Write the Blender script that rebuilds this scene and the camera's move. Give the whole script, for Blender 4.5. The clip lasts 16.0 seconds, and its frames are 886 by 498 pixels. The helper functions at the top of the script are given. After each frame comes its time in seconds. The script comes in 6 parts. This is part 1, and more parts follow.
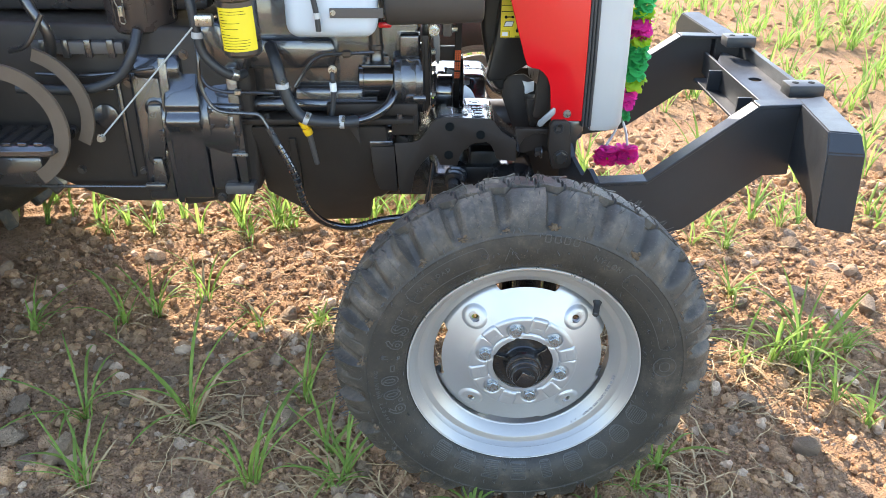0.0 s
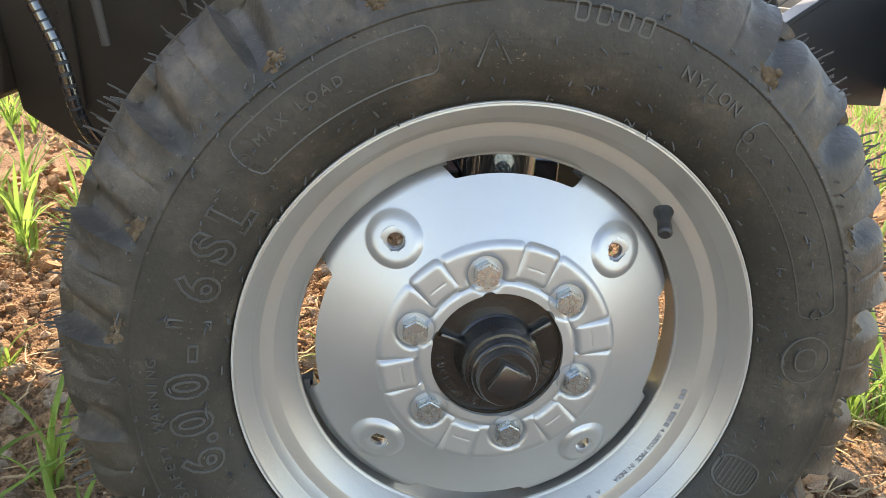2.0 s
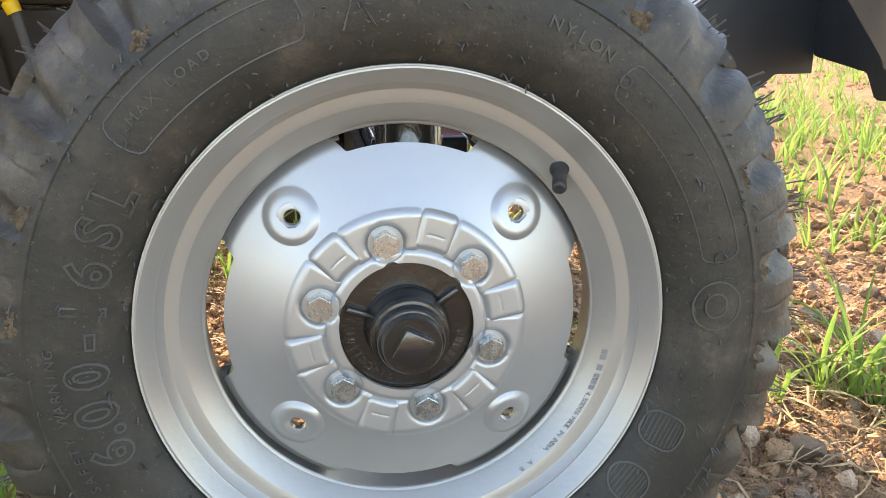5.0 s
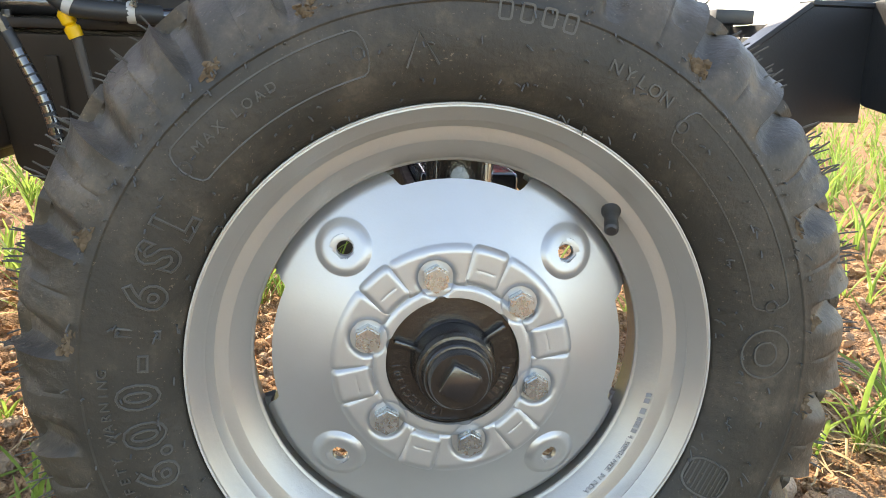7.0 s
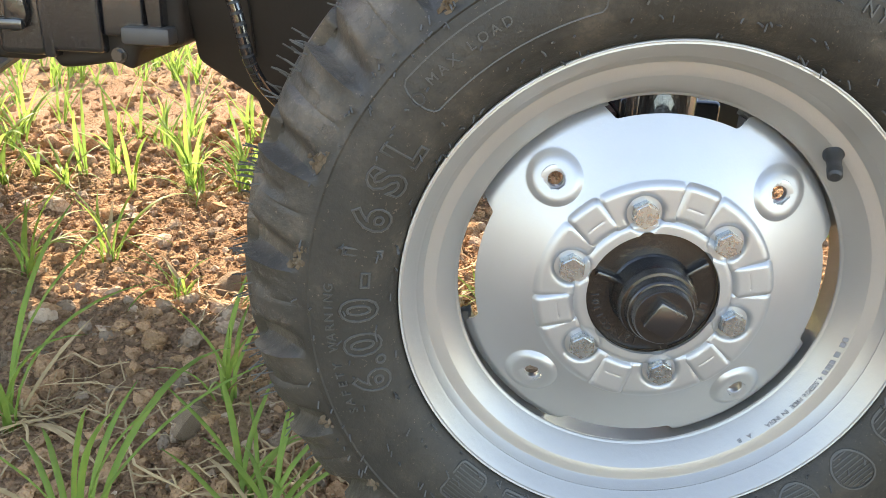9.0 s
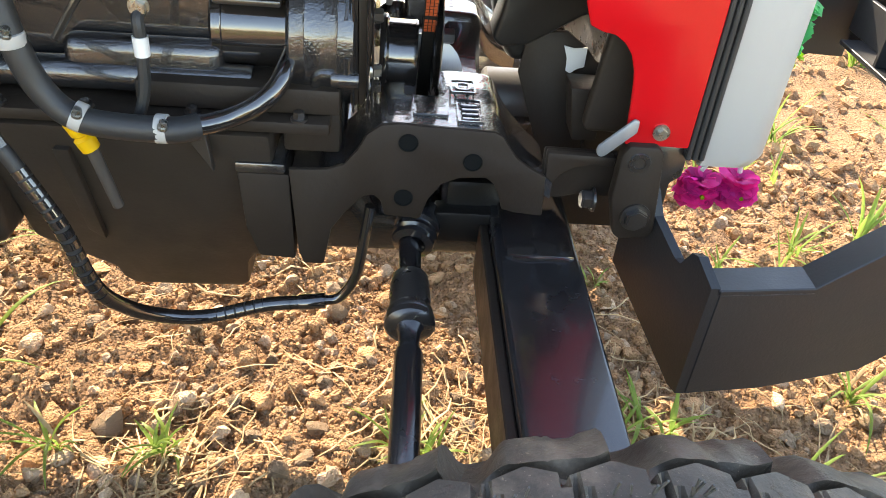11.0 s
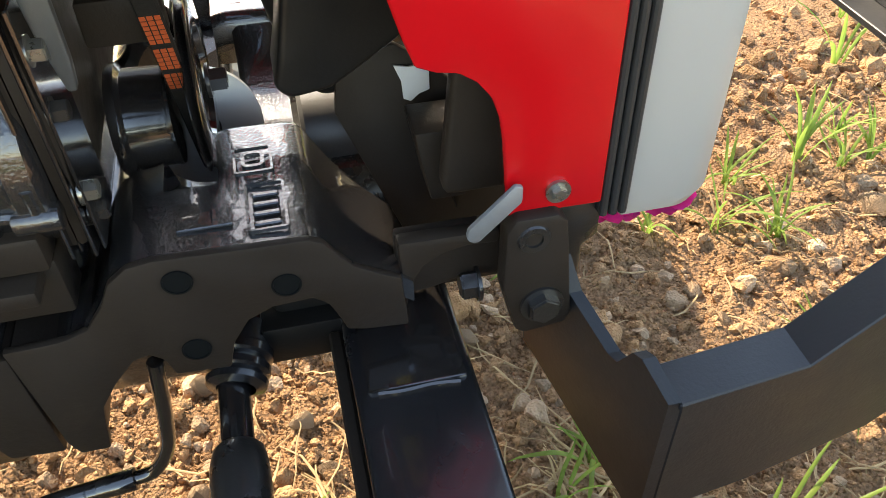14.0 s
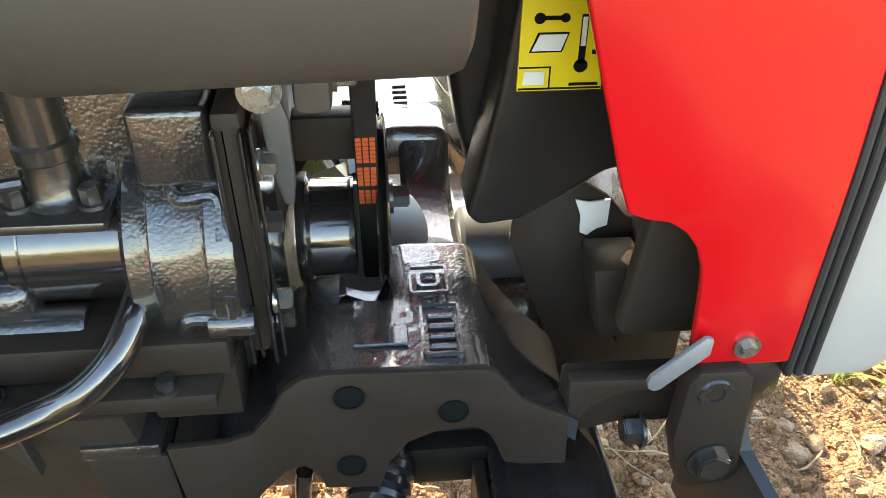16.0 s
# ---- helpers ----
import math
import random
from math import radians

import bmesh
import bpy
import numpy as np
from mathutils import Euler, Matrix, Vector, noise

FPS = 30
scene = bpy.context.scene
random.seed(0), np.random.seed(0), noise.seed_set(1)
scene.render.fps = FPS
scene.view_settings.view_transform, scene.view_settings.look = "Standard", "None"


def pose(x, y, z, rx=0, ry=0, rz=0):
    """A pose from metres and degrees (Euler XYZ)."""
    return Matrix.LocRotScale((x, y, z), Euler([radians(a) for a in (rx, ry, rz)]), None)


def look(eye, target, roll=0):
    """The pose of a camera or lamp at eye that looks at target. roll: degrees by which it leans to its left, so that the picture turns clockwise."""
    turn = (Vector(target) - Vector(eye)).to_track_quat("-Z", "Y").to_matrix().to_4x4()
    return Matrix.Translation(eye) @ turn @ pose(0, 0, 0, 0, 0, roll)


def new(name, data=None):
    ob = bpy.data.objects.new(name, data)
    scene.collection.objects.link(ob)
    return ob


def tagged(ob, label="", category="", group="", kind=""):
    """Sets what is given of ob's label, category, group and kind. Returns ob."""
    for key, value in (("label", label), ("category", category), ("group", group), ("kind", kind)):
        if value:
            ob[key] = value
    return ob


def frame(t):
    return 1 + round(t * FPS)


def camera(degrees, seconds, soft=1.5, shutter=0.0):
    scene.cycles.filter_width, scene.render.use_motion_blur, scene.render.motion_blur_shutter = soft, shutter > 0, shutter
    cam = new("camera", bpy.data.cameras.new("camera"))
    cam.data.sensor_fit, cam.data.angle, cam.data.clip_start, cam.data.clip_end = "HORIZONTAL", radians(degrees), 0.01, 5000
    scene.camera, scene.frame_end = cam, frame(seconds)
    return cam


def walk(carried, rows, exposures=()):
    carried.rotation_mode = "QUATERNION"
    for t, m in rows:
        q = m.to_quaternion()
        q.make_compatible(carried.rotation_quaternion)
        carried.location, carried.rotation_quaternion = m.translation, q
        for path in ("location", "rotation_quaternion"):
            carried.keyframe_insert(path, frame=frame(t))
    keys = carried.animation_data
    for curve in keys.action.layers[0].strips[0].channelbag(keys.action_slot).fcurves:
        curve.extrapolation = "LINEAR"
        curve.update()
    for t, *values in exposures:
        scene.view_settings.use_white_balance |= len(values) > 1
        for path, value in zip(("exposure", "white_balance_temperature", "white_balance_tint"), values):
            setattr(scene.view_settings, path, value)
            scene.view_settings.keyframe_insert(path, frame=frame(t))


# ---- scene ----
cam = camera(57.2, 16.0, 0.8)
PATH = [
    (0, (-0.176, -1.255, 1.293), (-0.145, 0.503, 0.34), 0.3),
    (0.5, (-0.133, -1.079, 1.307), (-0.09, 0.709, 0.413), -0.9),
    (1, (-0.115, -0.868, 1.226), (-0.037, 0.951, 0.399), -0.1),
    (1.5, (-0.138, -0.661, 0.827), (0.025, 1.207, 0.133), 2.7),
    (2, (-0.154, -0.615, 0.662), (0.146, 1.261, 0.037), 4.7),
    (2.5, (-0.075, -0.605, 0.613), (0.11, 1.269, -0.062), 2.2),
    (3, (-0.08, -0.63, 0.553), (0.069, 1.215, -0.203), 0.1),
    (3.5, (-0.079, -0.634, 0.535), (0.109, 1.188, -0.27), -0.0),
    (4, (-0.063, -0.635, 0.541), (0.199, 1.191, -0.23), 0.2),
    (4.5, (-0.053, -0.641, 0.585), (0.235, 1.231, -0.057), -0.1),
    (4.7, (-0.06, -0.644, 0.605), (0.226, 1.246, 0.016), -0.2),
    (6.8, (-0.078, -0.644, 0.624), (0.175, 1.288, 0.173), 1.4),
    (7, (-0.088, -0.645, 0.616), (0.139, 1.287, 0.152), 1.7),
    (7.5, (-0.124, -0.635, 0.598), (0.068, 1.277, 0.041), 2.8),
    (8, (-0.133, -0.634, 0.59), (0.03, 1.269, -0.002), 3.6),
    (8.5, (-0.137, -0.633, 0.598), (-0.017, 1.257, -0.046), 3.6),
    (9, (-0.179, -0.643, 0.656), (-0.196, 1.21, -0.095), 2.8),
    (9.3, (-0.194, -0.64, 0.951), (-0.26, 1.104, -0.025), 2.5),
    (9.5, (-0.192, -0.706, 1.038), (-0.273, 1.073, 0.127), 2.7),
    (9.6, (-0.2, -0.732, 1.098), (-0.266, 1.036, 0.165), 3.6),
    (9.7, (-0.209, -0.736, 1.132), (-0.254, 1.027, 0.189), 3.9),
    (11.8, (-0.118, 0.109, 1.009), (0.087, 1.532, -0.382), 7.2),
    (12, (-0.114, 0.128, 0.997), (0.088, 1.5, -0.444), 7.2),
    (12.5, (-0.098, 0.161, 0.948), (0.071, 1.435, -0.584), 5.8),
    (13, (-0.066, 0.163, 0.949), (0.107, 1.389, -0.623), 4.2),
    (13.5, (-0.032, 0.154, 0.981), (0.246, 1.434, -0.53), 2.5),
    (14, (-0.031, 0.148, 1.032), (0.278, 1.577, -0.332), -1.3),
    (14.5, (-0.065, 0.151, 1.051), (0.171, 1.673, -0.225), -2.7),
    (15, (-0.079, 0.154, 1.044), (0.07, 1.715, -0.197), -1.8),
    (15.5, (-0.095, 0.166, 1.04), (0.044, 1.739, -0.187), -0.5),
    (16, (-0.106, 0.181, 1.044), (0.061, 1.794, -0.127), 0.7),
]
walk(cam, [(t, look(e, g, r)) for t, e, g, r in PATH],
     [(0, 2.58, 6900, 12), (1, 2.52, 6950, 12), (1.5, 2.6, 7600, 13), (2, 2.3, 8100, 13), (2.5, 2.48, 8150, 13), (4.5, 2.43, 8050, 14), (7, 2.38, 8250, 13), (8, 2.55, 8100, 13), (9, 2.65, 8100, 13), (9.5, 3.05, 7500, 11), (9.7, 3.0, 7500, 11),
      (11.8, 2.62, 8700, 13), (13, 2.6, 8700, 13), (13.5, 2.4, 8700, 13), (14, 2.32, 8600, 11), (14.5, 2.55, 8400, 9), (15, 2.79, 8300, 8), (16, 2.96, 8300, 8)])

# ---- light ----
LIGHT = Vector((0.355, -0.82, -0.68)).normalized()      # the way the sunlight travels
world = bpy.data.worlds.new("sky")
world.use_nodes = True
scene.world = world
wn = world.node_tree.nodes
sky = wn.new("ShaderNodeTexSky")
sky.sky_type, sky.sun_disc = "NISHITA", False
sky.ozone_density, sky.dust_density = 1.5, 0.7
sky.sun_elevation = math.asin(-LIGHT.z)
sky.sun_rotation = math.atan2(-LIGHT.x, -LIGHT.y)
world.node_tree.links.new(sky.outputs[0], wn["Background"].inputs[0])
wn["Background"].inputs[1].default_value = 0.15
sun = new("sun", bpy.data.lights.new("sun", "SUN"))
sun.data.energy, sun.data.angle, sun.data.color = 2.7, radians(0.5), (1.0, 0.93, 0.82)
sun.matrix_world = look((0, 0, 8), Vector((0, 0, 8)) + LIGHT)


# ---- materials ----
def material(name, color, rough=0.5, metal=0.0, color2=None, scale=20.0, amount=0.5, bump=0.0, bump_scale=60.0,
             coat=0.0, spec=0.5, dust=None, dust_amount=0.0, dust_scale=9.0, island=0.0, rough_var=0.0, trans=0.0, grain=0.0, grain_scale=150.0):
    """Principled material with two scales of variation, a dust layer and fine relief."""
    m = bpy.data.materials.new(name)
    m.use_nodes = True
    nt = m.node_tree
    n, l = nt.nodes, nt.links
    b = n["Principled BSDF"]
    b.inputs["Roughness"].default_value = rough
    b.inputs["Metallic"].default_value = metal
    b.inputs["Specular IOR Level"].default_value = spec
    b.inputs["Coat Weight"].default_value = coat
    b.inputs["Coat Roughness"].default_value, b.inputs["Coat IOR"].default_value = 0.06, 1.6
    if trans:
        b.inputs["Subsurface Weight"].default_value = trans
        b.inputs["Subsurface Radius"].default_value = (0.02, 0.02, 0.02)
        b.inputs["Subsurface Scale"].default_value = 0.5
    co = n.new("ShaderNodeTexCoord").outputs["Object"]

    def noise_tex(s, detail=5.0, rgh=0.6):
        t = n.new("ShaderNodeTexNoise")
        t.inputs["Scale"].default_value, t.inputs["Detail"].default_value, t.inputs["Roughness"].default_value = s, detail, rgh
        l.new(co, t.inputs["Vector"])
        return t.outputs["Fac"]

    def ramp(src, lo, hi, a=0.0, c=1.0):
        r = n.new("ShaderNodeMapRange")
        for i, v in zip((1, 2, 3, 4), (lo, hi, a, c)):
            r.inputs[i].default_value = v
        l.new(src, r.inputs[0])
        return r.outputs[0]

    def mix(fac, a, c):
        x = n.new("ShaderNodeMix")
        x.data_type = "RGBA"
        l.new(fac, x.inputs[0])
        for i, v in ((6, a), (7, c)):
            if isinstance(v, tuple):
                x.inputs[i].default_value = (*v[:3], 1)
            else:
                l.new(v, x.inputs[i])
        return x.outputs[2]

    base = color
    if color2:
        base = mix(ramp(noise_tex(scale), 0.5 - 0.5 * amount, 0.5 + 0.5 * amount), color, color2)
    if island:
        ri = n.new("ShaderNodeNewGeometry").outputs["Random Per Island"]
        hv = n.new("ShaderNodeHueSaturation")
        l.new(ramp(ri, 0, 1, 1 - island, 1 + island), hv.inputs["Value"])
        if isinstance(base, tuple):
            hv.inputs["Color"].default_value = (*base, 1)
        else:
            l.new(base, hv.inputs["Color"])
        base = hv.outputs[0]
    if dust:
        d = ramp(noise_tex(dust_scale, 8.0, 0.7), 0.62 - dust_amount, 0.78 - dust_amount * 0.6)
        base = mix(d, base, dust)
        l.new(ramp(d, 0, 1, rough, 0.9), b.inputs["Roughness"])
    elif rough_var:
        l.new(ramp(noise_tex(scale * 2.3), 0.3, 0.7, rough - rough_var, rough + rough_var), b.inputs["Roughness"])
    if isinstance(base, tuple):
        b.inputs["Base Color"].default_value = (*base, 1)
    else:
        l.new(base, b.inputs["Base Color"])
    if bump:
        bp = n.new("ShaderNodeBump")
        bp.inputs["Strength"].default_value, bp.inputs["Distance"].default_value = 1.0, bump
        l.new(noise_tex(bump_scale, 6.0), bp.inputs["Height"])
        out = bp.outputs[0]
        if grain:
            vo = n.new("ShaderNodeTexVoronoi")
            vo.inputs["Scale"].default_value = grain_scale
            l.new(co, vo.inputs["Vector"])
            g = n.new("ShaderNodeBump")
            g.invert = True
            g.inputs["Strength"].default_value, g.inputs["Distance"].default_value = 1.0, grain
            l.new(vo.outputs["Distance"], g.inputs["Height"])
            l.new(out, g.inputs["Normal"])
            out = g.outputs[0]
        l.new(out, b.inputs["Normal"])
    return m


M = {}
M["soil"] = material("soil", (0.300, 0.163, 0.085), 0.95, color2=(0.43, 0.270, 0.158), scale=5.0, amount=0.6, bump=0.020, bump_scale=75, spec=0.12, dust=(0.15, 0.092, 0.056), dust_amount=0.10, dust_scale=80, grain=0.006, grain_scale=150)
M["stone"] = material("stone", (0.48, 0.345, 0.23), 0.9, color2=(0.33, 0.215, 0.135), scale=25, bump=0.006, bump_scale=70, spec=0.2, island=0.4, grain=0.002, grain_scale=240)
M["clod"] = material("clod", (0.33, 0.182, 0.092), 0.95, color2=(0.44, 0.270, 0.150), scale=60, bump=0.006, bump_scale=120, spec=0.1, island=0.35, grain=0.003, grain_scale=220)
M["leaf"] = material("leaf", (0.145, 0.275, 0.060), 0.5, color2=(0.31, 0.41, 0.085), scale=8, amount=0.7, island=0.3, spec=0.3)
M["straw"] = material("straw", (0.48, 0.34, 0.17), 0.7, color2=(0.36, 0.23, 0.11), scale=12, island=0.3)
M["rubber"] = material("rubber", (0.034, 0.030, 0.025), 0.5, color2=(0.054, 0.046, 0.036), scale=14, bump=0.0014, bump_scale=110, dust=(0.150, 0.112, 0.072), dust_amount=0.09, dust_scale=20)
M["tyre"] = material("tyre_rubber", (0.022, 0.022, 0.019), 0.5, spec=0.32, color2=(0.031, 0.029, 0.025), scale=14, bump=0.0011, bump_scale=150, dust=(0.09, 0.075, 0.055), dust_amount=0.03, dust_scale=24)
M["rubber_plain"] = material("rubber_plain", (0.026, 0.026, 0.026), 0.48, bump=0.0003, bump_scale=300)
M["silver"] = material("silver_paint", (0.47, 0.478, 0.485), 0.40, metal=0.65, color2=(0.42, 0.42, 0.415), scale=7, bump=0.0001, bump_scale=400, rough_var=0.05)
# Paler than the rim paint: wear, plus sunlight put into the colour.
M["lip"] = material("worn_sunlit_rim_edge", (0.58, 0.57, 0.54), 0.45, metal=0.3, color2=(0.42, 0.40, 0.37), scale=18)
M["zinc"] = material("zinc", (0.46, 0.45, 0.41), 0.3, metal=0.9, color2=(0.35, 0.34, 0.30), scale=60, rough_var=0.08)
M["bolt"] = material("bolt_zinc", (0.53, 0.575, 0.60), 0.27, metal=0.9, color2=(0.42, 0.45, 0.465), scale=80, rough_var=0.08)
M["black"] = material("black_gloss", (0.013, 0.012, 0.012), 0.14, color2=(0.020, 0.017, 0.016), scale=9, bump=0.0004, bump_scale=70, coat=1.0, spec=0.9, rough_var=0.05)
M["cast"] = material("black_cast", (0.017, 0.017, 0.018), 0.18, color2=(0.025, 0.023, 0.023), scale=7, bump=0.0008, bump_scale=190, coat=1.0, spec=0.9, rough_var=0.06, grain=0.00042, grain_scale=360)
M["satin"] = material("black_satin", (0.020, 0.018, 0.017), 0.30, color2=(0.030, 0.026, 0.023), scale=8, coat=0.6, spec=0.7, bump=0.0005, bump_scale=200, rough_var=0.08)
M["bumper"] = material("bumper_grey", (0.017, 0.018, 0.020), 0.44, color2=(0.023, 0.024, 0.026), scale=5, bump=0.0003, bump_scale=260, rough_var=0.08)
M["red"] = material("red_paint", (0.64, 0.007, 0.012), 0.22, color2=(0.58, 0.006, 0.010), scale=3, coat=0.25, bump=0.0001, bump_scale=140)
M["greypanel"] = material("grey_paint", (0.44, 0.43, 0.405), 0.4, color2=(0.41, 0.40, 0.375), scale=4, bump=0.0001, bump_scale=200)
M["muffler"] = material("muffler_paint", (0.062, 0.054, 0.048), 0.5, color2=(0.078, 0.066, 0.056), scale=6, bump=0.0003, bump_scale=250, rough_var=0.08)
M["bottle"] = material("white_plastic", (0.52, 0.55, 0.565), 0.35, color2=(0.47, 0.505, 0.525), scale=5, trans=0.3)
M["yellow"] = material("yellow_label", (0.80, 0.62, 0.02), 0.45, color2=(0.74, 0.56, 0.02), scale=9)
M["bracket"] = material("bracket_grey", (0.20, 0.212, 0.222), 0.4, metal=0.3, color2=(0.32, 0.32, 0.32), scale=30)
M["pipe"] = material("dull_steel", (0.12, 0.124, 0.124), 0.42, metal=0.5, color2=(0.11, 0.11, 0.11), scale=40, bump=0.0003, bump_scale=200)
M["belt"] = material("belt_rubber", (0.016, 0.014, 0.013), 0.7, spec=0.25, color2=(0.024, 0.021, 0.018), scale=60, bump=0.0004, bump_scale=260)
M["shroud"] = material("black_plastic", (0.011, 0.010, 0.0095), 0.36, spec=0.42, color2=(0.016, 0.0145, 0.013), scale=9, bump=0.0003, bump_scale=220, rough_var=0.08)
M["axle"] = material("axle_enamel", (0.012, 0.012, 0.013), 0.24, color2=(0.018, 0.017, 0.018), scale=6, bump=0.0002, bump_scale=90, coat=0.3, spec=0.8, rough_var=0.05)
M["hub"] = material("hub_enamel", (0.012, 0.011, 0.0105), 0.2, color2=(0.019, 0.017, 0.016), scale=12, bump=0.0007, bump_scale=220, coat=0.25, spec=0.6)
M["flat"] = material("black_flat", (0.029, 0.0225, 0.0175), 0.5, color2=(0.040, 0.031, 0.0245), scale=8, bump=0.0004, bump_scale=160, spec=0.25, rough_var=0.1)
M["face"] = material("machined_black", (0.026, 0.0192, 0.0147), 0.5, color2=(0.036, 0.0265, 0.020), scale=11, bump=0.0004, bump_scale=170, spec=0.2, rough_var=0.1)
M["rim"] = material("rim_paint", (0.42, 0.405, 0.378), 0.36, metal=0.55, color2=(0.385, 0.37, 0.345), scale=9, bump=0.0003, bump_scale=160, rough_var=0.06, dust=(0.36, 0.30, 0.22), dust_amount=-0.04, dust_scale=14)
M["can"] = material("can_paint", (0.034, 0.026, 0.022), 0.30, color2=(0.046, 0.034, 0.028), scale=7, bump=0.0003, bump_scale=120, spec=0.6, rough_var=0.08)
M["brown"] = material("brown_plate", (0.10, 0.072, 0.050), 0.55, color2=(0.13, 0.095, 0.066), scale=12, spec=0.3, bump=0.0003, bump_scale=200)
# Black for print, and for the darkness painted where holes are not cut.
M["ink_and_hole_dark"] = material("ink_and_hole_dark", (0.006, 0.007, 0.007), 0.8, spec=0.12)
M["blue"] = material("blue_cap", (0.01, 0.10, 0.70), 0.35, color2=(0.01, 0.08, 0.6), scale=20)
M["white"] = material("white_paint", (0.75, 0.75, 0.73), 0.4, color2=(0.68, 0.68, 0.66), scale=9)
M["pink"] = material("pink_petal", (0.90, 0.06, 0.44), 0.6, color2=(0.80, 0.03, 0.36), scale=30, island=0.25)
M["green"] = material("green_petal", (0.04, 0.52, 0.14), 0.6, color2=(0.07, 0.60, 0.20), scale=30, island=0.25)
M["lime"] = material("lime_petal", (0.42, 0.62, 0.02), 0.6, color2=(0.5, 0.7, 0.05), scale=30)
M["orange"] = material("orange_print", (0.55, 0.10, 0.03), 0.6)


def thin(m, fac):
    """Lets light through thin leaves and petals."""
    nt = m.node_tree
    n, l = nt.nodes, nt.links
    b = n["Principled BSDF"]
    tr, mx = n.new("ShaderNodeBsdfTranslucent"), n.new("ShaderNodeMixShader")
    src = b.inputs["Base Color"]
    l.new(src.links[0].from_socket, tr.inputs["Color"])
    mx.inputs[0].default_value = fac
    l.new(b.outputs[0], mx.inputs[1])
    l.new(tr.outputs[0], mx.inputs[2])
    l.new(mx.outputs[0], n["Material Output"].inputs["Surface"])


for k in ("leaf", "pink", "green", "lime"):
    thin(M[k], 0.55)



def muddy(m, mud):
    """Dried mud stuck to the shoulder of a tyre, and fine pale specks all over it."""
    nt = m.node_tree
    n, l = nt.nodes, nt.links
    b = n["Principled BSDF"]
    co = n.new("ShaderNodeTexCoord").outputs["Object"]
    sep, flat, ln = n.new("ShaderNodeSeparateXYZ"), n.new("ShaderNodeCombineXYZ"), n.new("ShaderNodeVectorMath")
    ln.operation = "LENGTH"
    l.new(co, sep.inputs[0])
    l.new(sep.outputs[0], flat.inputs[0])
    l.new(sep.outputs[2], flat.inputs[2])
    l.new(flat.outputs[0], ln.inputs[0])

    def ramp(src, lo, hi, a, c):
        r = n.new("ShaderNodeMapRange")
        for i, v in zip((1, 2, 3, 4), (lo, hi, a, c)):
            r.inputs[i].default_value = v
        l.new(src, r.inputs[0])
        return r.outputs[0]

    def noise(s, detail):
        t = n.new("ShaderNodeTexNoise")
        t.inputs["Scale"].default_value, t.inputs["Detail"].default_value, t.inputs["Roughness"].default_value = s, detail, 0.72
        l.new(co, t.inputs["Vector"])
        return t.outputs["Fac"]

    def calc(op, a, c):
        x = n.new("ShaderNodeMath")
        x.operation = op
        x.use_clamp = op == "ADD"
        for i, v in ((0, a), (1, c)):
            if isinstance(v, float):
                x.inputs[i].default_value = v
            else:
                l.new(v, x.inputs[i])
        return x.outputs[0]

    band = ramp(ln.outputs["Value"], 0.292, 0.318, 0.0, 1.0)
    cluster = ramp(noise(7.0, 3.0), 0.50, 0.66, 0.0, 1.0)
    patch = calc("MULTIPLY", calc("MULTIPLY", ramp(noise(75.0, 6.0), 0.54, 0.70, 0.0, 0.6), cluster), band)
    smear = calc("MULTIPLY", ramp(noise(24.0, 7.0), 0.44, 0.70, 0.0, 0.48), ramp(noise(6.0, 2.0), 0.36, 0.60, 0.25, 1.0))
    film = calc("MULTIPLY", calc("ADD", smear, 0.12), ramp(ln.outputs["Value"], 0.295, 0.335, 0.30, 1.0))
    speck = ramp(noise(330.0, 2.0), 0.66, 0.72, 0.0, 0.38)
    fac = calc("ADD", calc("ADD", patch, film), speck)
    x = n.new("ShaderNodeMix")
    x.data_type = "RGBA"
    l.new(fac, x.inputs[0])
    l.new(b.inputs["Base Color"].links[0].from_socket, x.inputs[6])
    x.inputs[7].default_value = (*mud, 1)
    l.new(x.outputs[2], b.inputs["Base Color"])
    bp = n.new("ShaderNodeBump")
    bp.inputs["Strength"].default_value, bp.inputs["Distance"].default_value = 1.0, 0.0025
    l.new(patch, bp.inputs["Height"])
    l.new(b.inputs["Normal"].links[0].from_socket, bp.inputs["Normal"])
    l.new(bp.outputs[0], b.inputs["Normal"])


muddy(M["tyre"], (0.27, 0.21, 0.15))


# ---- builders ----
def finish(bm, smooth=True, angle=35.0):
    bmesh.ops.recalc_face_normals(bm, faces=bm.faces[:])
    for f in bm.faces:
        f.smooth = smooth
    if smooth:
        lim = radians(angle)
        for e in bm.edges:
            if len(e.link_faces) == 2 and e.calc_face_angle(0.0) > lim:
                e.smooth = False


def part(name, bm, mat, parent=None, label="", smooth=True, angle=35.0):
    finish(bm, smooth, angle)
    me = bpy.data.meshes.new(name)
    bm.to_mesh(me)
    bm.free()
    me.materials.append(M[mat] if isinstance(mat, str) else mat)
    ob = new(name, me)
    if parent:
        ob.parent = parent
        ob.matrix_parent_inverse = parent.matrix_world.inverted()
    if label:
        tagged(ob, label)
    return ob


def base(name, m, label, category, **k):
    ob = new(name)
    ob.empty_display_size = 0.05
    ob.matrix_world = m
    return tagged(ob, label, category, **k)


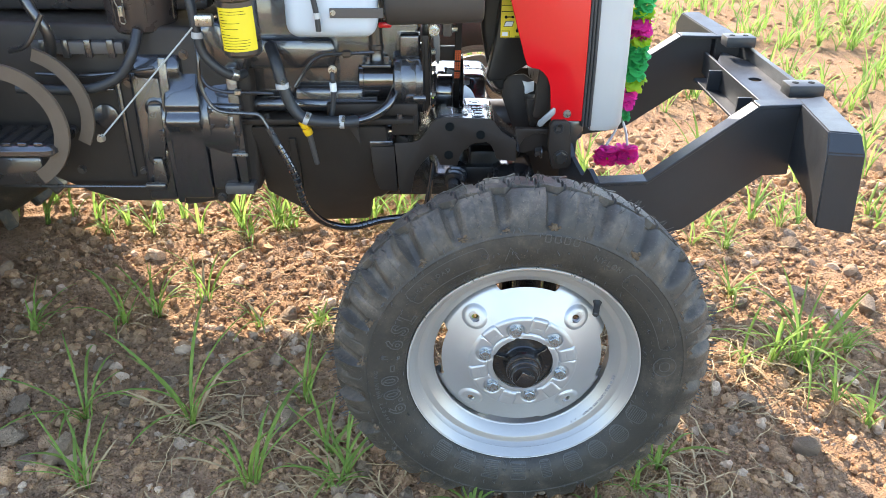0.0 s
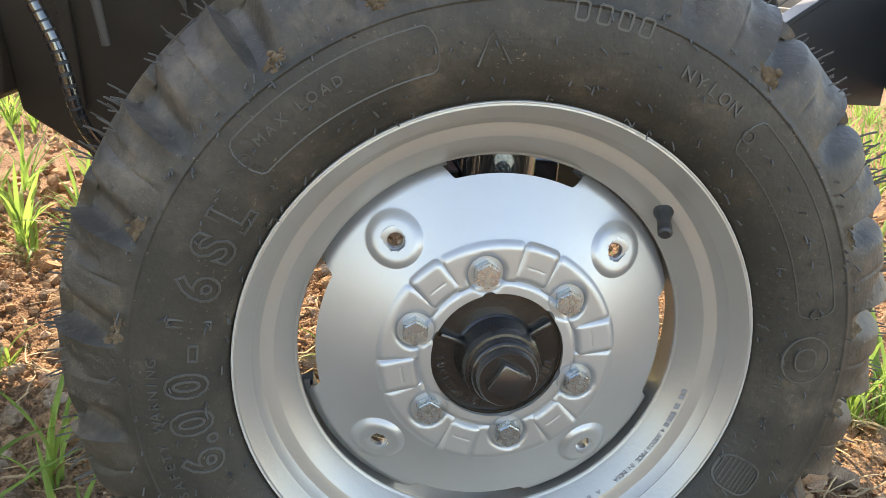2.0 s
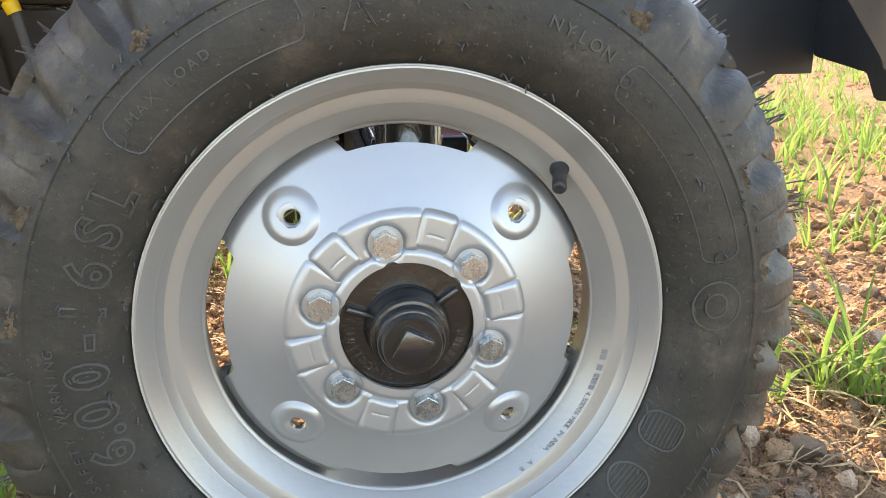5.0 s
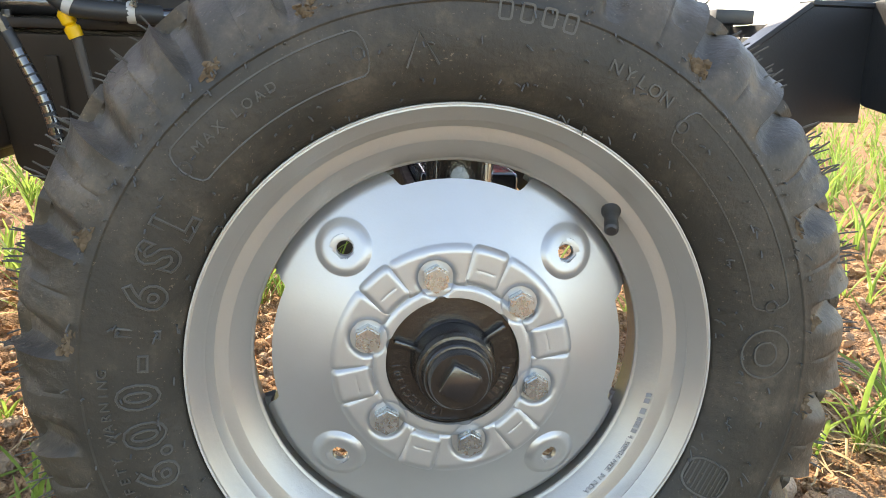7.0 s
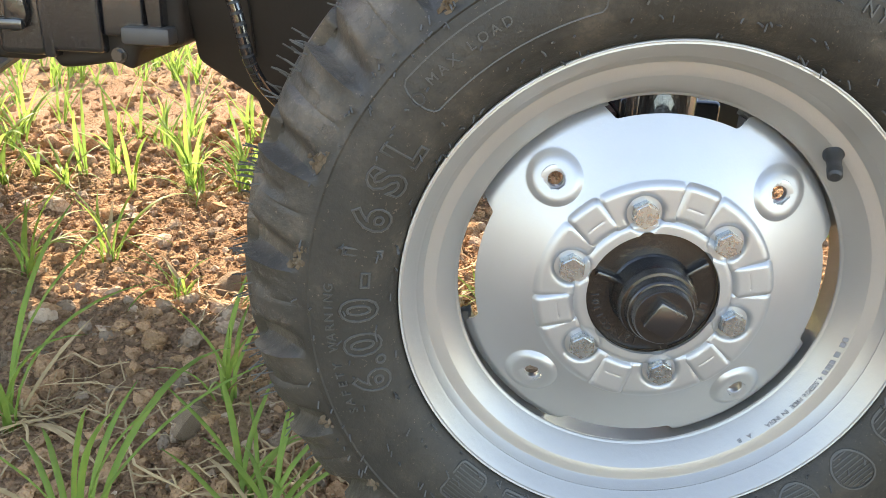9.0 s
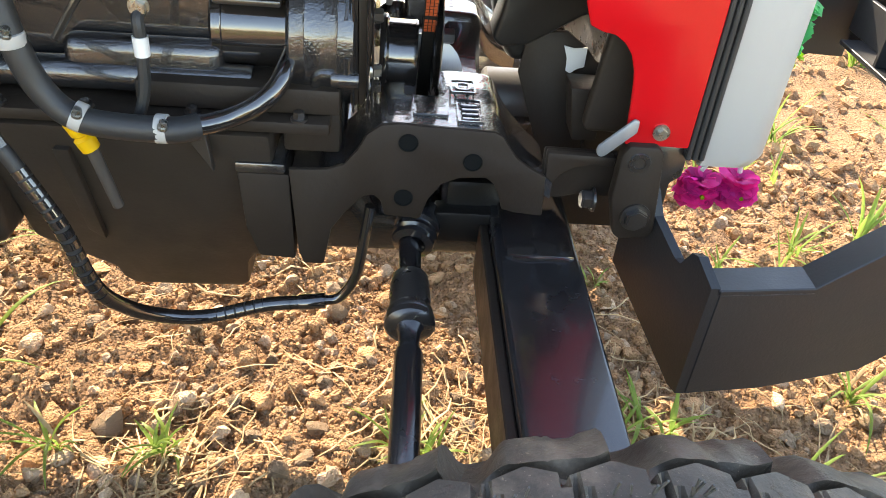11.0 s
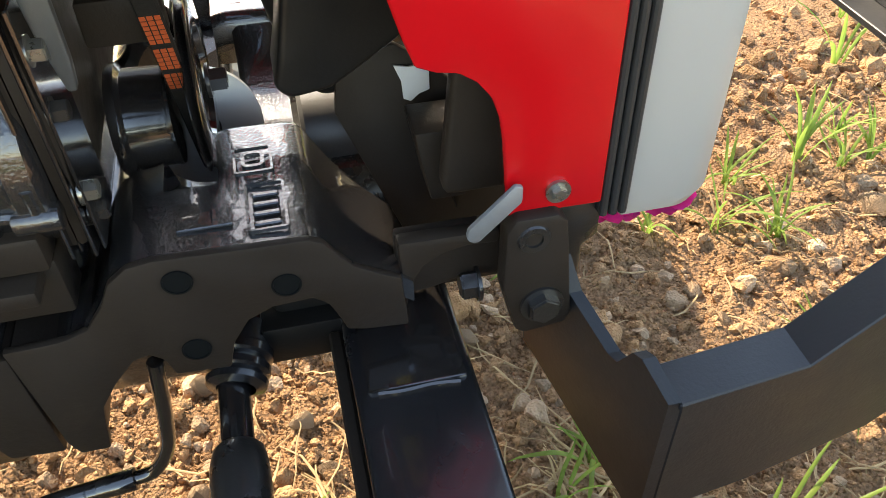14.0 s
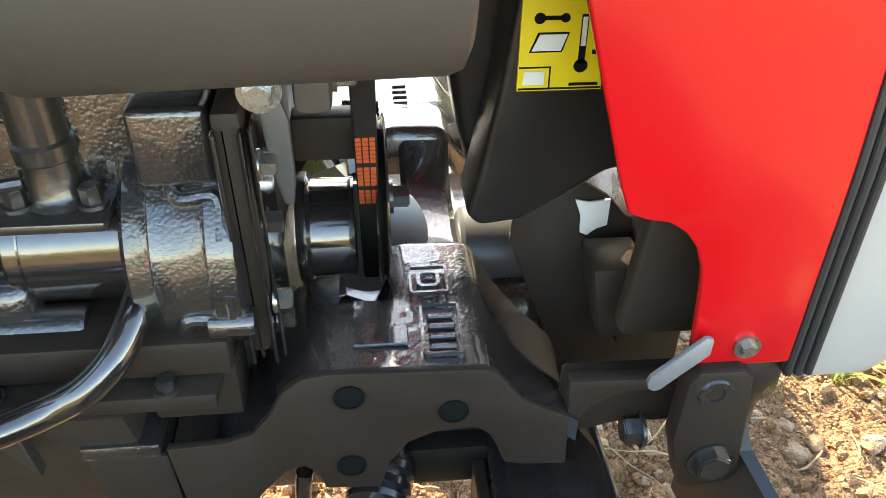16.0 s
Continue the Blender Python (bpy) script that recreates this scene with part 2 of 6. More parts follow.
def box(x0, x1, y0, y1, z0, z1, bev=0.004, seg=2, bm=None):
    bm2 = bmesh.new()
    bmesh.ops.create_cube(bm2, size=1.0, matrix=Matrix.Translation(((x0 + x1) / 2, (y0 + y1) / 2, (z0 + z1) / 2)) @ Matrix.Diagonal((abs(x1 - x0), abs(y1 - y0), abs(z1 - z0), 1)))
    if bev:
        bmesh.ops.bevel(bm2, geom=bm2.edges[:], offset=bev, segments=seg, affect="EDGES", profile=0.5)
    return join(bm, bm2)


def join(bm, bm2):
    if bm is None:
        return bm2
    me = bpy.data.meshes.new("tmp")
    bm2.to_mesh(me)
    bm.from_mesh(me)
    bpy.data.meshes.remove(me)
    bm2.free()
    return bm


def slab(points, y0, y1, bev=0.004, seg=2, bm=None, m=None):
    """A plate of the outline points (x, z), from y0 to y1."""
    bm2 = bmesh.new()
    a = [bm2.verts.new((x, y0, z)) for x, z in points]
    c = [bm2.verts.new((x, y1, z)) for x, z in points]
    bm2.faces.new(a)
    bm2.faces.new(c[::-1])
    n = len(a)
    for i in range(n):
        bm2.faces.new((a[i], a[(i + 1) % n], c[(i + 1) % n], c[i]))
    bmesh.ops.recalc_face_normals(bm2, faces=bm2.faces[:])
    if bev:
        bmesh.ops.bevel(bm2, geom=bm2.edges[:], offset=bev, segments=seg, affect="EDGES", profile=0.5, clamp_overlap=True)
    if m is not None:
        bm2.transform(m)
    return join(bm, bm2)


def rod(a, b, r, r2=None, seg=24, bev=0.0, bm=None):
    """A round bar from a to b."""
    a, b = Vector(a), Vector(b)
    bm2 = bmesh.new()
    d = b - a
    m = Matrix.Translation((a + b) / 2) @ d.to_track_quat("Z", "Y").to_matrix().to_4x4()
    bmesh.ops.create_cone(bm2, cap_ends=True, segments=seg, radius1=r, radius2=r if r2 is None else r2, depth=d.length, matrix=m)
    if bev:
        es = [e for e in bm2.edges if len(e.link_faces) == 2 and e.calc_face_angle(0) > 1.0]
        bmesh.ops.bevel(bm2, geom=es, offset=bev, segments=2, affect="EDGES", profile=0.5)
    return join(bm, bm2)


def revolve(profile, seg=48, m=None, bm=None):
    """A turned shape: profile rows (distance along z, radius) round the z axis."""
    bm2 = bmesh.new()
    rings = []
    for z, r in profile:
        rings.append([bm2.verts.new((r * math.cos(2 * math.pi * i / seg), r * math.sin(2 * math.pi * i / seg), z)) for i in range(seg)] if r > 1e-6 else [bm2.verts.new((0, 0, z))])
    for p, q in zip(rings, rings[1:]):
        for i in range(seg):
            j = (i + 1) % seg
            if len(p) == 1:
                bm2.faces.new((p[0], q[i], q[j]))
            elif len(q) == 1:
                bm2.faces.new((p[i], p[j], q[0]))
            else:
                bm2.faces.new((p[i], p[j], q[j], q[i]))
    if m is not None:
        bm2.transform(m)
    return join(bm, bm2)


def axis(a, b):
    """The pose that lays the z axis from a towards b."""
    a, b = Vector(a), Vector(b)
    return Matrix.Translation(a) @ (b - a).to_track_quat("Z", "Y").to_matrix().to_4x4()


def smooth_line(points, steps=8):
    """Catmull-Rom through the points."""
    p = [Vector(q) for q in points]
    p = [2 * p[0] - p[1]] + p + [2 * p[-1] - p[-2]]
    out = []
    for i in range(1, len(p) - 2):
        for k in range(steps):
            t = k / steps
            out.append(0.5 * ((2 * p[i]) + (p[i + 1] - p[i - 1]) * t + (2 * p[i - 1] - 5 * p[i] + 4 * p[i + 1] - p[i + 2]) * t * t + (3 * p[i] - p[i - 1] - 3 * p[i + 1] + p[i + 2]) * t ** 3))
    out.append(p[-2])
    return out


def pipe(points, r, seg=12, steps=8, bm=None, rfun=None):
    """A hose or tube through the points."""
    line = smooth_line(points, steps) if steps > 1 else [Vector(q) for q in points]
    bm2 = bmesh.new()
    n = None
    rings = []
    for i, p in enumerate(line):
        t = (line[min(i + 1, len(line) - 1)] - line[max(i - 1, 0)]).normalized()
        if n is None:
            n = t.orthogonal().normalized()
        n = (n - t * n.dot(t)).normalized()
        q = t.cross(n)
        rr = r if rfun is None else rfun(i / (len(line) - 1))
        rings.append([bm2.verts.new(p + rr * (n * math.cos(2 * math.pi * k / seg) + q * math.sin(2 * math.pi * k / seg))) for k in range(seg)])
    for a, b in zip(rings, rings[1:]):
        for k in range(seg):
            bm2.faces.new((a[k], a[(k + 1) % seg], b[(k + 1) % seg], b[k]))
    bm2.faces.new(rings[0][::-1])
    bm2.faces.new(rings[-1])
    return join(bm, bm2)


def hexbolt(at, toward, r, h, washer=1.35, bm=None):
    """A hex bolt head with its washer; toward points out of the surface."""
    m = axis(at, Vector(at) + Vector(toward))
    bm2 = bmesh.new()
    bmesh.ops.create_cone(bm2, cap_ends=True, segments=6, radius1=r, radius2=r, depth=h, matrix=Matrix.Translation((0, 0, h / 2 + 0.002)))
    bmesh.ops.bevel(bm2, geom=[e for e in bm2.edges if all(v.co.z > h * 0.6 for v in e.verts)], offset=r * 0.12, segments=2, affect="EDGES")
    if washer:
        bmesh.ops.create_cone(bm2, cap_ends=True, segments=24, radius1=r * washer, radius2=r * washer, depth=0.003, matrix=Matrix.Translation((0, 0, 0.0012)))
    bm2.transform(m)
    return join(bm, bm2)


# ---- ground ----
def soil_height(x, y):
    v = Vector((x, y, 0))
    h = 0.020 * noise.noise(v * 1.3) + 0.018 * noise.noise(v * 3.7 + Vector((5, 2, 0))) + 0.012 * noise.noise(v * 11) + 0.012 * noise.noise(v * 27) + 0.006 * noise.noise(v * 61)
    h += 0.016 * max(0.0, noise.noise(v * 7 + Vector((9, 4, 1)))) + 0.014 * max(0.0, noise.noise(v * 19 + Vector((3, 8, 5))) - 0.1)
    return h + 0.015


def ground():
    bm = bmesh.new()
    xs = [-300, -120, -50, -25, -14, -9, -6] + [-4 + 0.25 * i for i in range(10)] + [-1.5 + 0.01 * i for i in range(320)] + [1.7 + 0.06 * i for i in range(40)] + [4.5, 6, 9, 14, 25, 50, 120, 300]
    ys = [-300, -120, -50, -20, -10, -5, -3, -2, -1.4, -1, -0.7] + [-0.5 + 0.01 * i for i in range(210)] + [1.6 + 0.06 * i for i in range(60)] + [5.5, 7, 9, 12, 18, 30, 60, 120, 300]
    grid = [[bm.verts.new((x, y, soil_height(x, y))) for x in xs] for y in ys]
    for a, b in zip(grid, grid[1:]):
        for i in range(len(xs) - 1):
            bm.faces.new((a[i], a[i + 1], b[i + 1], b[i]))
    ob = part("ground", bm, "soil", angle=180)
    return tagged(ob, "dry brown tilled field soil with clods and stones", "ground", kind="structure")


ground()
TY = 0.84       # the tractor's middle line
tractor = base("tractor", pose(-0.5, TY, 0), "red and black farm tractor standing in a field of young crop", "tractor")


# ---- front wheel ----
AX = Vector((0, 0, 0.36))          # hub, in the plane of the bolt heads


def sstep(a, b, x):
    t = min(1.0, max(0.0, (x - a) / (b - a)))
    return t * t * (3 - 2 * t)


LUGS, EDGE = 24, -3.5       # shoulder lugs, and the angle of one lug's sharp end


def tyre_mesh(per=48):
    """A ribbed front tyre whose shoulder lugs end in a sharp edge over a scooped notch."""
    seg = LUGS * per
    prof = [(0.100, 0.205), (0.112, 0.212), (0.122, 0.235), (0.130, 0.262), (0.130, 0.290), (0.124, 0.312), (0.116, 0.330), (0.106, 0.345), (0.094, 0.3545), (0.080, 0.3595),
            (0.076, 0.3605), (0.074, 0.350), (0.070, 0.350), (0.068, 0.362), (0.055, 0.3635), (0.042, 0.3635), (0.030, 0.362), (0.028, 0.350), (0.024, 0.350), (0.022, 0.3605),
            (0.0145, 0.3585), (0.009, 0.3558), (0.004, 0.353), (-0.001, 0.3498), (-0.006, 0.346), (-0.0102, 0.3418), (-0.014, 0.337), (-0.0178, 0.3318), (-0.021, 0.326), (-0.024, 0.320), (-0.0265, 0.314), (-0.0285, 0.308), (-0.030, 0.302), (-0.0307, 0.2990), (-0.0322, 0.2975), (-0.0326, 0.2960), (-0.0318, 0.2945), (-0.0325, 0.290), (-0.0335, 0.278), (-0.0335, 0.266), (-0.032, 0.254), (-0.029, 0.243),
            (-0.024, 0.234), (-0.018, 0.227), (-0.012, 0.2225), (-0.004, 0.219), (0.004, 0.214), (0.012, 0.206)]
    bm = bmesh.new()
    rings = []
    for y, r in prof:
        ring = []
        near = y < 0.05
        depth = y if near else 0.098 - y
        for i in range(seg):
            a = 2 * math.pi * i / seg
            turn = (EDGE - math.degrees(a)) * LUGS / 360 + (0.0 if near else 0.5)
            yy, rr = y, r
            if r > 0.297 and depth < 0.0225:
                lug = math.floor(turn)
                wob = 0.05 * math.sin(lug * 2.4)
                c = turn % 1.0
                w = 0.42
                floor_r = 0.306 + (depth + 0.026) * 0.84
                if c < w:
                    u = c / w
                    rr -= max(0.0, r - floor_r) * min(1.0, u / 0.16) ** 0.75 * (1 - sstep(0.42, 1.0, u))
                elif r > 0.33:
                    u = abs(c - 0.73 - wob) / 0.10
                    rr -= 0.0045 * max(0.0, 1 - u * u) * sstep(0.018, 0.006, depth)
                    rr += 0.0012 * noise.noise(Vector((math.cos(a) * 30, depth * 80, math.sin(a) * 30)))
                if c > 0.84:         # the edge over the notch stands out in a worn point
                    tip = ((c - 0.84) / 0.16) ** 2 * sstep(0.306, 0.326, r)
                    rr += 0.0032 * tip
                    yy -= 0.0022 * tip * (1 if near else -1)
                if c > w + 0.10:     # a shallow crease runs down every lug
                    yy += 0.0012 * sstep(0.03, 0.0, abs(c - 0.64)) * sstep(0.300, 0.315, r) * (1 if near else -1)
            elif 0.021 < y < 0.077:
                zig = abs((turn * 2) % 1.0 - 0.5) * 4 - 1
                yy += 0.0042 * zig * (1 if abs(y - 0.049) > 0.012 else 0)
                if 0.03 <= y <= 0.068 and (turn * 2 + y * 9) % 1.0 < 0.09:
                    rr -= 0.009
            ring.append(bm.verts.new((rr * math.cos(a), yy, rr * math.sin(a))))
        rings.append(ring)
    for p, q in zip(rings, rings[1:]):
        for i in range(seg):
            j = (i + 1) % seg
            bm.faces.new((p[i], p[j], q[j], q[i]))
    return bm


def rim_mesh():
    prof = [(-0.004, 0.2195), (-0.010, 0.2215), (-0.0135, 0.2203), (-0.0138, 0.2180), (-0.011, 0.2150), (-0.001, 0.2086), (0.0012, 0.2066), (0.0022, 0.2068), (0.0092, 0.2027), (0.0112, 0.2008), (0.0118, 0.1985), (0.0122, 0.1945), (0.0138, 0.1895),
            (0.0160, 0.1868), (0.0275, 0.1750), (0.0303, 0.1730), (0.0315, 0.1712), (0.0330, 0.1704), (0.0350, 0.1708), (0.0375, 0.1742), (0.066, 0.1745), (0.074, 0.178), (0.080, 0.190), (0.098, 0.196), (0.102, 0.206), (0.110, 0.222), (0.114, 0.220), (0.106, 0.207), (0.100, 0.200), (0.083, 0.194), (0.077, 0.182), (0.068, 0.1785), (0.040, 0.1785),
            (0.034, 0.1805), (0.021, 0.194), (0.0145, 0.204), (0.004, 0.212), (-0.004, 0.2195)]
    bm = revolve(prof, 120)
    bm.transform(Matrix(((1, 0, 0, 0), (0, 0, 1, 0), (0, 1, 0, 0), (0, 0, 0, 1))))
    bmesh.ops.remove_doubles(bm, verts=bm.verts[:], dist=1e-5)
    return bm


BOLT_ANGLES = [radians(102.6 - 60 * k) for k in range(6)]
HOLES = [(-0.0925, 0.0965), (0.0965, 0.0935), (-0.0965, -0.0895), (0.0925, -0.0945)]


def disc_height(r, a):
    """How far the pressed wheel disc lies behind the bolt heads."""
    y = 0.0112 + 0.43 * max(0.0, r - 0.0995) + 0.006 * sstep(0.158, 0.1665, r) - 0.0030 * sstep(0.069, 0.064, r)
    x, z = r * math.cos(a), r * math.sin(a)
    for hx, hz in HOLES:
        d = math.hypot(x - hx, z - hz)
        y -= 0.0050 * sstep(0.0235, 0.0155, d)
    for b in BOLT_ANGLES:
        da = math.remainder(a - b, 2 * math.pi)
        d = math.hypot(x - 0.0765 * math.cos(b), z - 0.0765 * math.sin(b))
        wedge = sstep(0.0020, -0.0006, (abs(da) - radians(19.2)) * r) * sstep(0.0690, 0.0715, r) * sstep(0.1030, 0.0965, r)
        y -= 0.0026 * wedge * sstep(0.0170, 0.0195, d) - 0.0012 * sstep(0.0195, 0.0170, d)
        da = math.remainder(a - b - radians(30), 2 * math.pi)
        u, v = abs(da * r), abs(r - 0.0865)
        y -= 0.0040 * sstep(0.0150, 0.0110, u) * sstep(0.0165, 0.0115, v)
        y += 0.0006 * sstep(0.0012, 0.0004, abs(r - 0.0835)) * sstep(0.0085, 0.0075, u)
    return y


def disc_edge(a):
    """The outer edge of the disc, cut back at four openings."""
    e = 0.1665
    for c, w in ((88, 23), (0, 21.5), (-93, 22.5), (176, 23)):
        d = abs(math.degrees(math.remainder(a - radians(c), 2 * math.pi)))
        e -= 0.0130 * sstep(w, w - 4.5, d)
    return e


def disc_mesh():
    bm = bmesh.new()
    nr, na = 100, 540
    rows = []
    for i in range(nr + 1):
        row = []
        for j in range(na):
            a = 2 * math.pi * j / na
            t = i / nr
            r = 0.0578 + (disc_edge(a) - 0.0578) * (0.72 * t + 0.28 * t * t)
            y = disc_height(r, a)
            x, z = r * math.cos(a), r * math.sin(a)
            row.append(bm.verts.new((x, y, z)))
        rows.append(row)
    for p, q in zip(rows, rows[1:]):
        for j in range(na):
            k = (j + 1) % na
            vs = (p[j], p[k], q[k], q[j])
            c = sum((v.co for v in vs), Vector()) / 4
            if any(math.hypot(c.x - hx, c.z - hz) < 0.0088 for hx, hz in HOLES):
                continue
            bm.faces.new(vs)
    bmesh.ops.delete(bm, geom=[v for v in bm.verts if not v.link_faces], context="VERTS")
    bmesh.ops.recalc_face_normals(bm, faces=bm.faces[:])
    bm.normal_update()
    if sum(f.normal.y for f in bm.faces) > 0:
        bmesh.ops.reverse_faces(bm, faces=bm.faces[:])
        bm.normal_update()
    bmesh.ops.solidify(bm, geom=bm.faces[:], thickness=-0.004)
    return bm


def glyph(text, size, depth, line=0.0):
    cu = bpy.data.curves.new("glyph", "FONT")
    cu.body, cu.size, cu.extrude, cu.align_x, cu.align_y = text, size, depth, "CENTER", "CENTER"
    cu.resolution_u = 3
    if line:
        cu.offset = 0.0011
        cu.fill_mode, cu.extrude, cu.bevel_depth, cu.bevel_resolution = "NONE", 0.0, line, 1
    ob = bpy.data.objects.new("glyph", cu)
    me = bpy.data.meshes.new_from_object(ob)
    bpy.data.objects.remove(ob)
    bpy.data.curves.remove(cu)
    return me


def front_wheel(name):
    wheel = part(name, rim_mesh(), "rim", label="silver painted steel front wheel with a black ribbed tyre", angle=18)
    lip = revolve([(-0.0102, 0.2212), (-0.0125, 0.2215), (-0.0142, 0.2211), (-0.0145, 0.2203), (-0.0141, 0.2196), (-0.0120, 0.2190)], 120)
    lip.transform(Matrix(((1, 0, 0, 0), (0, 0, 1, 0), (0, 1, 0, 0), (0, 0, 0, 1))))
    part("rim_lip", lip, "lip", wheel, "thin worn rim edge, painted bright as if sunlit")
    part("tyre", tyre_mesh(), "tyre", wheel, "dusty black rubber tyre with shoulder lugs", angle=32)
    part("wheel_disc", disc_mesh(), "silver", wheel, angle=60)
    for k, (c, c2) in enumerate(((0, 88), (88, 176), (176, 267), (267, 360))):      # turned-back edge between the openings
        band = revolve([(0.072, 0.1640), (0.0475, 0.1640), (0.0458, 0.1652), (0.0475, 0.1668), (0.060, 0.1670), (0.061, 0.1755), (0.072, 0.1755), (0.072, 0.1640)], 120)
        band.transform(Matrix(((1, 0, 0, 0), (0, 0, 1, 0), (0, 1, 0, 0), (0, 0, 0, 1))))
        cut = []
        for f in band.faces:
            p = f.calc_center_median()
            a = math.degrees(math.atan2(p.z, p.x)) % 360
            if not c < a < c2 or disc_edge(radians(a)) < 0.160:
                cut.append(f)
        bmesh.ops.delete(band, geom=cut, context="FACES")
        part("disc_flange", band, "silver", wheel)
    hub = revolve([(0.06, 0.0), (0.06, 0.0585), (0.0130, 0.0585), (0.0115, 0.0572), (0.0112, 0.0370), (0.009, 0.0350), (-0.011, 0.0345), (-0.0150, 0.0338), (-0.0195, 0.0320), (-0.0200, 0.0296), (-0.0215, 0.0288), (-0.0285, 0.0284), (-0.0300, 0.0272), (-0.0303, 0.0258), (-0.0315, 0.0252), (-0.0370, 0.0248), (-0.0390, 0.0235), (-0.0390, 0.0)], 64)
    turn = Matrix(((1, 0, 0, 0), (0, 0, 1, 0), (0, 1, 0, 0), (0, 0, 0, 1)))
    hub.transform(turn)
    for s in (36, 160, 289):
        bm2 = box(0.030, 0.0545, -0.0032, 0.0032, 0.003, 0.014, 0.002)
        bm2.transform(turn @ Matrix.Rotation(radians(s), 4, "Z"))
        part("hub_rib", bm2, "hub", wheel)
    part("hub", hub, "hub", wheel, "glossy black cast hub")
    for b in BOLT_ANGLES:
        p = (0.0765 * math.cos(b), 0.0122, 0.0765 * math.sin(b))
        bolt = part("wheel_bolt", hexbolt(p, (0, -1, 0), 0.0118, 0.0125, 1.1), "bolt", wheel, "zinc plated hex bolt")
        me = glyph("8.8", 0.0075, 0.0002)
        me.transform(Matrix.Translation((p[0], -0.0025, p[2])) @ Matrix.Rotation(b * 3.7, 4, "Y") @ Matrix(((1, 0, 0, 0), (0, 0, -1, 0), (0, 1, 0, -0.0035), (0, 0, 0, 1))))
        bm = bmesh.new()
        bm.from_mesh(me)
        bpy.data.meshes.remove(me)
        part("grade_mark", bm, "zinc", bolt, smooth=False)
    return wheel


# lettering and small parts of the wheel
M["mud"] = material("dried_mud", (0.105, 0.077, 0.052), 0.95, spec=0.1, color2=(0.165, 0.125, 0.086), scale=90, island=0.2, bump=0.001, bump_scale=300)
M["hair"] = material("dusty_rubber", (0.095, 0.091, 0.081), 0.65, color2=(0.05, 0.048, 0.044), scale=40)
# Light caught by raised lines is put into this paler rubber colour.
M["lit_edge_rubber"] = material("lit_edge_rubber", (0.072, 0.070, 0.062), 0.5, color2=(0.060, 0.058, 0.053), scale=30, bump=0.0003, bump_scale=300)
SIDE = [(0.219, -0.004), (0.2225, -0.012), (0.227, -0.018), (0.234, -0.024), (0.243, -0.029), (0.254, -0.032), (0.266, -0.0335), (0.278, -0.0335), (0.290, -0.0325), (0.302, -0.030), (0.314, -0.0265), (0.326, -0.021), (0.337, -0.014), (0.346, -0.006)]


def side_y(r):
    for (a, ya), (b, yb) in zip(SIDE, SIDE[1:]):
        if a <= r <= b:
            return ya + (yb - ya) * (r - a) / (b - a)
    return SIDE[-1][1]


def round_pose(a, r, y):
    """On the wheel face at the angle a: x runs clockwise, y outwards, z to the viewer."""
    a = radians(a)
    return Matrix(((math.sin(a), math.cos(a), 0, r * math.cos(a)), (0, 0, -1, y), (-math.cos(a), math.sin(a), 0, r * math.sin(a)), (0, 0, 0, 1)))


def arc_text(pairs, r, size, depth, y=None, bm=None, line=0.0):
    bm = bm or bmesh.new()
    for ch, a in pairs:
        if ch == " ":
            continue
        me = glyph(ch, size, depth, line)
        yy = side_y(r) if y is None else y
        me.transform(round_pose(a, r, yy))
        if y is None:
            for v in me.vertices:
                v.co.y += side_y(math.hypot(v.co.x, v.co.z)) - yy - 0.0006
        bm.from_mesh(me)
        bpy.data.meshes.remove(me)
    return bm


def spread(text, a0, step):
    return [(c, a0 - step * i) for i, c in enumerate(text)]


def frame_shape(w, h, rad, t, depth, m, n=5, bm=None, curved=False):
    """A raised rounded outline, like a hollow moulded mark."""
    bm2 = bmesh.new()
    def loop(w, h, rad, z):
        out = []
        for sx, sy, s in ((1, 1, 0), (-1, 1, 90), (-1, -1, 180), (1, -1, 270)):
            for k in range(n):
                q = radians(s + 90 * k / (n - 1))
                out.append(bm2.verts.new((sx * (w / 2 - rad) + rad * math.cos(q), sy * (h / 2 - rad) + rad * math.sin(q), z)))
        return out
    A, B, C, D = loop(w, h, rad, -depth), loop(w, h, rad, depth), loop(w - 2 * t, h - 2 * t, max(rad - t, 0.0005), depth), loop(w - 2 * t, h - 2 * t, max(rad - t, 0.0005), -depth)
    k = len(A)
    for p, q in ((A, B), (B, C), (C, D)):
        for i in range(k):
            bm2.faces.new((p[i], p[(i + 1) % k], q[(i + 1) % k], q[i]))
    bm2.transform(m)
    if curved:
        yy = side_y(math.hypot(m.translation.x, m.translation.z))
        for v in bm2.verts:
            v.co.y += side_y(math.hypot(v.co.x, v.co.z)) - yy
    return join(bm, bm2)


def arc_slot(a0, a1, r, half, bm):
    """A raised outline round a curved label field on the side wall."""
    pts = []
    n = 18
    for i in range(n + 1):
        pts.append((a0 + (a1 - a0) * i / n, r + half))
    for i in range(1, 6):
        pts.append((a1 + (1.6 if a1 > a0 else -1.6) * math.sin(math.pi * i / 6), r + half * math.cos(math.pi * i / 6)))
    for i in range(n + 1):
        pts.append((a1 + (a0 - a1) * i / n, r - half))
    for i in range(1, 6):
        pts.append((a0 - (1.6 if a1 > a0 else -1.6) * math.sin(math.pi * i / 6), r - half * math.cos(math.pi * i / 6)))
    pts.append(pts[0])
    line = [(q * math.cos(radians(a)), side_y(q) - 0.0002, q * math.sin(radians(a))) for a, q in pts]
    return pipe(line, 0.0008, 4, 1, bm)


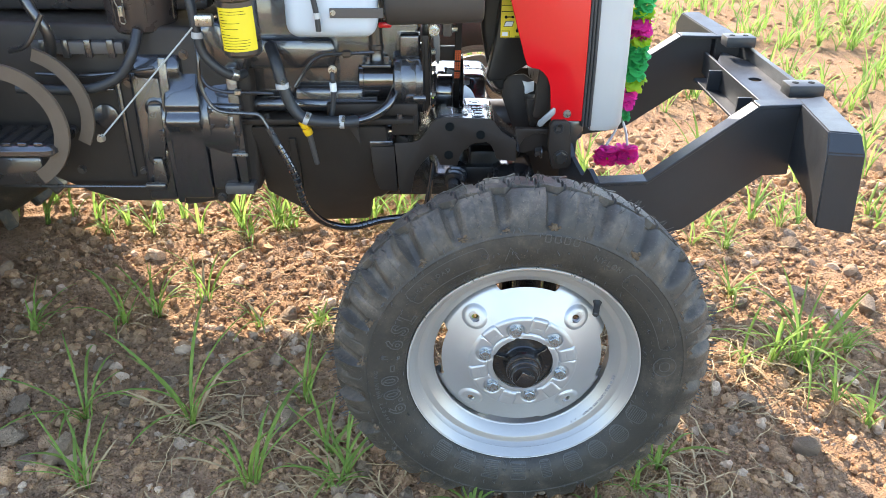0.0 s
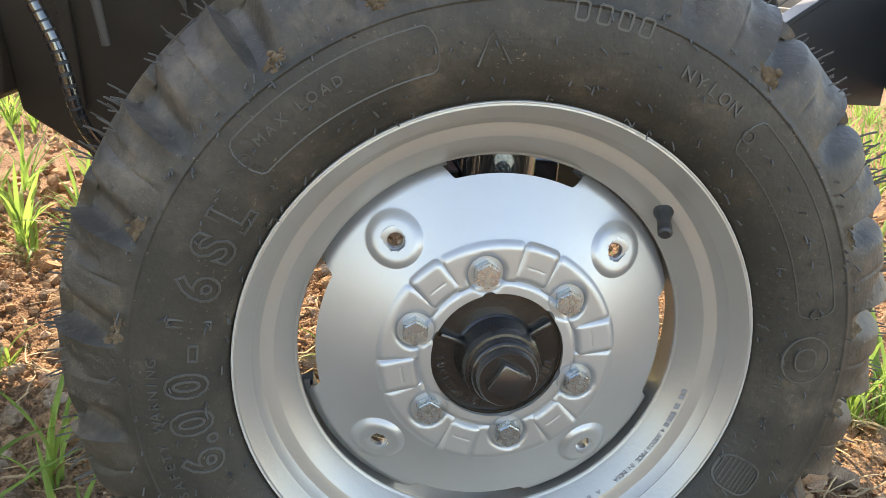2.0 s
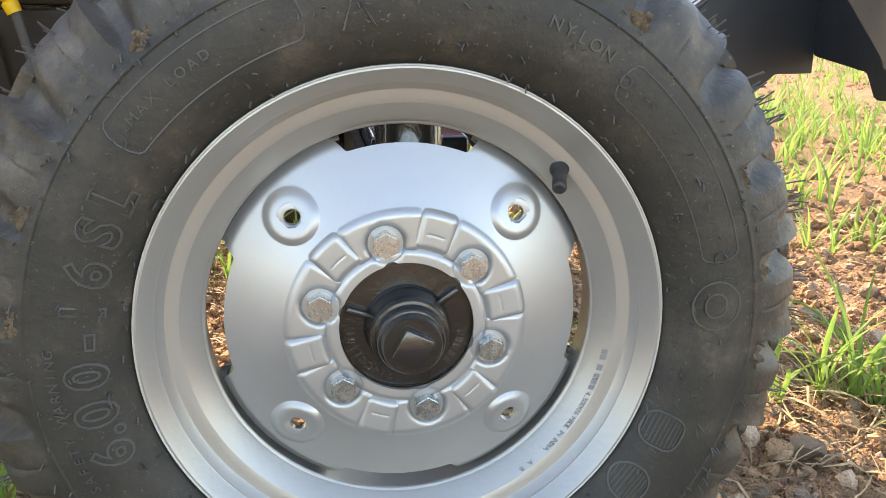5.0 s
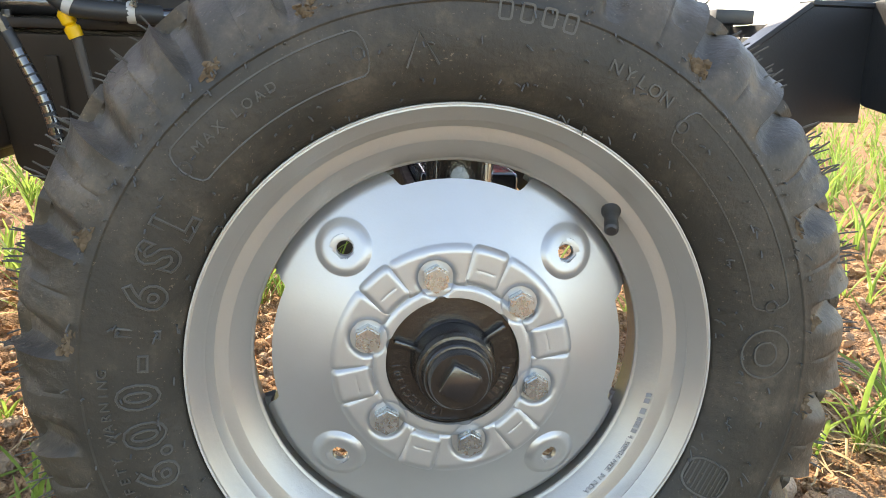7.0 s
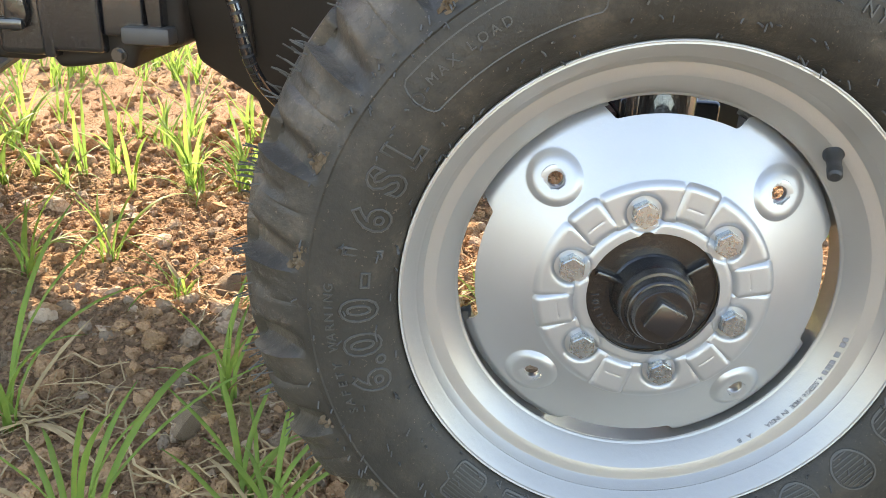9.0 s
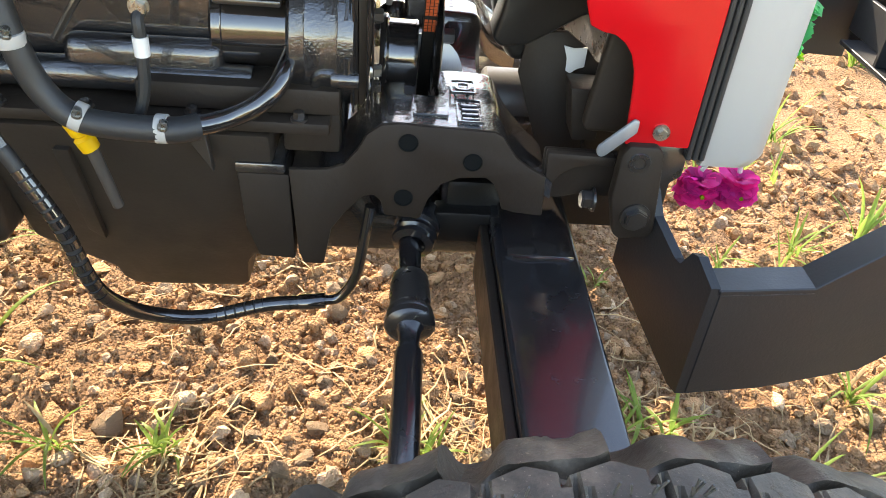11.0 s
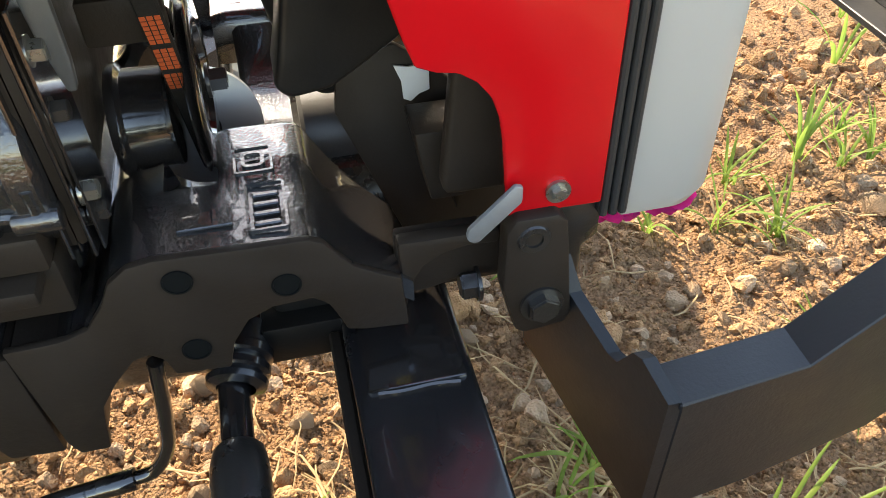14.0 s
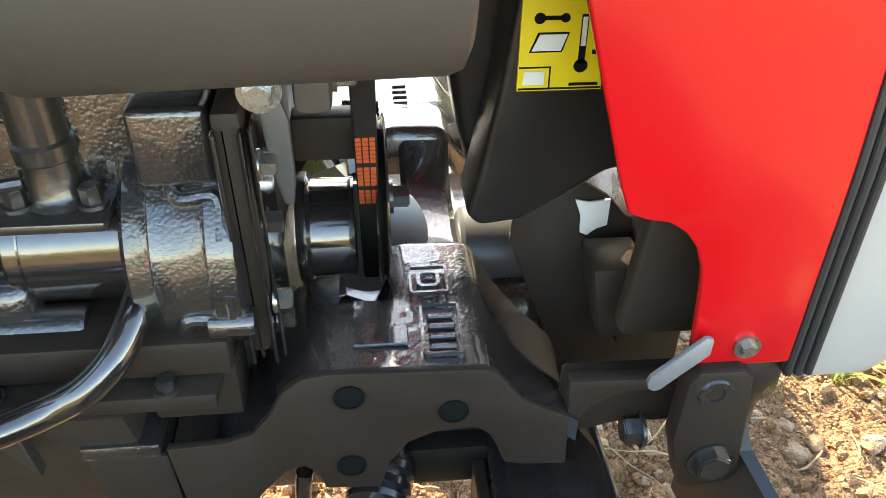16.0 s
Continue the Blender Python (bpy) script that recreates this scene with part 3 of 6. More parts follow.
fw = front_wheel("front_wheel")
for pair in ([("6", 198.3), (".", 194.0), ("0", 190), ("0", 182.6), ("-", 176.3), ("1", 170.8), ("6", 163.8), ("S", 156.2), ("L", 149.8)]):
    part("size_letter", arc_text([pair], 0.2515, 0.042, 0.0014, line=0.0011), "lit_edge_rubber", fw, "raised rubber size lettering", smooth=False)
for txt, a, step, r, size in (("SAFETY", 203, 1.9, 0.278, 0.011), ("WARNING", 189.5, 1.9, 0.278, 0.011), ("NYLON", 66, 2.5, 0.274, 0.014), ("MAX", 137, 2.2, 0.2715, 0.011), ("LOAD", 129, 2.2, 0.2715, 0.011)):
    part("small_lettering", arc_text(spread(txt, a, step), r, size, 0.0009), "lit_edge_rubber", fw, smooth=False)
for i in range(9):
    a = -23.9 - 13.2 * i
    wide, rad = ((0.034, 0.012), (0.036, 0.0165), (0.036, 0.0165), (0.034, 0.010), (0.022, 0.006), (0.032, 0.003), (0.034, 0.002), (0.034, 0.003), (0.034, 0.006))[i]
    here = round_pose(a, 0.2435, side_y(0.2435))
    bm = frame_shape(wide, 0.035, rad, 0.0016, 0.0016, here, 6, curved=True)
    hatch = bmesh.new()
    for k in range(9):       # fine moulded hatching inside the outline
        u = -0.014 + 0.0035 * k
        half = wide / 2 - 0.003 - max(0.0, abs(u) - 0.0175 + rad) ** 2 / (rad + 0.001) * 0.8
        bm2 = box(-half, half, u - 0.0004, u + 0.0004, -0.0004, 0.0007, 0)
        bm2.transform(here)
        for v in bm2.verts:
            v.co.y += side_y(math.hypot(v.co.x, v.co.z)) - side_y(0.2435)
        join(hatch, bm2)
    mark = part("sidewall_mark", bm, "lit_edge_rubber", fw, smooth=False)
    tagged(part("hatching", hatch, "lit_edge_rubber", mark, "fine moulded hatching", smooth=False), kind="stuff")
part("round_mark", join(frame_shape(0.044, 0.044, 0.0219, 0.0014, 0.0010, round_pose(4, 0.261, side_y(0.261)), 8), frame_shape(0.022, 0.020, 0.009, 0.0014, 0.0010, round_pose(4, 0.261, side_y(0.261)), 8)), "lit_edge_rubber", fw, smooth=False)
part("label_field", arc_slot(140, 108, 0.2685, 0.017, bmesh.new()), "lit_edge_rubber", fw)
part("label_field", arc_slot(50, 14, 0.268, 0.0155, bmesh.new()), "lit_edge_rubber", fw)
tri = [round_pose(98, 0.262, side_y(0.262) - 0.0004) @ Vector(p) for p in ((-0.012, -0.012, 0), (0, 0.014, 0), (0.012, -0.012, 0))]
part("arrow_mark", pipe(tri, 0.0010, 4, 1), "lit_edge_rubber", fw)
for k in range(4):
    bm = frame_shape(0.011, 0.015, 0.003, 0.0018, 0.0008, round_pose(85 - 3.3 * k, 0.291, side_y(0.291)), 4)
    part("sidewall_mark", bm, "lit_edge_rubber", fw, smooth=False)
for a, r in ((141, 0.2688), (108, 0.2688), (50.9, 0.2668), (13, 0.2668)):
    part("mould_plug", frame_shape(0.011, 0.011, 0.0054, 0.0014, 0.0010, round_pose(a, r, side_y(r)), 6), "rubber_plain", fw, smooth=False)
SR, SY = 0.1845, 0.0138
stamp = arc_text(spread("4.50EX16 MADE IN INDIA", -25.2, 0.97), SR, 0.0072, 0.0002, SY)
arc_text([("A", -51.8), ("B", -54.9)], SR, 0.0072, 0.0002, SY, stamp)
for k, w in ((-11.8, 0.0035), (-13.6, 0.0045), (-16.8, 0.0055), (-19.4, 0.0035), (-20.6, 0.0028), (-21.6, 0.0028), (-23.2, 0.0035)):
    bm2 = box(-w / 2, w / 2, -0.0026, 0.0026, -0.0002, 0.0002, 0)
    bm2.transform(round_pose(k, SR, SY))
    join(stamp, bm2)
part("rim_stamp", stamp, material("stamp_grey", (0.22, 0.22, 0.23), 0.5), fw, "stamped lettering on the rim", smooth=False)
valve = revolve([(0.0, 0.0085), (0.006, 0.0085), (0.008, 0.0068), (0.022, 0.0055), (0.024, 0.0062), (0.034, 0.0060), (0.036, 0.004), (0.036, 0)], 20, axis((0.1345, 0.021, 0.1325), (0.1262, -0.008, 0.1205)))
part("valve", valve, "rubber_plain", fw, "black rubber tyre valve")
for hx, hz in HOLES:
    yy = disc_height(math.hypot(hx, hz), math.atan2(hz, hx))
    m = Matrix.Translation((hx, yy, hz)) @ Vector((0, -1, -0.0)).to_track_quat("Z", "Y").to_matrix().to_4x4()
    part("hole_lip", revolve([(-0.006, 0.0068), (0.0004, 0.0068), (0.0010, 0.0074), (0.0010, 0.0106), (0.0002, 0.0128), (-0.002, 0.0130)], 32, m), "silver", fw)
rnd = random.Random(5)
hairs = bmesh.new()
for i in range(760):
    a = rnd.uniform(0, 360)
    kind = rnd.random()
    if kind < 0.45:
        r = rnd.choice((0.2265, 0.241, 0.268, 0.295, 0.306)) + rnd.uniform(-0.002, 0.002)
        p = Vector((r * math.cos(radians(a)), side_y(r), r * math.sin(radians(a))))
        d = Vector((rnd.uniform(-0.6, 0.6), -0.8, rnd.uniform(-0.7, 0.3))).normalized() * rnd.uniform(0.004, 0.008)
        rr = 0.0008
    else:
        r = rnd.choice((0.352, 0.3585, 0.3625, 0.3635, 0.3635))
        yy = {0.352: 0.006, 0.3585: 0.018, 0.3625: 0.034, 0.3635: 0.050}[r]
        a = EDGE - (360 / LUGS) * (rnd.randrange(LUGS) + rnd.choice((0.46, 0.56, 0.68, 0.80, 0.90, 0.97)))
        p = Vector(((r - 0.002) * math.cos(radians(a)), yy, (r - 0.002) * math.sin(radians(a))))
        if p.z < -0.30:
            continue
        d = (Vector((math.cos(radians(a)), -0.25, math.sin(radians(a)))) + Vector((rnd.uniform(-0.3, 0.3), 0, rnd.uniform(-0.3, 0.3)))).normalized() * rnd.uniform(0.009, 0.021)
        rr = 0.0008
    pipe([p, p + d * 0.5, p + d + Vector((0, 0, -0.001))], rr, 4, 1, hairs)
tagged(part("vent_hairs", hairs, "hair", fw, "thin rubber moulding hairs on the tyre"), kind="stuff")
crust = bmesh.new()
for k in range(LUGS):
    heavy = rnd.random()
    if heavy < 0.3:
        continue
    spot, ring = rnd.uniform(0.12, 0.34), rnd.uniform(0.303, 0.312)
    for j in range(int(6 + 30 * heavy * heavy)):
        a = radians(EDGE - (360 / LUGS) * (k + rnd.gauss(spot, 0.055)))
        r = min(0.322, max(0.298, rnd.gauss(ring, 0.0035)))
        y = side_y(r) + 0.001
        q = Matrix.Translation((r * math.cos(a), y, r * math.sin(a))) @ Matrix.Rotation(-a, 4, "Y") @ Matrix.Rotation(radians(60), 4, "Z")
        q = q @ Matrix.Diagonal((0.25, 1, 1, 1)) @ Matrix.Rotation(rnd.uniform(0, 6), 4, "X")
        size = rnd.uniform(0.0012, 0.0042)
        lump = bmesh.ops.create_icosphere(crust, subdivisions=1, radius=size, matrix=q)
        for v in lump["verts"]:
            v.co += Vector([rnd.uniform(-0.3, 0.3) * size for _ in range(3)])
tagged(part("dried_mud", crust, "mud", fw, "crumbs of dried brown soil stuck between the lugs", angle=60), kind="stuff")
cap = box(-0.0132, 0.0132, -0.0132, 0.0132, 0, 0.009, 0.0018)
cap.transform(Matrix.Translation((0.0, -0.0385, 0.0)) @ Matrix.Rotation(radians(90), 4, "X") @ Matrix.Rotation(radians(-28), 4, "Z"))
part("spindle_end", cap, "axle", fw, "square black spindle end")
hubtext = arc_text(spread("1214CC1301", -100, 8.2), 0.0485, 0.0095, 0.0008, 0.0108)
for k in range(5):
    bm2 = box(-0.0022, 0.0022, -0.0035, 0.0035, -0.0008, 0.0008, 0)
    bm2.transform(round_pose(-12 - 8 * k, 0.0485, 0.0108))
    join(hubtext, bm2)
tagged(part("hub_lettering", hubtext, "cast", fw, "raised casting numbers", smooth=False), kind="stuff")
fw.matrix_world = Matrix.Translation(AX)
bpy.context.view_layer.update()
fw.parent = tractor
fw.matrix_parent_inverse = tractor.matrix_world.inverted()
far_wheel = front_wheel("front_wheel")
far_wheel.matrix_world = Matrix.Translation((AX.x, 2 * TY, AX.z)) @ Matrix.Rotation(math.pi, 4, "Z")
bpy.context.view_layer.update()
far_wheel.parent = tractor
far_wheel.matrix_parent_inverse = tractor.matrix_world.inverted()


# ---- tractor: casting, axle, steering ----
def mirror_y(bm):
    """The same shape on the tractor's other side."""
    bm.transform(Matrix.Translation((0, 2 * TY, 0)) @ Matrix.Diagonal((1, -1, 1, 1)))
    return bm


SUPPORT = [(-0.262, 0.585), (-0.253, 0.470), (-0.247, 0.453), (-0.223, 0.453), (-0.214, 0.505), (-0.198, 0.530), (-0.178, 0.553), (-0.166, 0.556), (-0.157, 0.548), (-0.152, 0.529), (-0.110, 0.526), (-0.103, 0.552), (-0.088, 0.575), (-0.068, 0.5845), (-0.038, 0.5865), (-0.0275, 0.578), (-0.021, 0.563), (-0.015, 0.545), (0.0, 0.541), (0.034, 0.538),
           (0.031, 0.5915), (0.014, 0.600), (-0.005, 0.613), (-0.016, 0.628), (-0.024, 0.640), (-0.034, 0.6450), (-0.142, 0.6490), (-0.160, 0.6460), (-0.175, 0.634), (-0.185, 0.614), (-0.200, 0.594), (-0.218, 0.587), (-0.240, 0.5855)]


TOP = [(-0.240, 0.560), (-0.220, 0.584), (-0.200, 0.593), (-0.185, 0.613), (-0.175, 0.633), (-0.160, 0.6450), (-0.142, 0.6480), (-0.034, 0.6445), (-0.024, 0.639), (-0.016, 0.627), (-0.005, 0.612), (0.014, 0.599), (0.032, 0.590), (0.056, 0.568), (0.075, 0.555)]


def top_height(x):
    for (a, za), (b, zb) in zip(TOP, TOP[1:]):
        if x <= b:
            return za + (zb - za) * (x - a) / (b - a)
    return TOP[-1][1]


def saddle():
    """The cast saddle behind the flat face, with a slot for the belt."""
    bm = bmesh.new()
    nx, ny, x0, x1, y0 = 96, 48, -0.240, 0.040, 0.588
    rows = []
    for j in range(ny + 1):
        row = []
        for i in range(nx + 1):
            x = x0 + (x1 - x0) * i / nx
            back = 0.706 + 0.036 * sstep(-0.140, -0.125, x) - 0.048 * sstep(-0.030, 0.052, x)
            y = y0 + (back - y0) * j / ny
            z = sum(top_height(x + d) for d in (-0.006, -0.003, 0, 0.003, 0.006)) / 5
            z += 0.004 * sstep(0.655, 0.69, y) * sstep(-0.10, -0.08, x) * sstep(-0.015, -0.03, x)
            z -= 0.06 * sstep(-0.1335, -0.1305, x) * sstep(-0.094, -0.097, x) * sstep(0.667, 0.671, y)
            z -= 0.010 * sstep(back - 0.010, back, y) ** 2
            z -= 0.006 * sstep(-0.025, 0.03, x) * sstep(0.60, 0.69, y)          # flank that falls away to the back
            z += 0.0003 * noise.noise(Vector((x, y, 0)) * 60) + 0.0003 * noise.noise(Vector((x, y, 2)) * 170)
            row.append(bm.verts.new((x, y, z)))
        rows.append(row)
    for p, q in zip(rows, rows[1:]):
        for i in range(nx):
            bm.faces.new((p[i], p[i + 1], q[i + 1], q[i]))
    rim = [rows[0][i] for i in range(nx + 1)] + [rows[j][nx] for j in range(1, ny + 1)] + [rows[ny][i] for i in range(nx - 1, -1, -1)] + [rows[j][0] for j in range(ny - 1, 0, -1)]
    low = [bm.verts.new((v.co.x, v.co.y, v.co.z - 0.022)) for v in rim]
    n = len(rim)
    for i in range(n):
        bm.faces.new((rim[i], rim[(i + 1) % n], low[(i + 1) % n], low[i]))
    bm.faces.new(low)
    return bm


part("support_leg", slab([(-0.260, 0.58), (-0.251, 0.472), (-0.245, 0.457), (-0.225, 0.457), (-0.216, 0.507), (-0.20, 0.56)], 0.5915, 0.66, 0.003), "face", tractor)


def support_side():
    return slab(SUPPORT, 0.585, 0.5925, 0.002)


support = part("front_support", support_side(), "face", tractor, "machined black face of the front support", angle=30)
part("support_saddle", saddle(), "cast", tractor, "glossy black cast iron front support", angle=50)
part("front_support", mirror_y(support_side()), "cast", tractor, "glossy black cast iron front support", angle=30)
part("support_saddle", mirror_y(saddle()), "cast", tractor, angle=50)
neck = bmesh.new()
for i, x in enumerate((-0.076, -0.070, -0.030, -0.024)):       # bridge between the two saddles
    drop = 0.006 if i in (0, 3) else 0.0
    ring = [neck.verts.new((x, y, z - drop)) for y, z in ((0.705, 0.640), (0.735, 0.640), (0.752, 0.618), (0.79, 0.594), (0.84, 0.586), (0.89, 0.594), (0.925, 0.618), (0.940, 0.640), (0.975, 0.640), (0.975, 0.50), (0.705, 0.50))]
    if i:
        for k in range(11):
            neck.faces.new((last[k], last[(k + 1) % 11], ring[(k + 1) % 11], ring[k]))
    else:
        neck.faces.new(ring)
    last = ring
neck.faces.new(last[::-1])
part("support_neck", neck, "cast", tractor)
part("support_crossing", slab([(-0.30, 0.40), (-0.20, 0.40), (-0.10, 0.40), (0.03, 0.40), (0.03, 0.44), (-0.16, 0.46), (-0.20, 0.56), (-0.30, 0.57)], 0.69, 2 * TY - 0.69, 0.006), "cast", tractor)
# Uncut bolt holes: a near-black ring and disc paint their dark inside.
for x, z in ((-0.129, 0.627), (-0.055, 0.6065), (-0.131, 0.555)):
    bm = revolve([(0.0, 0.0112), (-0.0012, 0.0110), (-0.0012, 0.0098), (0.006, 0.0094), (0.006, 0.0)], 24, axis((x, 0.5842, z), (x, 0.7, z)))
    part("bolt_hole", bm, "ink_and_hole_dark", support)
    part("hole_dark_disc", revolve([(0, 0), (0, 0.0095), (0.0008, 0.0095), (0.0008, 0)], 24, axis((x, 0.5846, z), (x, 0.4, z))), "ink_and_hole_dark", support)
for k in range(4):       # boxed foundry marks on the saddle
    part("casting_mark", box(-0.070, -0.050, 0.606 + 0.011 * k, 0.611 + 0.011 * k, 0.646, 0.6495, 0.001, 1), "cast", support, "raised foundry mark")
part("casting_mark", frame_shape(0.030, 0.056, 0.003, 0.002, 0.0016, pose(-0.060, 0.628, 0.648)), "cast", support, "raised foundry mark")
part("casting_mark", frame_shape(0.030, 0.034, 0.003, 0.002, 0.0016, pose(-0.066, 0.678, 0.6545)), "cast", support, "raised foundry mark")
part("casting_mark", frame_shape(0.018, 0.020, 0.006, 0.003, 0.0016, pose(-0.066, 0.678, 0.6545)), "cast", support, "raised foundry mark")
part("casting_mark", slab([(-0.125, 0.612), (-0.085, 0.612), (-0.085, 0.632), (-0.100, 0.632), (-0.100, 0.616), (-0.125, 0.616)], 0, 0.003, 0.0008, 1, m=Matrix(((1, 0, 0, 0), (0, 0, 1, 0), (0, 1, 0, 0.647), (0, 0, 0, 1)))), "cast", support, "raised foundry mark")
for k in range(7):
    part("casting_mark", box(-0.078, -0.062, 0.962 + 0.014 * k, 0.969 + 0.014 * k, 0.646, 0.650, 0.001, 1), "cast", support)

# lower frame arm to the link plates
part("frame_arm", slab([(0.03, 0.552), (0.055, 0.552), (0.085, 0.560), (0.110, 0.556), (0.150, 0.560), (0.150, 0.614), (0.03, 0.616)], 0.606, 0.618, 0.003), "face", tractor)
part("frame_web", slab([(0.034, 0.545), (0.040, 0.575), (0.050, 0.592), (0.066, 0.602), (0.085, 0.606), (0.11, 0.604), (0.11, 0.618), (0.03, 0.62)], 0.592, 0.607, 0.004), "face", tractor)
part("axle_pivot", box(-0.10, 0.10, 0.77, 0.91, 0.40, 0.565, 0.012), "satin", tractor)
part("frame_arm", mirror_y(slab([(0.02, 0.565), (0.046, 0.572), (0.080, 0.606), (0.128, 0.600), (0.150, 0.60), (0.150, 0.640), (0.02, 0.642)], 0.600, 0.645, 0.004)), "face", tractor)
part("radiator_frame", slab([(0.004, 0.660), (0.008, 0.695), (0.020, 0.712), (0.057, 0.716), (0.083, 0.698), (0.098, 0.680), (0.17, 0.65), (0.17, 0.44), (0.085, 0.44)], 0.717, 0.724, 0.002), "face", tractor)
part("radiator_frame", slab([(0.10, 0.56), (0.085, 0.63), (0.12, 0.63)], 0.690, 0.714, 0.002), "face", tractor)
# Small white patch in front of the radiator frame.
patch = slab([(0.054, 0.700), (0.066, 0.697), (0.083, 0.699), (0.083, 0.674), (0.074, 0.671), (0.067, 0.665), (0.061, 0.668), (0.060, 0.684)], 0.7125, 0.7150, 0.0006)
part("white_patch", patch, "white", tractor, "small white patch on the radiator frame")
part("radiator_box", box(0.105, 0.19, 0.64, 2 * TY - 0.64, 0.62, 1.30, 0.01), "satin", tractor)
part("radiator_shield", slab([(0.086, 0.790), (0.150, 0.790), (0.150, 0.634), (0.076, 0.634), (0.072, 0.642)], 0.622, 0.640, 0.006, 3), "face", tractor)
part("radiator_tab", slab([(0.058, 0.672), (0.100, 0.672), (0.100, 0.604), (0.070, 0.604)], 0.655, 0.70, 0.003), "face", tractor)

# link plates with their bolts
link = part("link_plate", slab([(0.118, 0.530), (0.106, 0.578), (0.107, 0.636), (0.114, 0.648), (0.146, 0.648), (0.154, 0.640), (0.160, 0.588), (0.165, 0.538), (0.160, 0.528), (0.126, 0.524)], 0.565, 0.585, 0.003), "face", tractor, "black bolted link plate")
part("link_bolt", hexbolt((0.1385, 0.565, 0.557), (0, -1, 0), 0.0138, 0.009, 1.3), "satin", link)
part("link_bolt", revolve([(0, 0.013), (0.002, 0.012), (0.002, 0.007), (-0.003, 0.006), (-0.003, 0)], 20, axis((0.128, 0.565, 0.628), (0.128, 0.4, 0.628))), "satin", link)
part("link_bolt", hexbolt((0.096, 0.600, 0.556), (-1, 0, 0), 0.012, 0.014, 1.25), "satin", link)
part("link_plate", slab([(0.150, 0.525), (0.150, 0.64), (0.182, 0.640), (0.190, 0.628), (0.190, 0.600), (0.178, 0.59), (0.178, 0.525)], 0.588, 0.61, 0.003), "satin", tractor)
part("link_plate", mirror_y(slab([(0.113, 0.508), (0.108, 0.560), (0.110, 0.634), (0.158, 0.634), (0.166, 0.508)], 0.565, 0.585, 0.003)), "satin", tractor)
strap = slab([(0.077, 0.640), (0.0785, 0.635), (0.083, 0.632), (0.087, 0.633), (0.118, 0.664), (0.118, 0.678), (0.112, 0.680), (0.0785, 0.646)], 0.566, 0.571, 0.002)
part("hood_bracket", strap, "bracket", tractor, "grey bent metal hood bracket")

# axle beam, tie rod
part("front_axle", box(-0.019, 0.082, 0.16, 2 * TY - 0.16, 0.405, 0.502, 0.006, 3), "axle", tractor, "glossy black front axle beam")
part("axle_plate", box(-0.031, -0.0195, 0.16, 0.64, 0.405, 0.486, 0.002, 1), "face", tractor, "dull black side plate")
part("axle_sleeve", box(-0.008, 0.074, 0.548, 2 * TY - 0.548, 0.498, 0.507, 0.003, 2), "black", tractor)
part("weld_bead", pipe([(0.0, 0.548, 0.503), (0.02, 0.546, 0.5035), (0.045, 0.5475, 0.503), (0.067, 0.545, 0.503)], 0.0035, 8, 4), "black", tractor)
part("kingpin", rod((0.02, 0.155, 0.29), (0.02, 0.155, 0.54), 0.034, bev=0.006), "cast", tractor)
part("spindle", rod((0.0, 0.16, 0.36), (0.0, 0.05, 0.36), 0.032, 0.03), "cast", tractor)
part("brake_drum", rod((0.0, 0.060, 0.36), (0.0, 0.085, 0.36), 0.105, seg=48, bev=0.004), "satin", tractor)
TX = -0.118
part("tie_rod", revolve([(0, 0), (0, 0.012), (0.02, 0.0158), (0.158, 0.0158), (0.163, 0.014), (0.172, 0.0115), (0.186, 0.0125), (0.194, 0.0165), (0.196, 0.016)], 32, axis((TX - 0.006, 0.275, 0.432), (TX, 0.475, 0.457))), "axle", tractor, "black steering tie rod")
part("rod_sleeve", revolve([(0, 0.015), (0.003, 0.025), (0.008, 0.0290), (0.016, 0.0290), (0.019, 0.0262), (0.022, 0.0272), (0.027, 0.0268), (0.031, 0.0240), (0.050, 0.0245), (0.070, 0.0235), (0.082, 0.0215), (0.086, 0.018), (0.088, 0)], 40, axis((TX, 0.467, 0.454), (TX, 0.60, 0.470))), "satin", tractor, "black rubber steering boot")
part("tie_rod", rod((TX, 0.535, 0.462), (TX, 0.665, 0.480), 0.0138, seg=32), "black", tractor)
part("rod_boot", revolve([(0, 0.017), (0.003, 0.026), (0.008, 0.027), (0.011, 0.023), (0.015, 0.028), (0.021, 0.028), (0.025, 0.024), (0.029, 0.029), (0.036, 0.029), (0.040, 0.025), (0.06, 0.024), (0.06, 0)], 36, axis((TX + 0.002, 0.606, 0.472), (TX + 0.030, 0.74, 0.505))), "axle", tractor, "ribbed rubber boot")
part("tie_rod", mirror_y(rod((TX, 0.3, 0.44), (TX, 0.66, 0.48), 0.02)), "black", tractor, "black steering tie rod")
part("steering_cylinder", box(-0.075, 0.00, 0.66, 0.90, 0.455, 0.535, 0.008), "shroud", tractor)
part("steering_clamp", box(-0.088, -0.012, 0.64, 0.672, 0.455, 0.500, 0.004), "shroud", tractor)

# ---- engine ----
part("engine_block", slab([(-0.66, 0.60), (-0.66, 0.96), (-0.20, 0.96), (-0.20, 0.60)], 0.64, 1.06, 0.01), "cast", tractor, "black engine block")
# Unseen box behind the muffler, added to block sky reflections on the saddle.
part("unseen_sky_block", box(-0.222, -0.096, 0.665, 1.02, 0.905, 1.13, 0.02, 3), "satin", tractor)
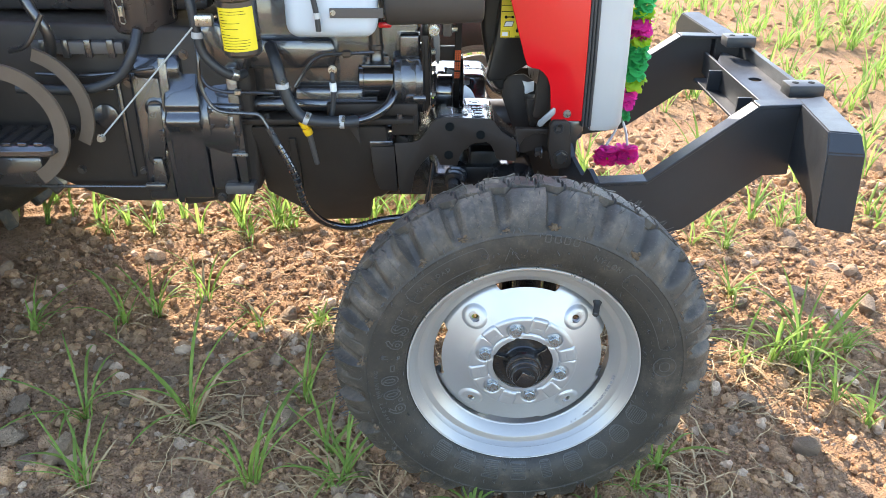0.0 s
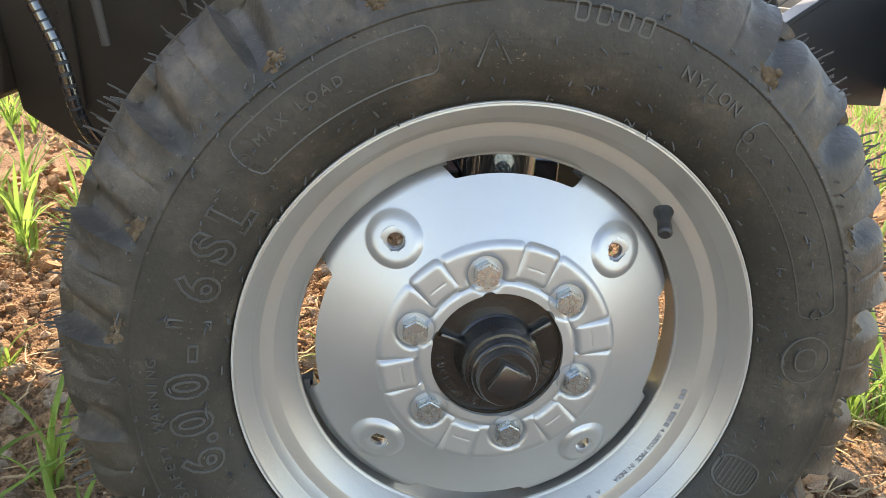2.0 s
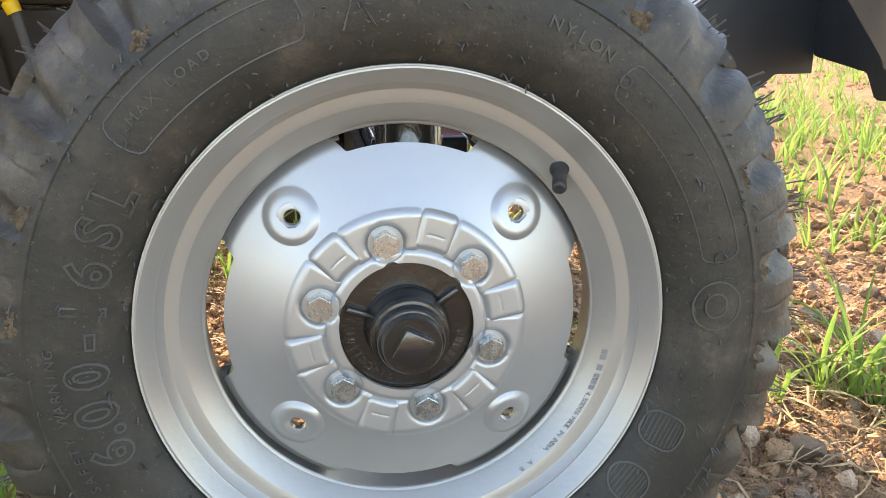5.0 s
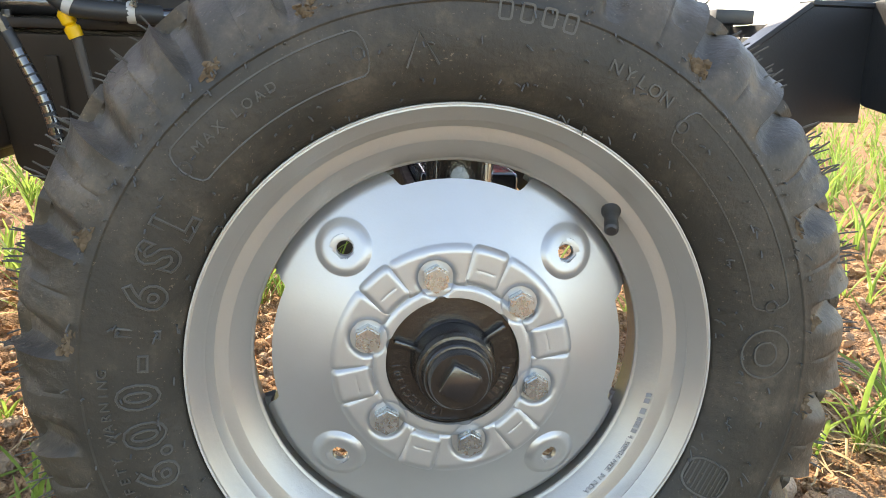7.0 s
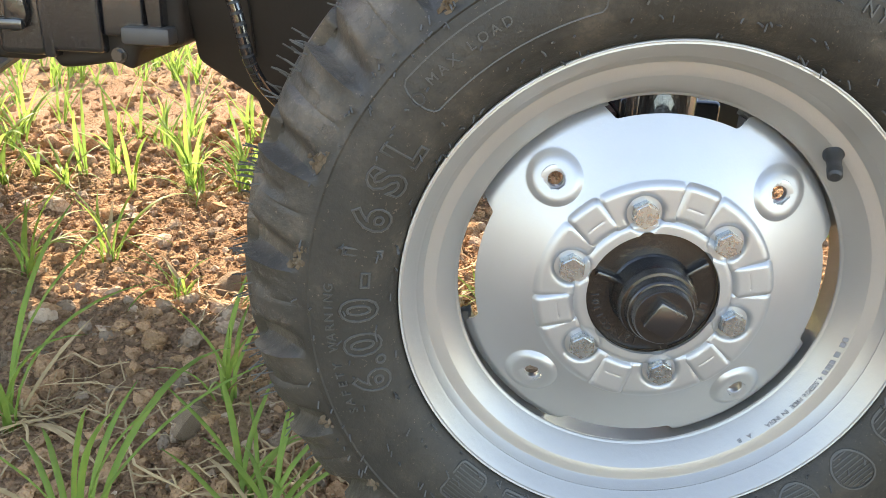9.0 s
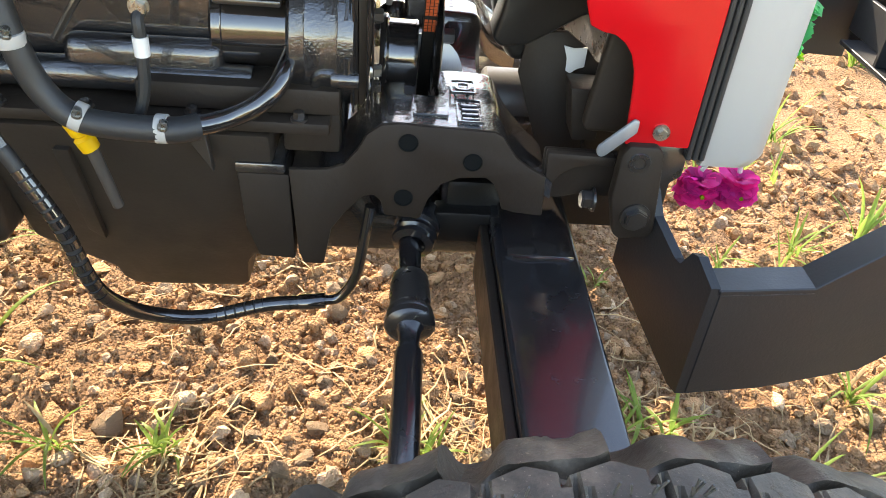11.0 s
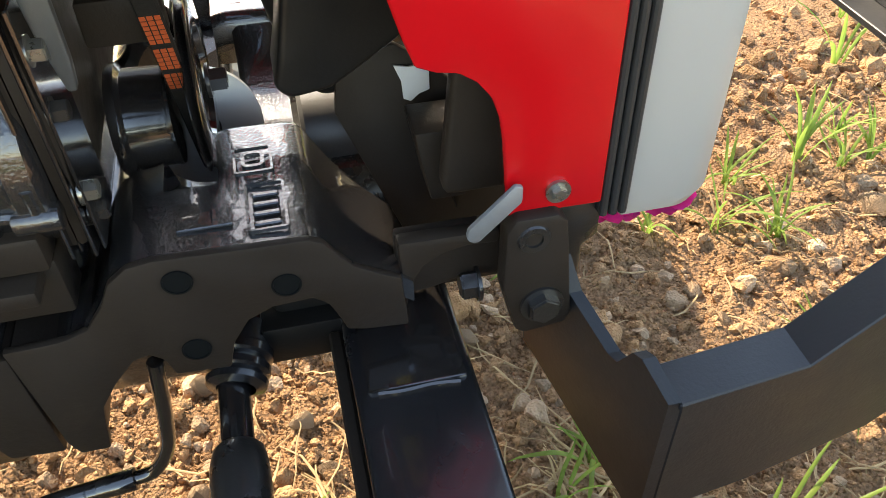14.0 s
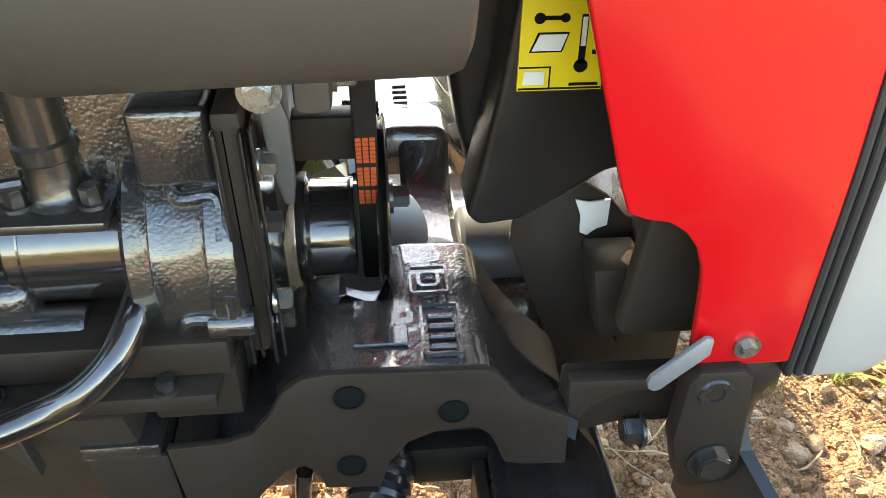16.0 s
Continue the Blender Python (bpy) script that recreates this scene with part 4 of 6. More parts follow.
pan = slab([(-0.60, 0.63), (-0.59, 0.465), (-0.575, 0.455), (-0.505, 0.412), (-0.500, 0.392), (-0.488, 0.380), (-0.345, 0.383), (-0.332, 0.390), (-0.328, 0.432), (-0.318, 0.446), (-0.30, 0.447), (-0.28, 0.46), (-0.28, 0.63)], 0.575, 1.08, 0.006)
for v in pan.verts:
    v.co.z = 0.63 - (0.63 - v.co.z) * 1.19
    v.co.y += (0.63 - v.co.z) * 0.35 * (1 if v.co.y < TY else -1)
part("oil_pan", pan, "flat", tractor, "black oil pan")
rib = slab([(-0.515, 0.60), (-0.515, 0.46), (-0.497, 0.44), (-0.497, 0.60)], 0.566, 0.580, 0.003)
for v in rib.verts:
    v.co.y += (0.63 - v.co.z) * 0.35
part("pan_rib", rib, "flat", tractor)
part("pan_rib", slab([(-0.372, 0.640), (-0.346, 0.640), (-0.340, 0.588)], 0.564, 0.576, 0.001, 1), "flat", tractor)
part("pan_flange", box(-0.62, -0.215, 0.572, 0.66, 0.636, 0.650, 0.003), "face", tractor)
part("pan_flange", box(-0.42, -0.205, 0.588, 0.66, 0.652, 0.682, 0.004), "face", tractor)
part("pan_step", slab([(-0.320, 0.576), (-0.314, 0.50), (-0.300, 0.460), (-0.257, 0.457), (-0.2615, 0.576)], 0.587, 0.66, 0.003), "face", tractor)
part("step_ledge", box(-0.322, -0.2655, 0.5855, 0.66, 0.5765, 0.590, 0.003), "cast", tractor)
part("pan_recess", box(-0.268, -0.205, 0.60, 0.64, 0.600, 0.652, 0.004), "face", tractor)
for x in (-0.248, -0.36, -0.47, -0.56):
    part("flange_bolt", hexbolt((x, 0.580, 0.650), (0, 0, 1), 0.0065, 0.008, 1.4), "satin", tractor)
part("side_cover", box(-0.50, -0.33, 0.612, 0.645, 0.655, 0.715, 0.016, 4), "cast", tractor, "rounded glossy black side cover")
part("crankcase_rail", rod((-0.60, 0.622, 0.672), (-0.30, 0.622, 0.672), 0.018, bev=0.004), "cast", tractor)
part("manifold", slab([(-0.66, 0.76), (-0.66, 0.83), (-0.40, 0.83), (-0.385, 0.80), (-0.40, 0.76)], 0.60, 0.645, 0.012), "cast", tractor)
part("cylinder_head", box(-0.66, -0.22, 0.60, 1.02, 0.955, 1.06, 0.012), "satin", tractor, "black cylinder head")
part("head_cover", box(-0.64, -0.24, 0.64, 0.98, 1.06, 1.14, 0.02, 3), "satin", tractor)
for k in range(5):
    part("head_bolt", hexbolt((-0.62 + 0.09 * k, 0.60, 1.035), (0, -1, 0), 0.010, 0.010, 1.3), "muffler", tractor)
plate = part("engine_plate", box(-0.455, -0.335, 0.592, 0.600, 1.008, 1.040, 0.001, 1), "ink_and_hole_dark", tractor, "black engine data plate with pale print")
pb = bmesh.new()
for k in range(3):
    for j in range(4 - k % 2):
        x0 = -0.450 + 0.029 * j
        box(x0, x0 + 0.022, 0.5912, 0.592, 1.012 + 0.009 * k, 1.015 + 0.009 * k, 0, bm=pb)
part("plate_print", pb, "white", plate, smooth=False)

# pump, pulley, belt
part("pump_body", revolve([(0, 0), (0, 0.044), (0.003, 0.047), (0.012, 0.047), (0.013, 0.0462), (0.014, 0.047), (0.086, 0.047), (0.087, 0.0475), (0.100, 0.0475), (0.100, 0.0)], 48, axis((-0.345, 0.665, 0.722), (0, 0.665, 0.722))), "black", tractor, "glossy black cylindrical pump")
drum = revolve([(0.0, 0.04), (0.0, 0.072), (0.004, 0.077), (0.018, 0.079), (0.020, 0.0805), (0.024, 0.079), (0.050, 0.080), (0.054, 0.083), (0.070, 0.083), (0.074, 0.076), (0.080, 0.03)], 56, axis((-0.262, 0.668, 0.722), (0, 0.668, 0.722)))
drum = part("pump_housing", drum, "cast", tractor, "cast black pump housing with rough finish")
for a in (40, 110, 200, 290):
    c, s_ = math.cos(radians(a)), math.sin(radians(a))
    part("housing_lug", rod((-0.215, 0.668 + 0.080 * c, 0.722 + 0.080 * s_), (-0.185, 0.668 + 0.080 * c, 0.722 + 0.080 * s_), 0.010, bev=0.002), "cast", drum)
for dz in (0.064, -0.030):       # raised U ribs cast on the drum
    line = [(-0.232, dz + 0.012), (-0.230, dz), (-0.222, dz - 0.008), (-0.200, dz - 0.008), (-0.198, dz - 0.03)] if dz > 0 else [(-0.232, dz - 0.010), (-0.230, dz + 0.002), (-0.222, dz + 0.008), (-0.200, dz + 0.008), (-0.198, dz + 0.03)]
    pts = [(x, 0.668 - math.sqrt(max(0.0, 0.0795 ** 2 - z * z)), 0.722 + z) for x, z in line]
    part("housing_rib", pipe(pts, 0.0055, 10, 5), "cast", drum)
part("housing_cap", box(-0.246, -0.198, 0.612, 0.70, 0.785, 0.838, 0.006, 3), "cast", drum)
part("pump_neck", revolve([(0, 0.020), (0.004, 0.026), (0.008, 0.019), (0.012, 0.0165), (0.034, 0.016), (0.036, 0.0185), (0.046, 0.0185), (0.048, 0.0165), (0.11, 0.016), (0.11, 0)], 28, axis((-0.300, 0.634, 0.765), (-0.303, 0.634, 0.9))), "satin", tractor)
part("neck_flange", box(-0.334, -0.266, 0.600, 0.668, 0.764, 0.771, 0.002), "satin", tractor)
for x in (-0.322, -0.277):
    part("flange_bolt", hexbolt((x, 0.622, 0.771), (0, 0, 1), 0.0068, 0.012, 1.4), "satin", tractor)
part("timing_cover", slab([(-0.195, 0.66), (-0.195, 0.84), (-0.178, 0.84), (-0.172, 0.74), (-0.176, 0.68), (-0.180, 0.66)], 0.60, 1.05, 0.004), "face", tractor)
for k, (y, z) in enumerate(((0.600, 0.80), (0.598, 0.76), (0.596, 0.70), (0.600, 0.68), (0.63, 0.832), (0.66, 0.836))):
    part("cover_bolt", hexbolt((-0.174, y + 0.012, z), (1, 0, 0), 0.0075, 0.010, 1.3), "satin" if k % 2 else "zinc", tractor)
for k in range(5):
    part("case_rib", slab([(-0.192 + 0.005 * k, 0.655), (-0.195 + 0.005 * k, 0.83), (-0.1925 + 0.005 * k, 0.83), (-0.1895 + 0.005 * k, 0.655)], 0.593 + 0.007 * (k % 3), 0.66, 0.0008, 1), "black", tractor)
part("tensioner_arm", slab([(-0.160, 0.770), (-0.166, 0.800), (-0.171, 0.850), (-0.160, 0.856), (-0.152, 0.828), (-0.152, 0.790), (-0.154, 0.770)], 0.612, 0.620, 0.002), "pipe", tractor)
part("tensioner_bracket", box(-0.160, -0.104, 0.690, 0.712, 0.756, 0.790, 0.003), "face", tractor)
top_bracket = part("alternator_bracket", box(-0.148, -0.126, 0.605, 0.66, 0.834, 0.900, 0.005), "muffler", tractor, "brown-black cast bracket")
part("bracket_bolt", hexbolt((-0.126, 0.630, 0.848), (1, 0, 0), 0.008, 0.012, 1.3), "zinc", top_bracket)
part("bracket_bolt", hexbolt((-0.166, 0.606, 0.850), (0, -1, 0), 0.009, 0.009, 1.4), "bolt", top_bracket)
part("pulley", revolve([(0, 0.0), (0, 0.044), (0.003, 0.046), (0.008, 0.046), (0.011, 0.0405), (0.040, 0.0400), (0.043, 0.041), (0.045, 0.040), (0.046, 0.03), (0.046, 0)], 48, axis((-0.166, 0.738, 0.668), (0, 0.738, 0.668))), "black", tractor, "black belt pulley")
BELT = Matrix.Translation((-0.109, 0.657, 0.795)) @ Matrix.Rotation(radians(30.3), 4, "X")       # the belt runs down and inwards
belt = box(-0.0080, 0.0080, 0.0, 0.008, -0.27, 0.26, 0.0015, 1)
belt.transform(BELT)
belt = part("fan_belt", belt, "belt", tractor, "black fan belt with orange print")
pr = bmesh.new()
for k in range(3):
    for j in range(17):
        if j in (4, 10):
            continue
        box(-0.0068 + 0.0048 * k, -0.0030 + 0.0048 * k, -0.0005, 0.0, -0.100 + 0.0056 * j, -0.0958 + 0.0056 * j, 0, bm=pr)
pr.transform(BELT)
part("belt_print", pr, "orange", belt, "orange print", smooth=False)
sheave = revolve([(0, 0), (0, 0.068), (0.002, 0.072), (0.005, 0.063), (0.008, 0.072), (0.010, 0.068), (0.010, 0.046), (0.005, 0.044), (0.005, 0.0)], 56, axis((-0.1035, 0.745, 0.690), (0, 0.745, 0.690)))
part("fan_pulley", sheave, "black", tractor, "black grooved fan pulley")
part("pulley_bolt", hexbolt((-0.092, 0.745, 0.690), (1, 0, 0), 0.010, 0.014, 1.4), "satin", tractor)
guard = part("crank_pulley", revolve([(0, 0.0), (0, 0.050), (0.002, 0.053), (0.012, 0.053), (0.012, 0.0)], 40, axis((-0.110, 0.806, 0.612), (-0.080, 0.5, 0.70))), "silver", tractor, "bare silver crank pulley")
part("pulley_bolt", hexbolt((-0.104, 0.792, 0.616), (0.05, -1, 0.28), 0.008, 0.012, 1.3), "satin", guard)
tank = revolve([(0, 0), (0, 0.038), (0.004, 0.042), (0.10, 0.042), (0.10, 0.0)], 40, axis((-0.024, 0.83, 0.572), (0.08, 0.83, 0.572)))
part("lower_pipe", tank, "pipe", tractor, "bare grey metal lower radiator pipe")

# fan shroud with the warning label
part("fan_shroud", slab([(-0.004, 1.30), (-0.010, 0.90), (-0.020, 0.82), (-0.033, 0.75), (-0.040, 0.722), (-0.030, 0.712), (0.0, 0.716), (0.030, 0.735), (0.06, 0.755), (0.11, 0.76), (0.11, 1.30)], 0.662, 0.715, 0.006, 3), "shroud", tractor, "black moulded fan shroud")
part("shroud_throat", slab([(-0.056, 1.30), (-0.050, 0.82), (-0.038, 0.75), (-0.024, 0.695), (-0.006, 0.668), (0.02, 0.672), (0.03, 0.70), (0.03, 1.30)], 0.724, 0.80, 0.018, 4), "shroud", tractor)
LB = 0.6585
warn = part("warning_label", slab([(-0.010, 0.820), (-0.010, 0.998), (0.045, 0.998), (0.045, 0.820)], LB, LB + 0.003, 0.0), "yellow", tractor, "yellow warning label with black pictograms")
wb = bmesh.new()


def bar(bm, x0, x1, z0, z1, y=LB):
    box(x0, x1, y - 0.0005, y, z0, z1, 0, bm=bm)


for x0, x1, z0, z1 in ((-0.0175, 0.0365, 0.8428, 0.8440), (-0.0175, 0.0365, 0.9020, 0.9034), (-0.0175, 0.0365, 0.9160, 0.9172), (0.002, 0.003, 0.8435, 0.858), (-0.0175, 0.003, 0.8575, 0.8585),
                       (0.0155, 0.0345, 0.8450, 0.8470), (-0.004, 0.0075, 0.8888, 0.8915), (0.0300, 0.0312, 0.866, 0.892), (0.0285, 0.0327, 0.866, 0.869)):
    bar(wb, x0, x1, z0, z1)
for cx, cz, r in ((-0.0065, 0.890, 0.0036), (0.0095, 0.890, 0.0030), (0.022, 0.8585, 0.0046)):
    revolve([(0, 0), (0, r), (0.0005, r), (0.0005, 0)], 16, axis((cx, LB, cz), (cx, 0, cz)), wb)
bar(wb, 0.0198, 0.0242, 0.860, 0.892)
slab([(-0.012, 0.868), (-0.007, 0.881), (0.013, 0.881), (0.009, 0.868)], LB - 0.0005, LB, 0, bm=wb)
slab([(0.002, 0.925), (0.019, 0.955), (0.034, 0.925)], LB - 0.0005, LB, 0, bm=wb)
wb.transform(Matrix.Translation((0.008, 0, -0.022)))
part("label_print", wb, "ink_and_hole_dark", warn, smooth=False)
ww = bmesh.new()
slab([(-0.0105, 0.8692), (-0.0058, 0.8798), (0.0116, 0.8798), (0.0080, 0.8692)], LB - 0.0010, LB - 0.0005, 0, bm=ww)
slab([(-0.0150, 0.8465), (-0.0140, 0.8555), (-0.001, 0.8555), (-0.001, 0.8465)], LB - 0.0010, LB - 0.0005, 0, bm=ww)
bar(ww, 0.0205, 0.0235, 0.872, 0.8905, LB - 0.0005)
LSH = Matrix.Translation((0.008, 0, -0.022))
ww.transform(LSH)
part("label_picture", ww, "white", warn, smooth=False)

# hood side panel, seal, nose
def lean(bm):
    """Bends what lies above the crease towards the tractor's middle line."""
    for zc in (0.785, 0.795, 0.805, 0.815):
        bmesh.ops.bisect_plane(bm, geom=bm.verts[:] + bm.edges[:] + bm.faces[:], plane_co=(0, 0, zc), plane_no=(0, 0, 1))
    for v in bm.verts:
        v.co.y += (0.785 < v.co.z) * 0.06 * ((v.co.z - 0.80) if v.co.z > 0.815 else (v.co.z - 0.785) ** 2 / 0.06) * (1 if v.co.y < TY else -1)
    return bm


hood = part("hood_panel", lean(slab([(0.110, 0.644), (0.183, 0.643), (0.182, 1.42), (-0.135, 1.42), (-0.030, 1.040), (0.040, 0.795), (0.047, 0.776), (0.060, 0.7705), (0.074, 0.768), (0.086, 0.760), (0.096, 0.747), (0.102, 0.730), (0.105, 0.71)], 0.576, 0.584, 0.0022, 3)), "red", tractor, "glossy red painted hood panel")
part("panel_bolt", hexbolt((0.147, 0.576, 0.662), (0, -1, 0), 0.0060, 0.005, 1.6), "zinc", hood, "zinc flange bolt")
part("hood_top", slab([(-0.135, 1.405), (0.182, 1.405), (0.182, 1.42), (-0.135, 1.42)], 0.584, 2 * TY - 0.584, 0.004), "red", tractor, "glossy red painted hood panel")
part("hood_panel", mirror_y(slab([(0.116, 0.644), (0.183, 0.643), (0.182, 1.42), (-0.135, 1.42), (-0.030, 1.040), (0.047, 0.776), (0.088, 0.760), (0.106, 0.730)], 0.576, 0.584, 0.002)), "red", tractor, "glossy red painted hood panel")
part("hood_top", slab([(-1.1, 1.30), (-0.14, 1.30), (-0.14, 1.42), (-1.1, 1.42)], 0.584, 2 * TY - 0.584, 0.02), "red", tractor, "glossy red painted hood panel")
seal = box(0.1835, 0.2065, 0.581, 0.60, 0.628, 1.42, 0.001, 1)
seal = part("hood_seal", lean(seal), "rubber_plain", tractor, "ribbed black rubber seal")
for k in range(3):
    x = 0.1865 + 0.0078 * k
    part("seal_rib", lean(pipe([(x, 0.579, 0.629), (x, 0.579, 0.79), (x, 0.579, 0.82), (x, 0.579, 1.0), (x, 0.579, 1.42)], 0.0034, 10, 1)), "rubber_plain", seal)


def nose():
    """The grey nose: a shell that turns round the front corner."""
    plan = [(0.207, 0.583)] + [(0.252 + 0.034 * math.sin(q), 0.617 - 0.034 * math.cos(q)) for q in [radians(10 * k) for k in range(10)]]
    plan = plan + [(x, 2 * TY - y) for x, y in plan[::-1]]
    bm = bmesh.new()
    rows = []
    for z, s in ((0.620, 0.034), (0.612, 0.016), (0.616, 0.005), (0.630, 0.0), (1.42, 0.0)):
        rows.append([bm.verts.new((x - s * (1 if x > 0.23 else 0.0), y + s * (1 if y < TY else -1), z)) for x, y in plan])
    for p, q in zip(rows, rows[1:]):
        for i in range(len(plan) - 1):
            bm.faces.new((p[i], p[i + 1], q[i + 1], q[i]))
    bmesh.ops.recalc_face_normals(bm, faces=bm.faces[:])
    bm.normal_update()
    bmesh.ops.solidify(bm, geom=bm.faces[:], thickness=0.003)
    return bm


part("nose_panel", lean(nose()), "greypanel", tractor, "light grey painted nose panel", angle=50)
part("nose_floor", box(0.20, 0.252, 0.62, 2 * TY - 0.62, 0.622, 0.632, 0.002), "satin", tractor)

# muffler, bottle, filter
muf = part("muffler", revolve([(0, 0), (0, 0.074), (0.003, 0.081), (0.010, 0.0835), (0.205, 0.0835), (0.212, 0.081), (0.2155, 0.074), (0.2155, 0)], 64, axis((-0.274, 0.58, 0.953), (0, 0.58, 0.960))), "muffler", tractor, "brownish grey muffler drum")
for x in (-0.235, -0.112):
    part("muffler_clip", box(x - 0.008, x + 0.008, 0.515, 0.53, 1.010, 1.034, 0.003), "zinc", muf, "zinc clip")
part("upper_hose", pipe([(-0.30, 0.50, 0.965), (-0.296, 0.50, 1.01), (-0.27, 0.50, 1.032), (-0.20, 0.50, 1.034), (-0.10, 0.50, 1.040), (0.02, 0.56, 1.075)], 0.009, 12), "rubber_plain", tractor, "black rubber hose")
bottle = part("coolant_bottle", box(-0.480, -0.287, 0.462, 0.560, 0.863, 0.994, 0.030, 5), "bottle", tractor, "translucent white plastic coolant bottle")
part("cap", rod((-0.380, 0.505, 0.990), (-0.380, 0.505, 1.018), 0.024, 0.022, 20, 0.002), "blue", bottle, "blue plastic cap")
part("bottle_strap", box(-0.383, -0.272, 0.456, 0.461, 0.910, 0.930, 0.001, 1), "muffler", bottle, "brown metal strap")
part("strap_bolt", hexbolt((-0.376, 0.456, 0.921), (0, -1, 0), 0.004, 0.003, 1.4), "zinc", bottle)
part("overflow_hose", pipe([(-0.432, 0.475, 1.03), (-0.425, 0.458, 1.01), (-0.416, 0.452, 0.96), (-0.409, 0.452, 0.915), (-0.407, 0.452, 0.884)], 0.0058, 10), "rubber_plain", bottle)
part("hose_clip", rod((-0.4095, 0.452, 0.922), (-0.4085, 0.452, 0.910), 0.007, seg=14), "greypanel", bottle)
part("hose_stub", rod((-0.437, 0.480, 0.990), (-0.437, 0.480, 1.012), 0.006), "white", bottle)
filt = part("fuel_filter", revolve([(0, 0), (0, 0.012), (0.006, 0.036), (0.012, 0.0405), (0.118, 0.0405), (0.122, 0.044), (0.134, 0.045), (0.140, 0.040), (0.142, 0.02), (0.175, 0.02), (0.178, 0.024), (0.20, 0.024), (0.203, 0.0)], 48, axis((-0.566, 0.448, 0.832), (-0.574, 0.448, 1.03))), "satin", tractor, "black spin-on filter with a yellow label")


def wrap(r, a0, a1, z0, z1, m, n=14):
    bm = bmesh.new()
    lo = [bm.verts.new((r * math.cos(radians(a0 + (a1 - a0) * i / n)), r * math.sin(radians(a0 + (a1 - a0) * i / n)), z0)) for i in range(n + 1)]
    hi = [bm.verts.new((v.co.x, v.co.y, z1)) for v in lo]
    for i in range(n):
        bm.faces.new((lo[i], lo[i + 1], hi[i + 1], hi[i]))
    bm.normal_update()
    bmesh.ops.solidify(bm, geom=bm.faces[:], thickness=0.0004)
    bm.transform(m)
    return bm


FM = Matrix.Translation((-0.566, 0.448, 0.832)) @ Matrix.Rotation(radians(2.3), 4, "Y").inverted()
lab = part("filter_label", wrap(0.0412, -146, -30, 0.020, 0.108, FM), "yellow", filt, "yellow paper label")
for k in range(14):
    w = (58, 60, 10, 20, 45, 12, 40, 10, 22, 40, 62, 62, 60, 55)[k]
    part("label_line", wrap(0.0417, -140, -140 + w * 1.4, 0.1005 - 0.0058 * k, 0.1014 - 0.0058 * k, FM, 6), "ink_and_hole_dark", lab)

# hoses, tubes, clamps
part("coolant_hose", pipe([(-0.540, 0.600, 0.815), (-0.520, 0.545, 0.795), (-0.507, 0.530, 0.748), (-0.489, 0.528, 0.695), (-0.453, 0.526, 0.665), (-0.375, 0.526, 0.659), (-0.345, 0.54, 0.657)], 0.0135, 16), "rubber_plain", tractor, "black rubber coolant hose")
for x, z, ang in ((-0.507, 0.745, 85), (-0.458, 0.668, 25), (-0.378, 0.6595, 0)):
    d = Vector((math.cos(radians(ang)), 0, -math.sin(radians(ang)) if ang < 80 else -1)) * 0.006
    c = Vector((x, 0.527, z))
    cl = part("hose_clamp", rod(c - d, c + d, 0.0150, seg=24, bev=0.001), "greypanel", tractor, "plated hose clamp")
    part("clamp_screw", hexbolt(c + Vector((0.004, -0.014, 0.008)), (0.3, -0.2, 1), 0.0042, 0.008, 1.2), "zinc", cl)
part("fuel_hose", pipe([(-0.70, 0.56, 1.05), (-0.690, 0.525, 0.96), (-0.683, 0.515, 0.922), (-0.678, 0.515, 0.861), (-0.669, 0.515, 0.820), (-0.641, 0.515, 0.787), (-0.612, 0.53, 0.766), (-0.595, 0.56, 0.764)], 0.0105, 14), "rubber_plain", tractor, "dark blue-black rubber hose")
part("hose_clamp", rod((-0.618, 0.525, 0.772), (-0.606, 0.535, 0.765), 0.0125, seg=20, bev=0.001), "zinc", tractor)
part("hose_clip", rod((-0.6775, 0.515, 0.868), (-0.6785, 0.515, 0.855), 0.0125, seg=16), "greypanel", tractor)
part("steel_tube", pipe([(-0.695, 0.56, 0.85), (-0.689, 0.535, 0.806), (-0.690, 0.53, 0.742), (-0.662, 0.528, 0.690), (-0.60, 0.528, 0.680), (-0.567, 0.528, 0.676), (-0.552, 0.526, 0.655), (-0.545, 0.524, 0.642)], 0.0045, 10), "satin", tractor, "black steel pipe")
part("tube_fitting", hexbolt((-0.548, 0.525, 0.648), (0.4, -0.05, -0.85), 0.008, 0.028, 0), "satin", tractor)
ph = part("pressure_hose", pipe([(-0.540, 0.524, 0.630), (-0.529, 0.523, 0.608), (-0.497, 0.520, 0.537), (-0.477, 0.525, 0.452), (-0.452, 0.548, 0.402), (-0.415, 0.572, 0.370), (-0.37, 0.588, 0.358), (-0.30, 0.597, 0.373), (-0.222, 0.600, 0.381)], 0.0085, 14), "rubber_plain", tractor, "spiral wrapped black pressure hose")
part("hose_ferrule", rod((-0.256, 0.599, 0.378), (-0.222, 0.600, 0.382), 0.0105, seg=20, bev=0.001), "black", ph)
part("steel_tube", pipe([(-0.226, 0.600, 0.382), (-0.205, 0.600, 0.388), (-0.188, 0.600, 0.414), (-0.180, 0.600, 0.446), (-0.169, 0.602, 0.53)], 0.0068, 12), "black", tractor, "black steel pipe")
wrap_bm = bmesh.new()
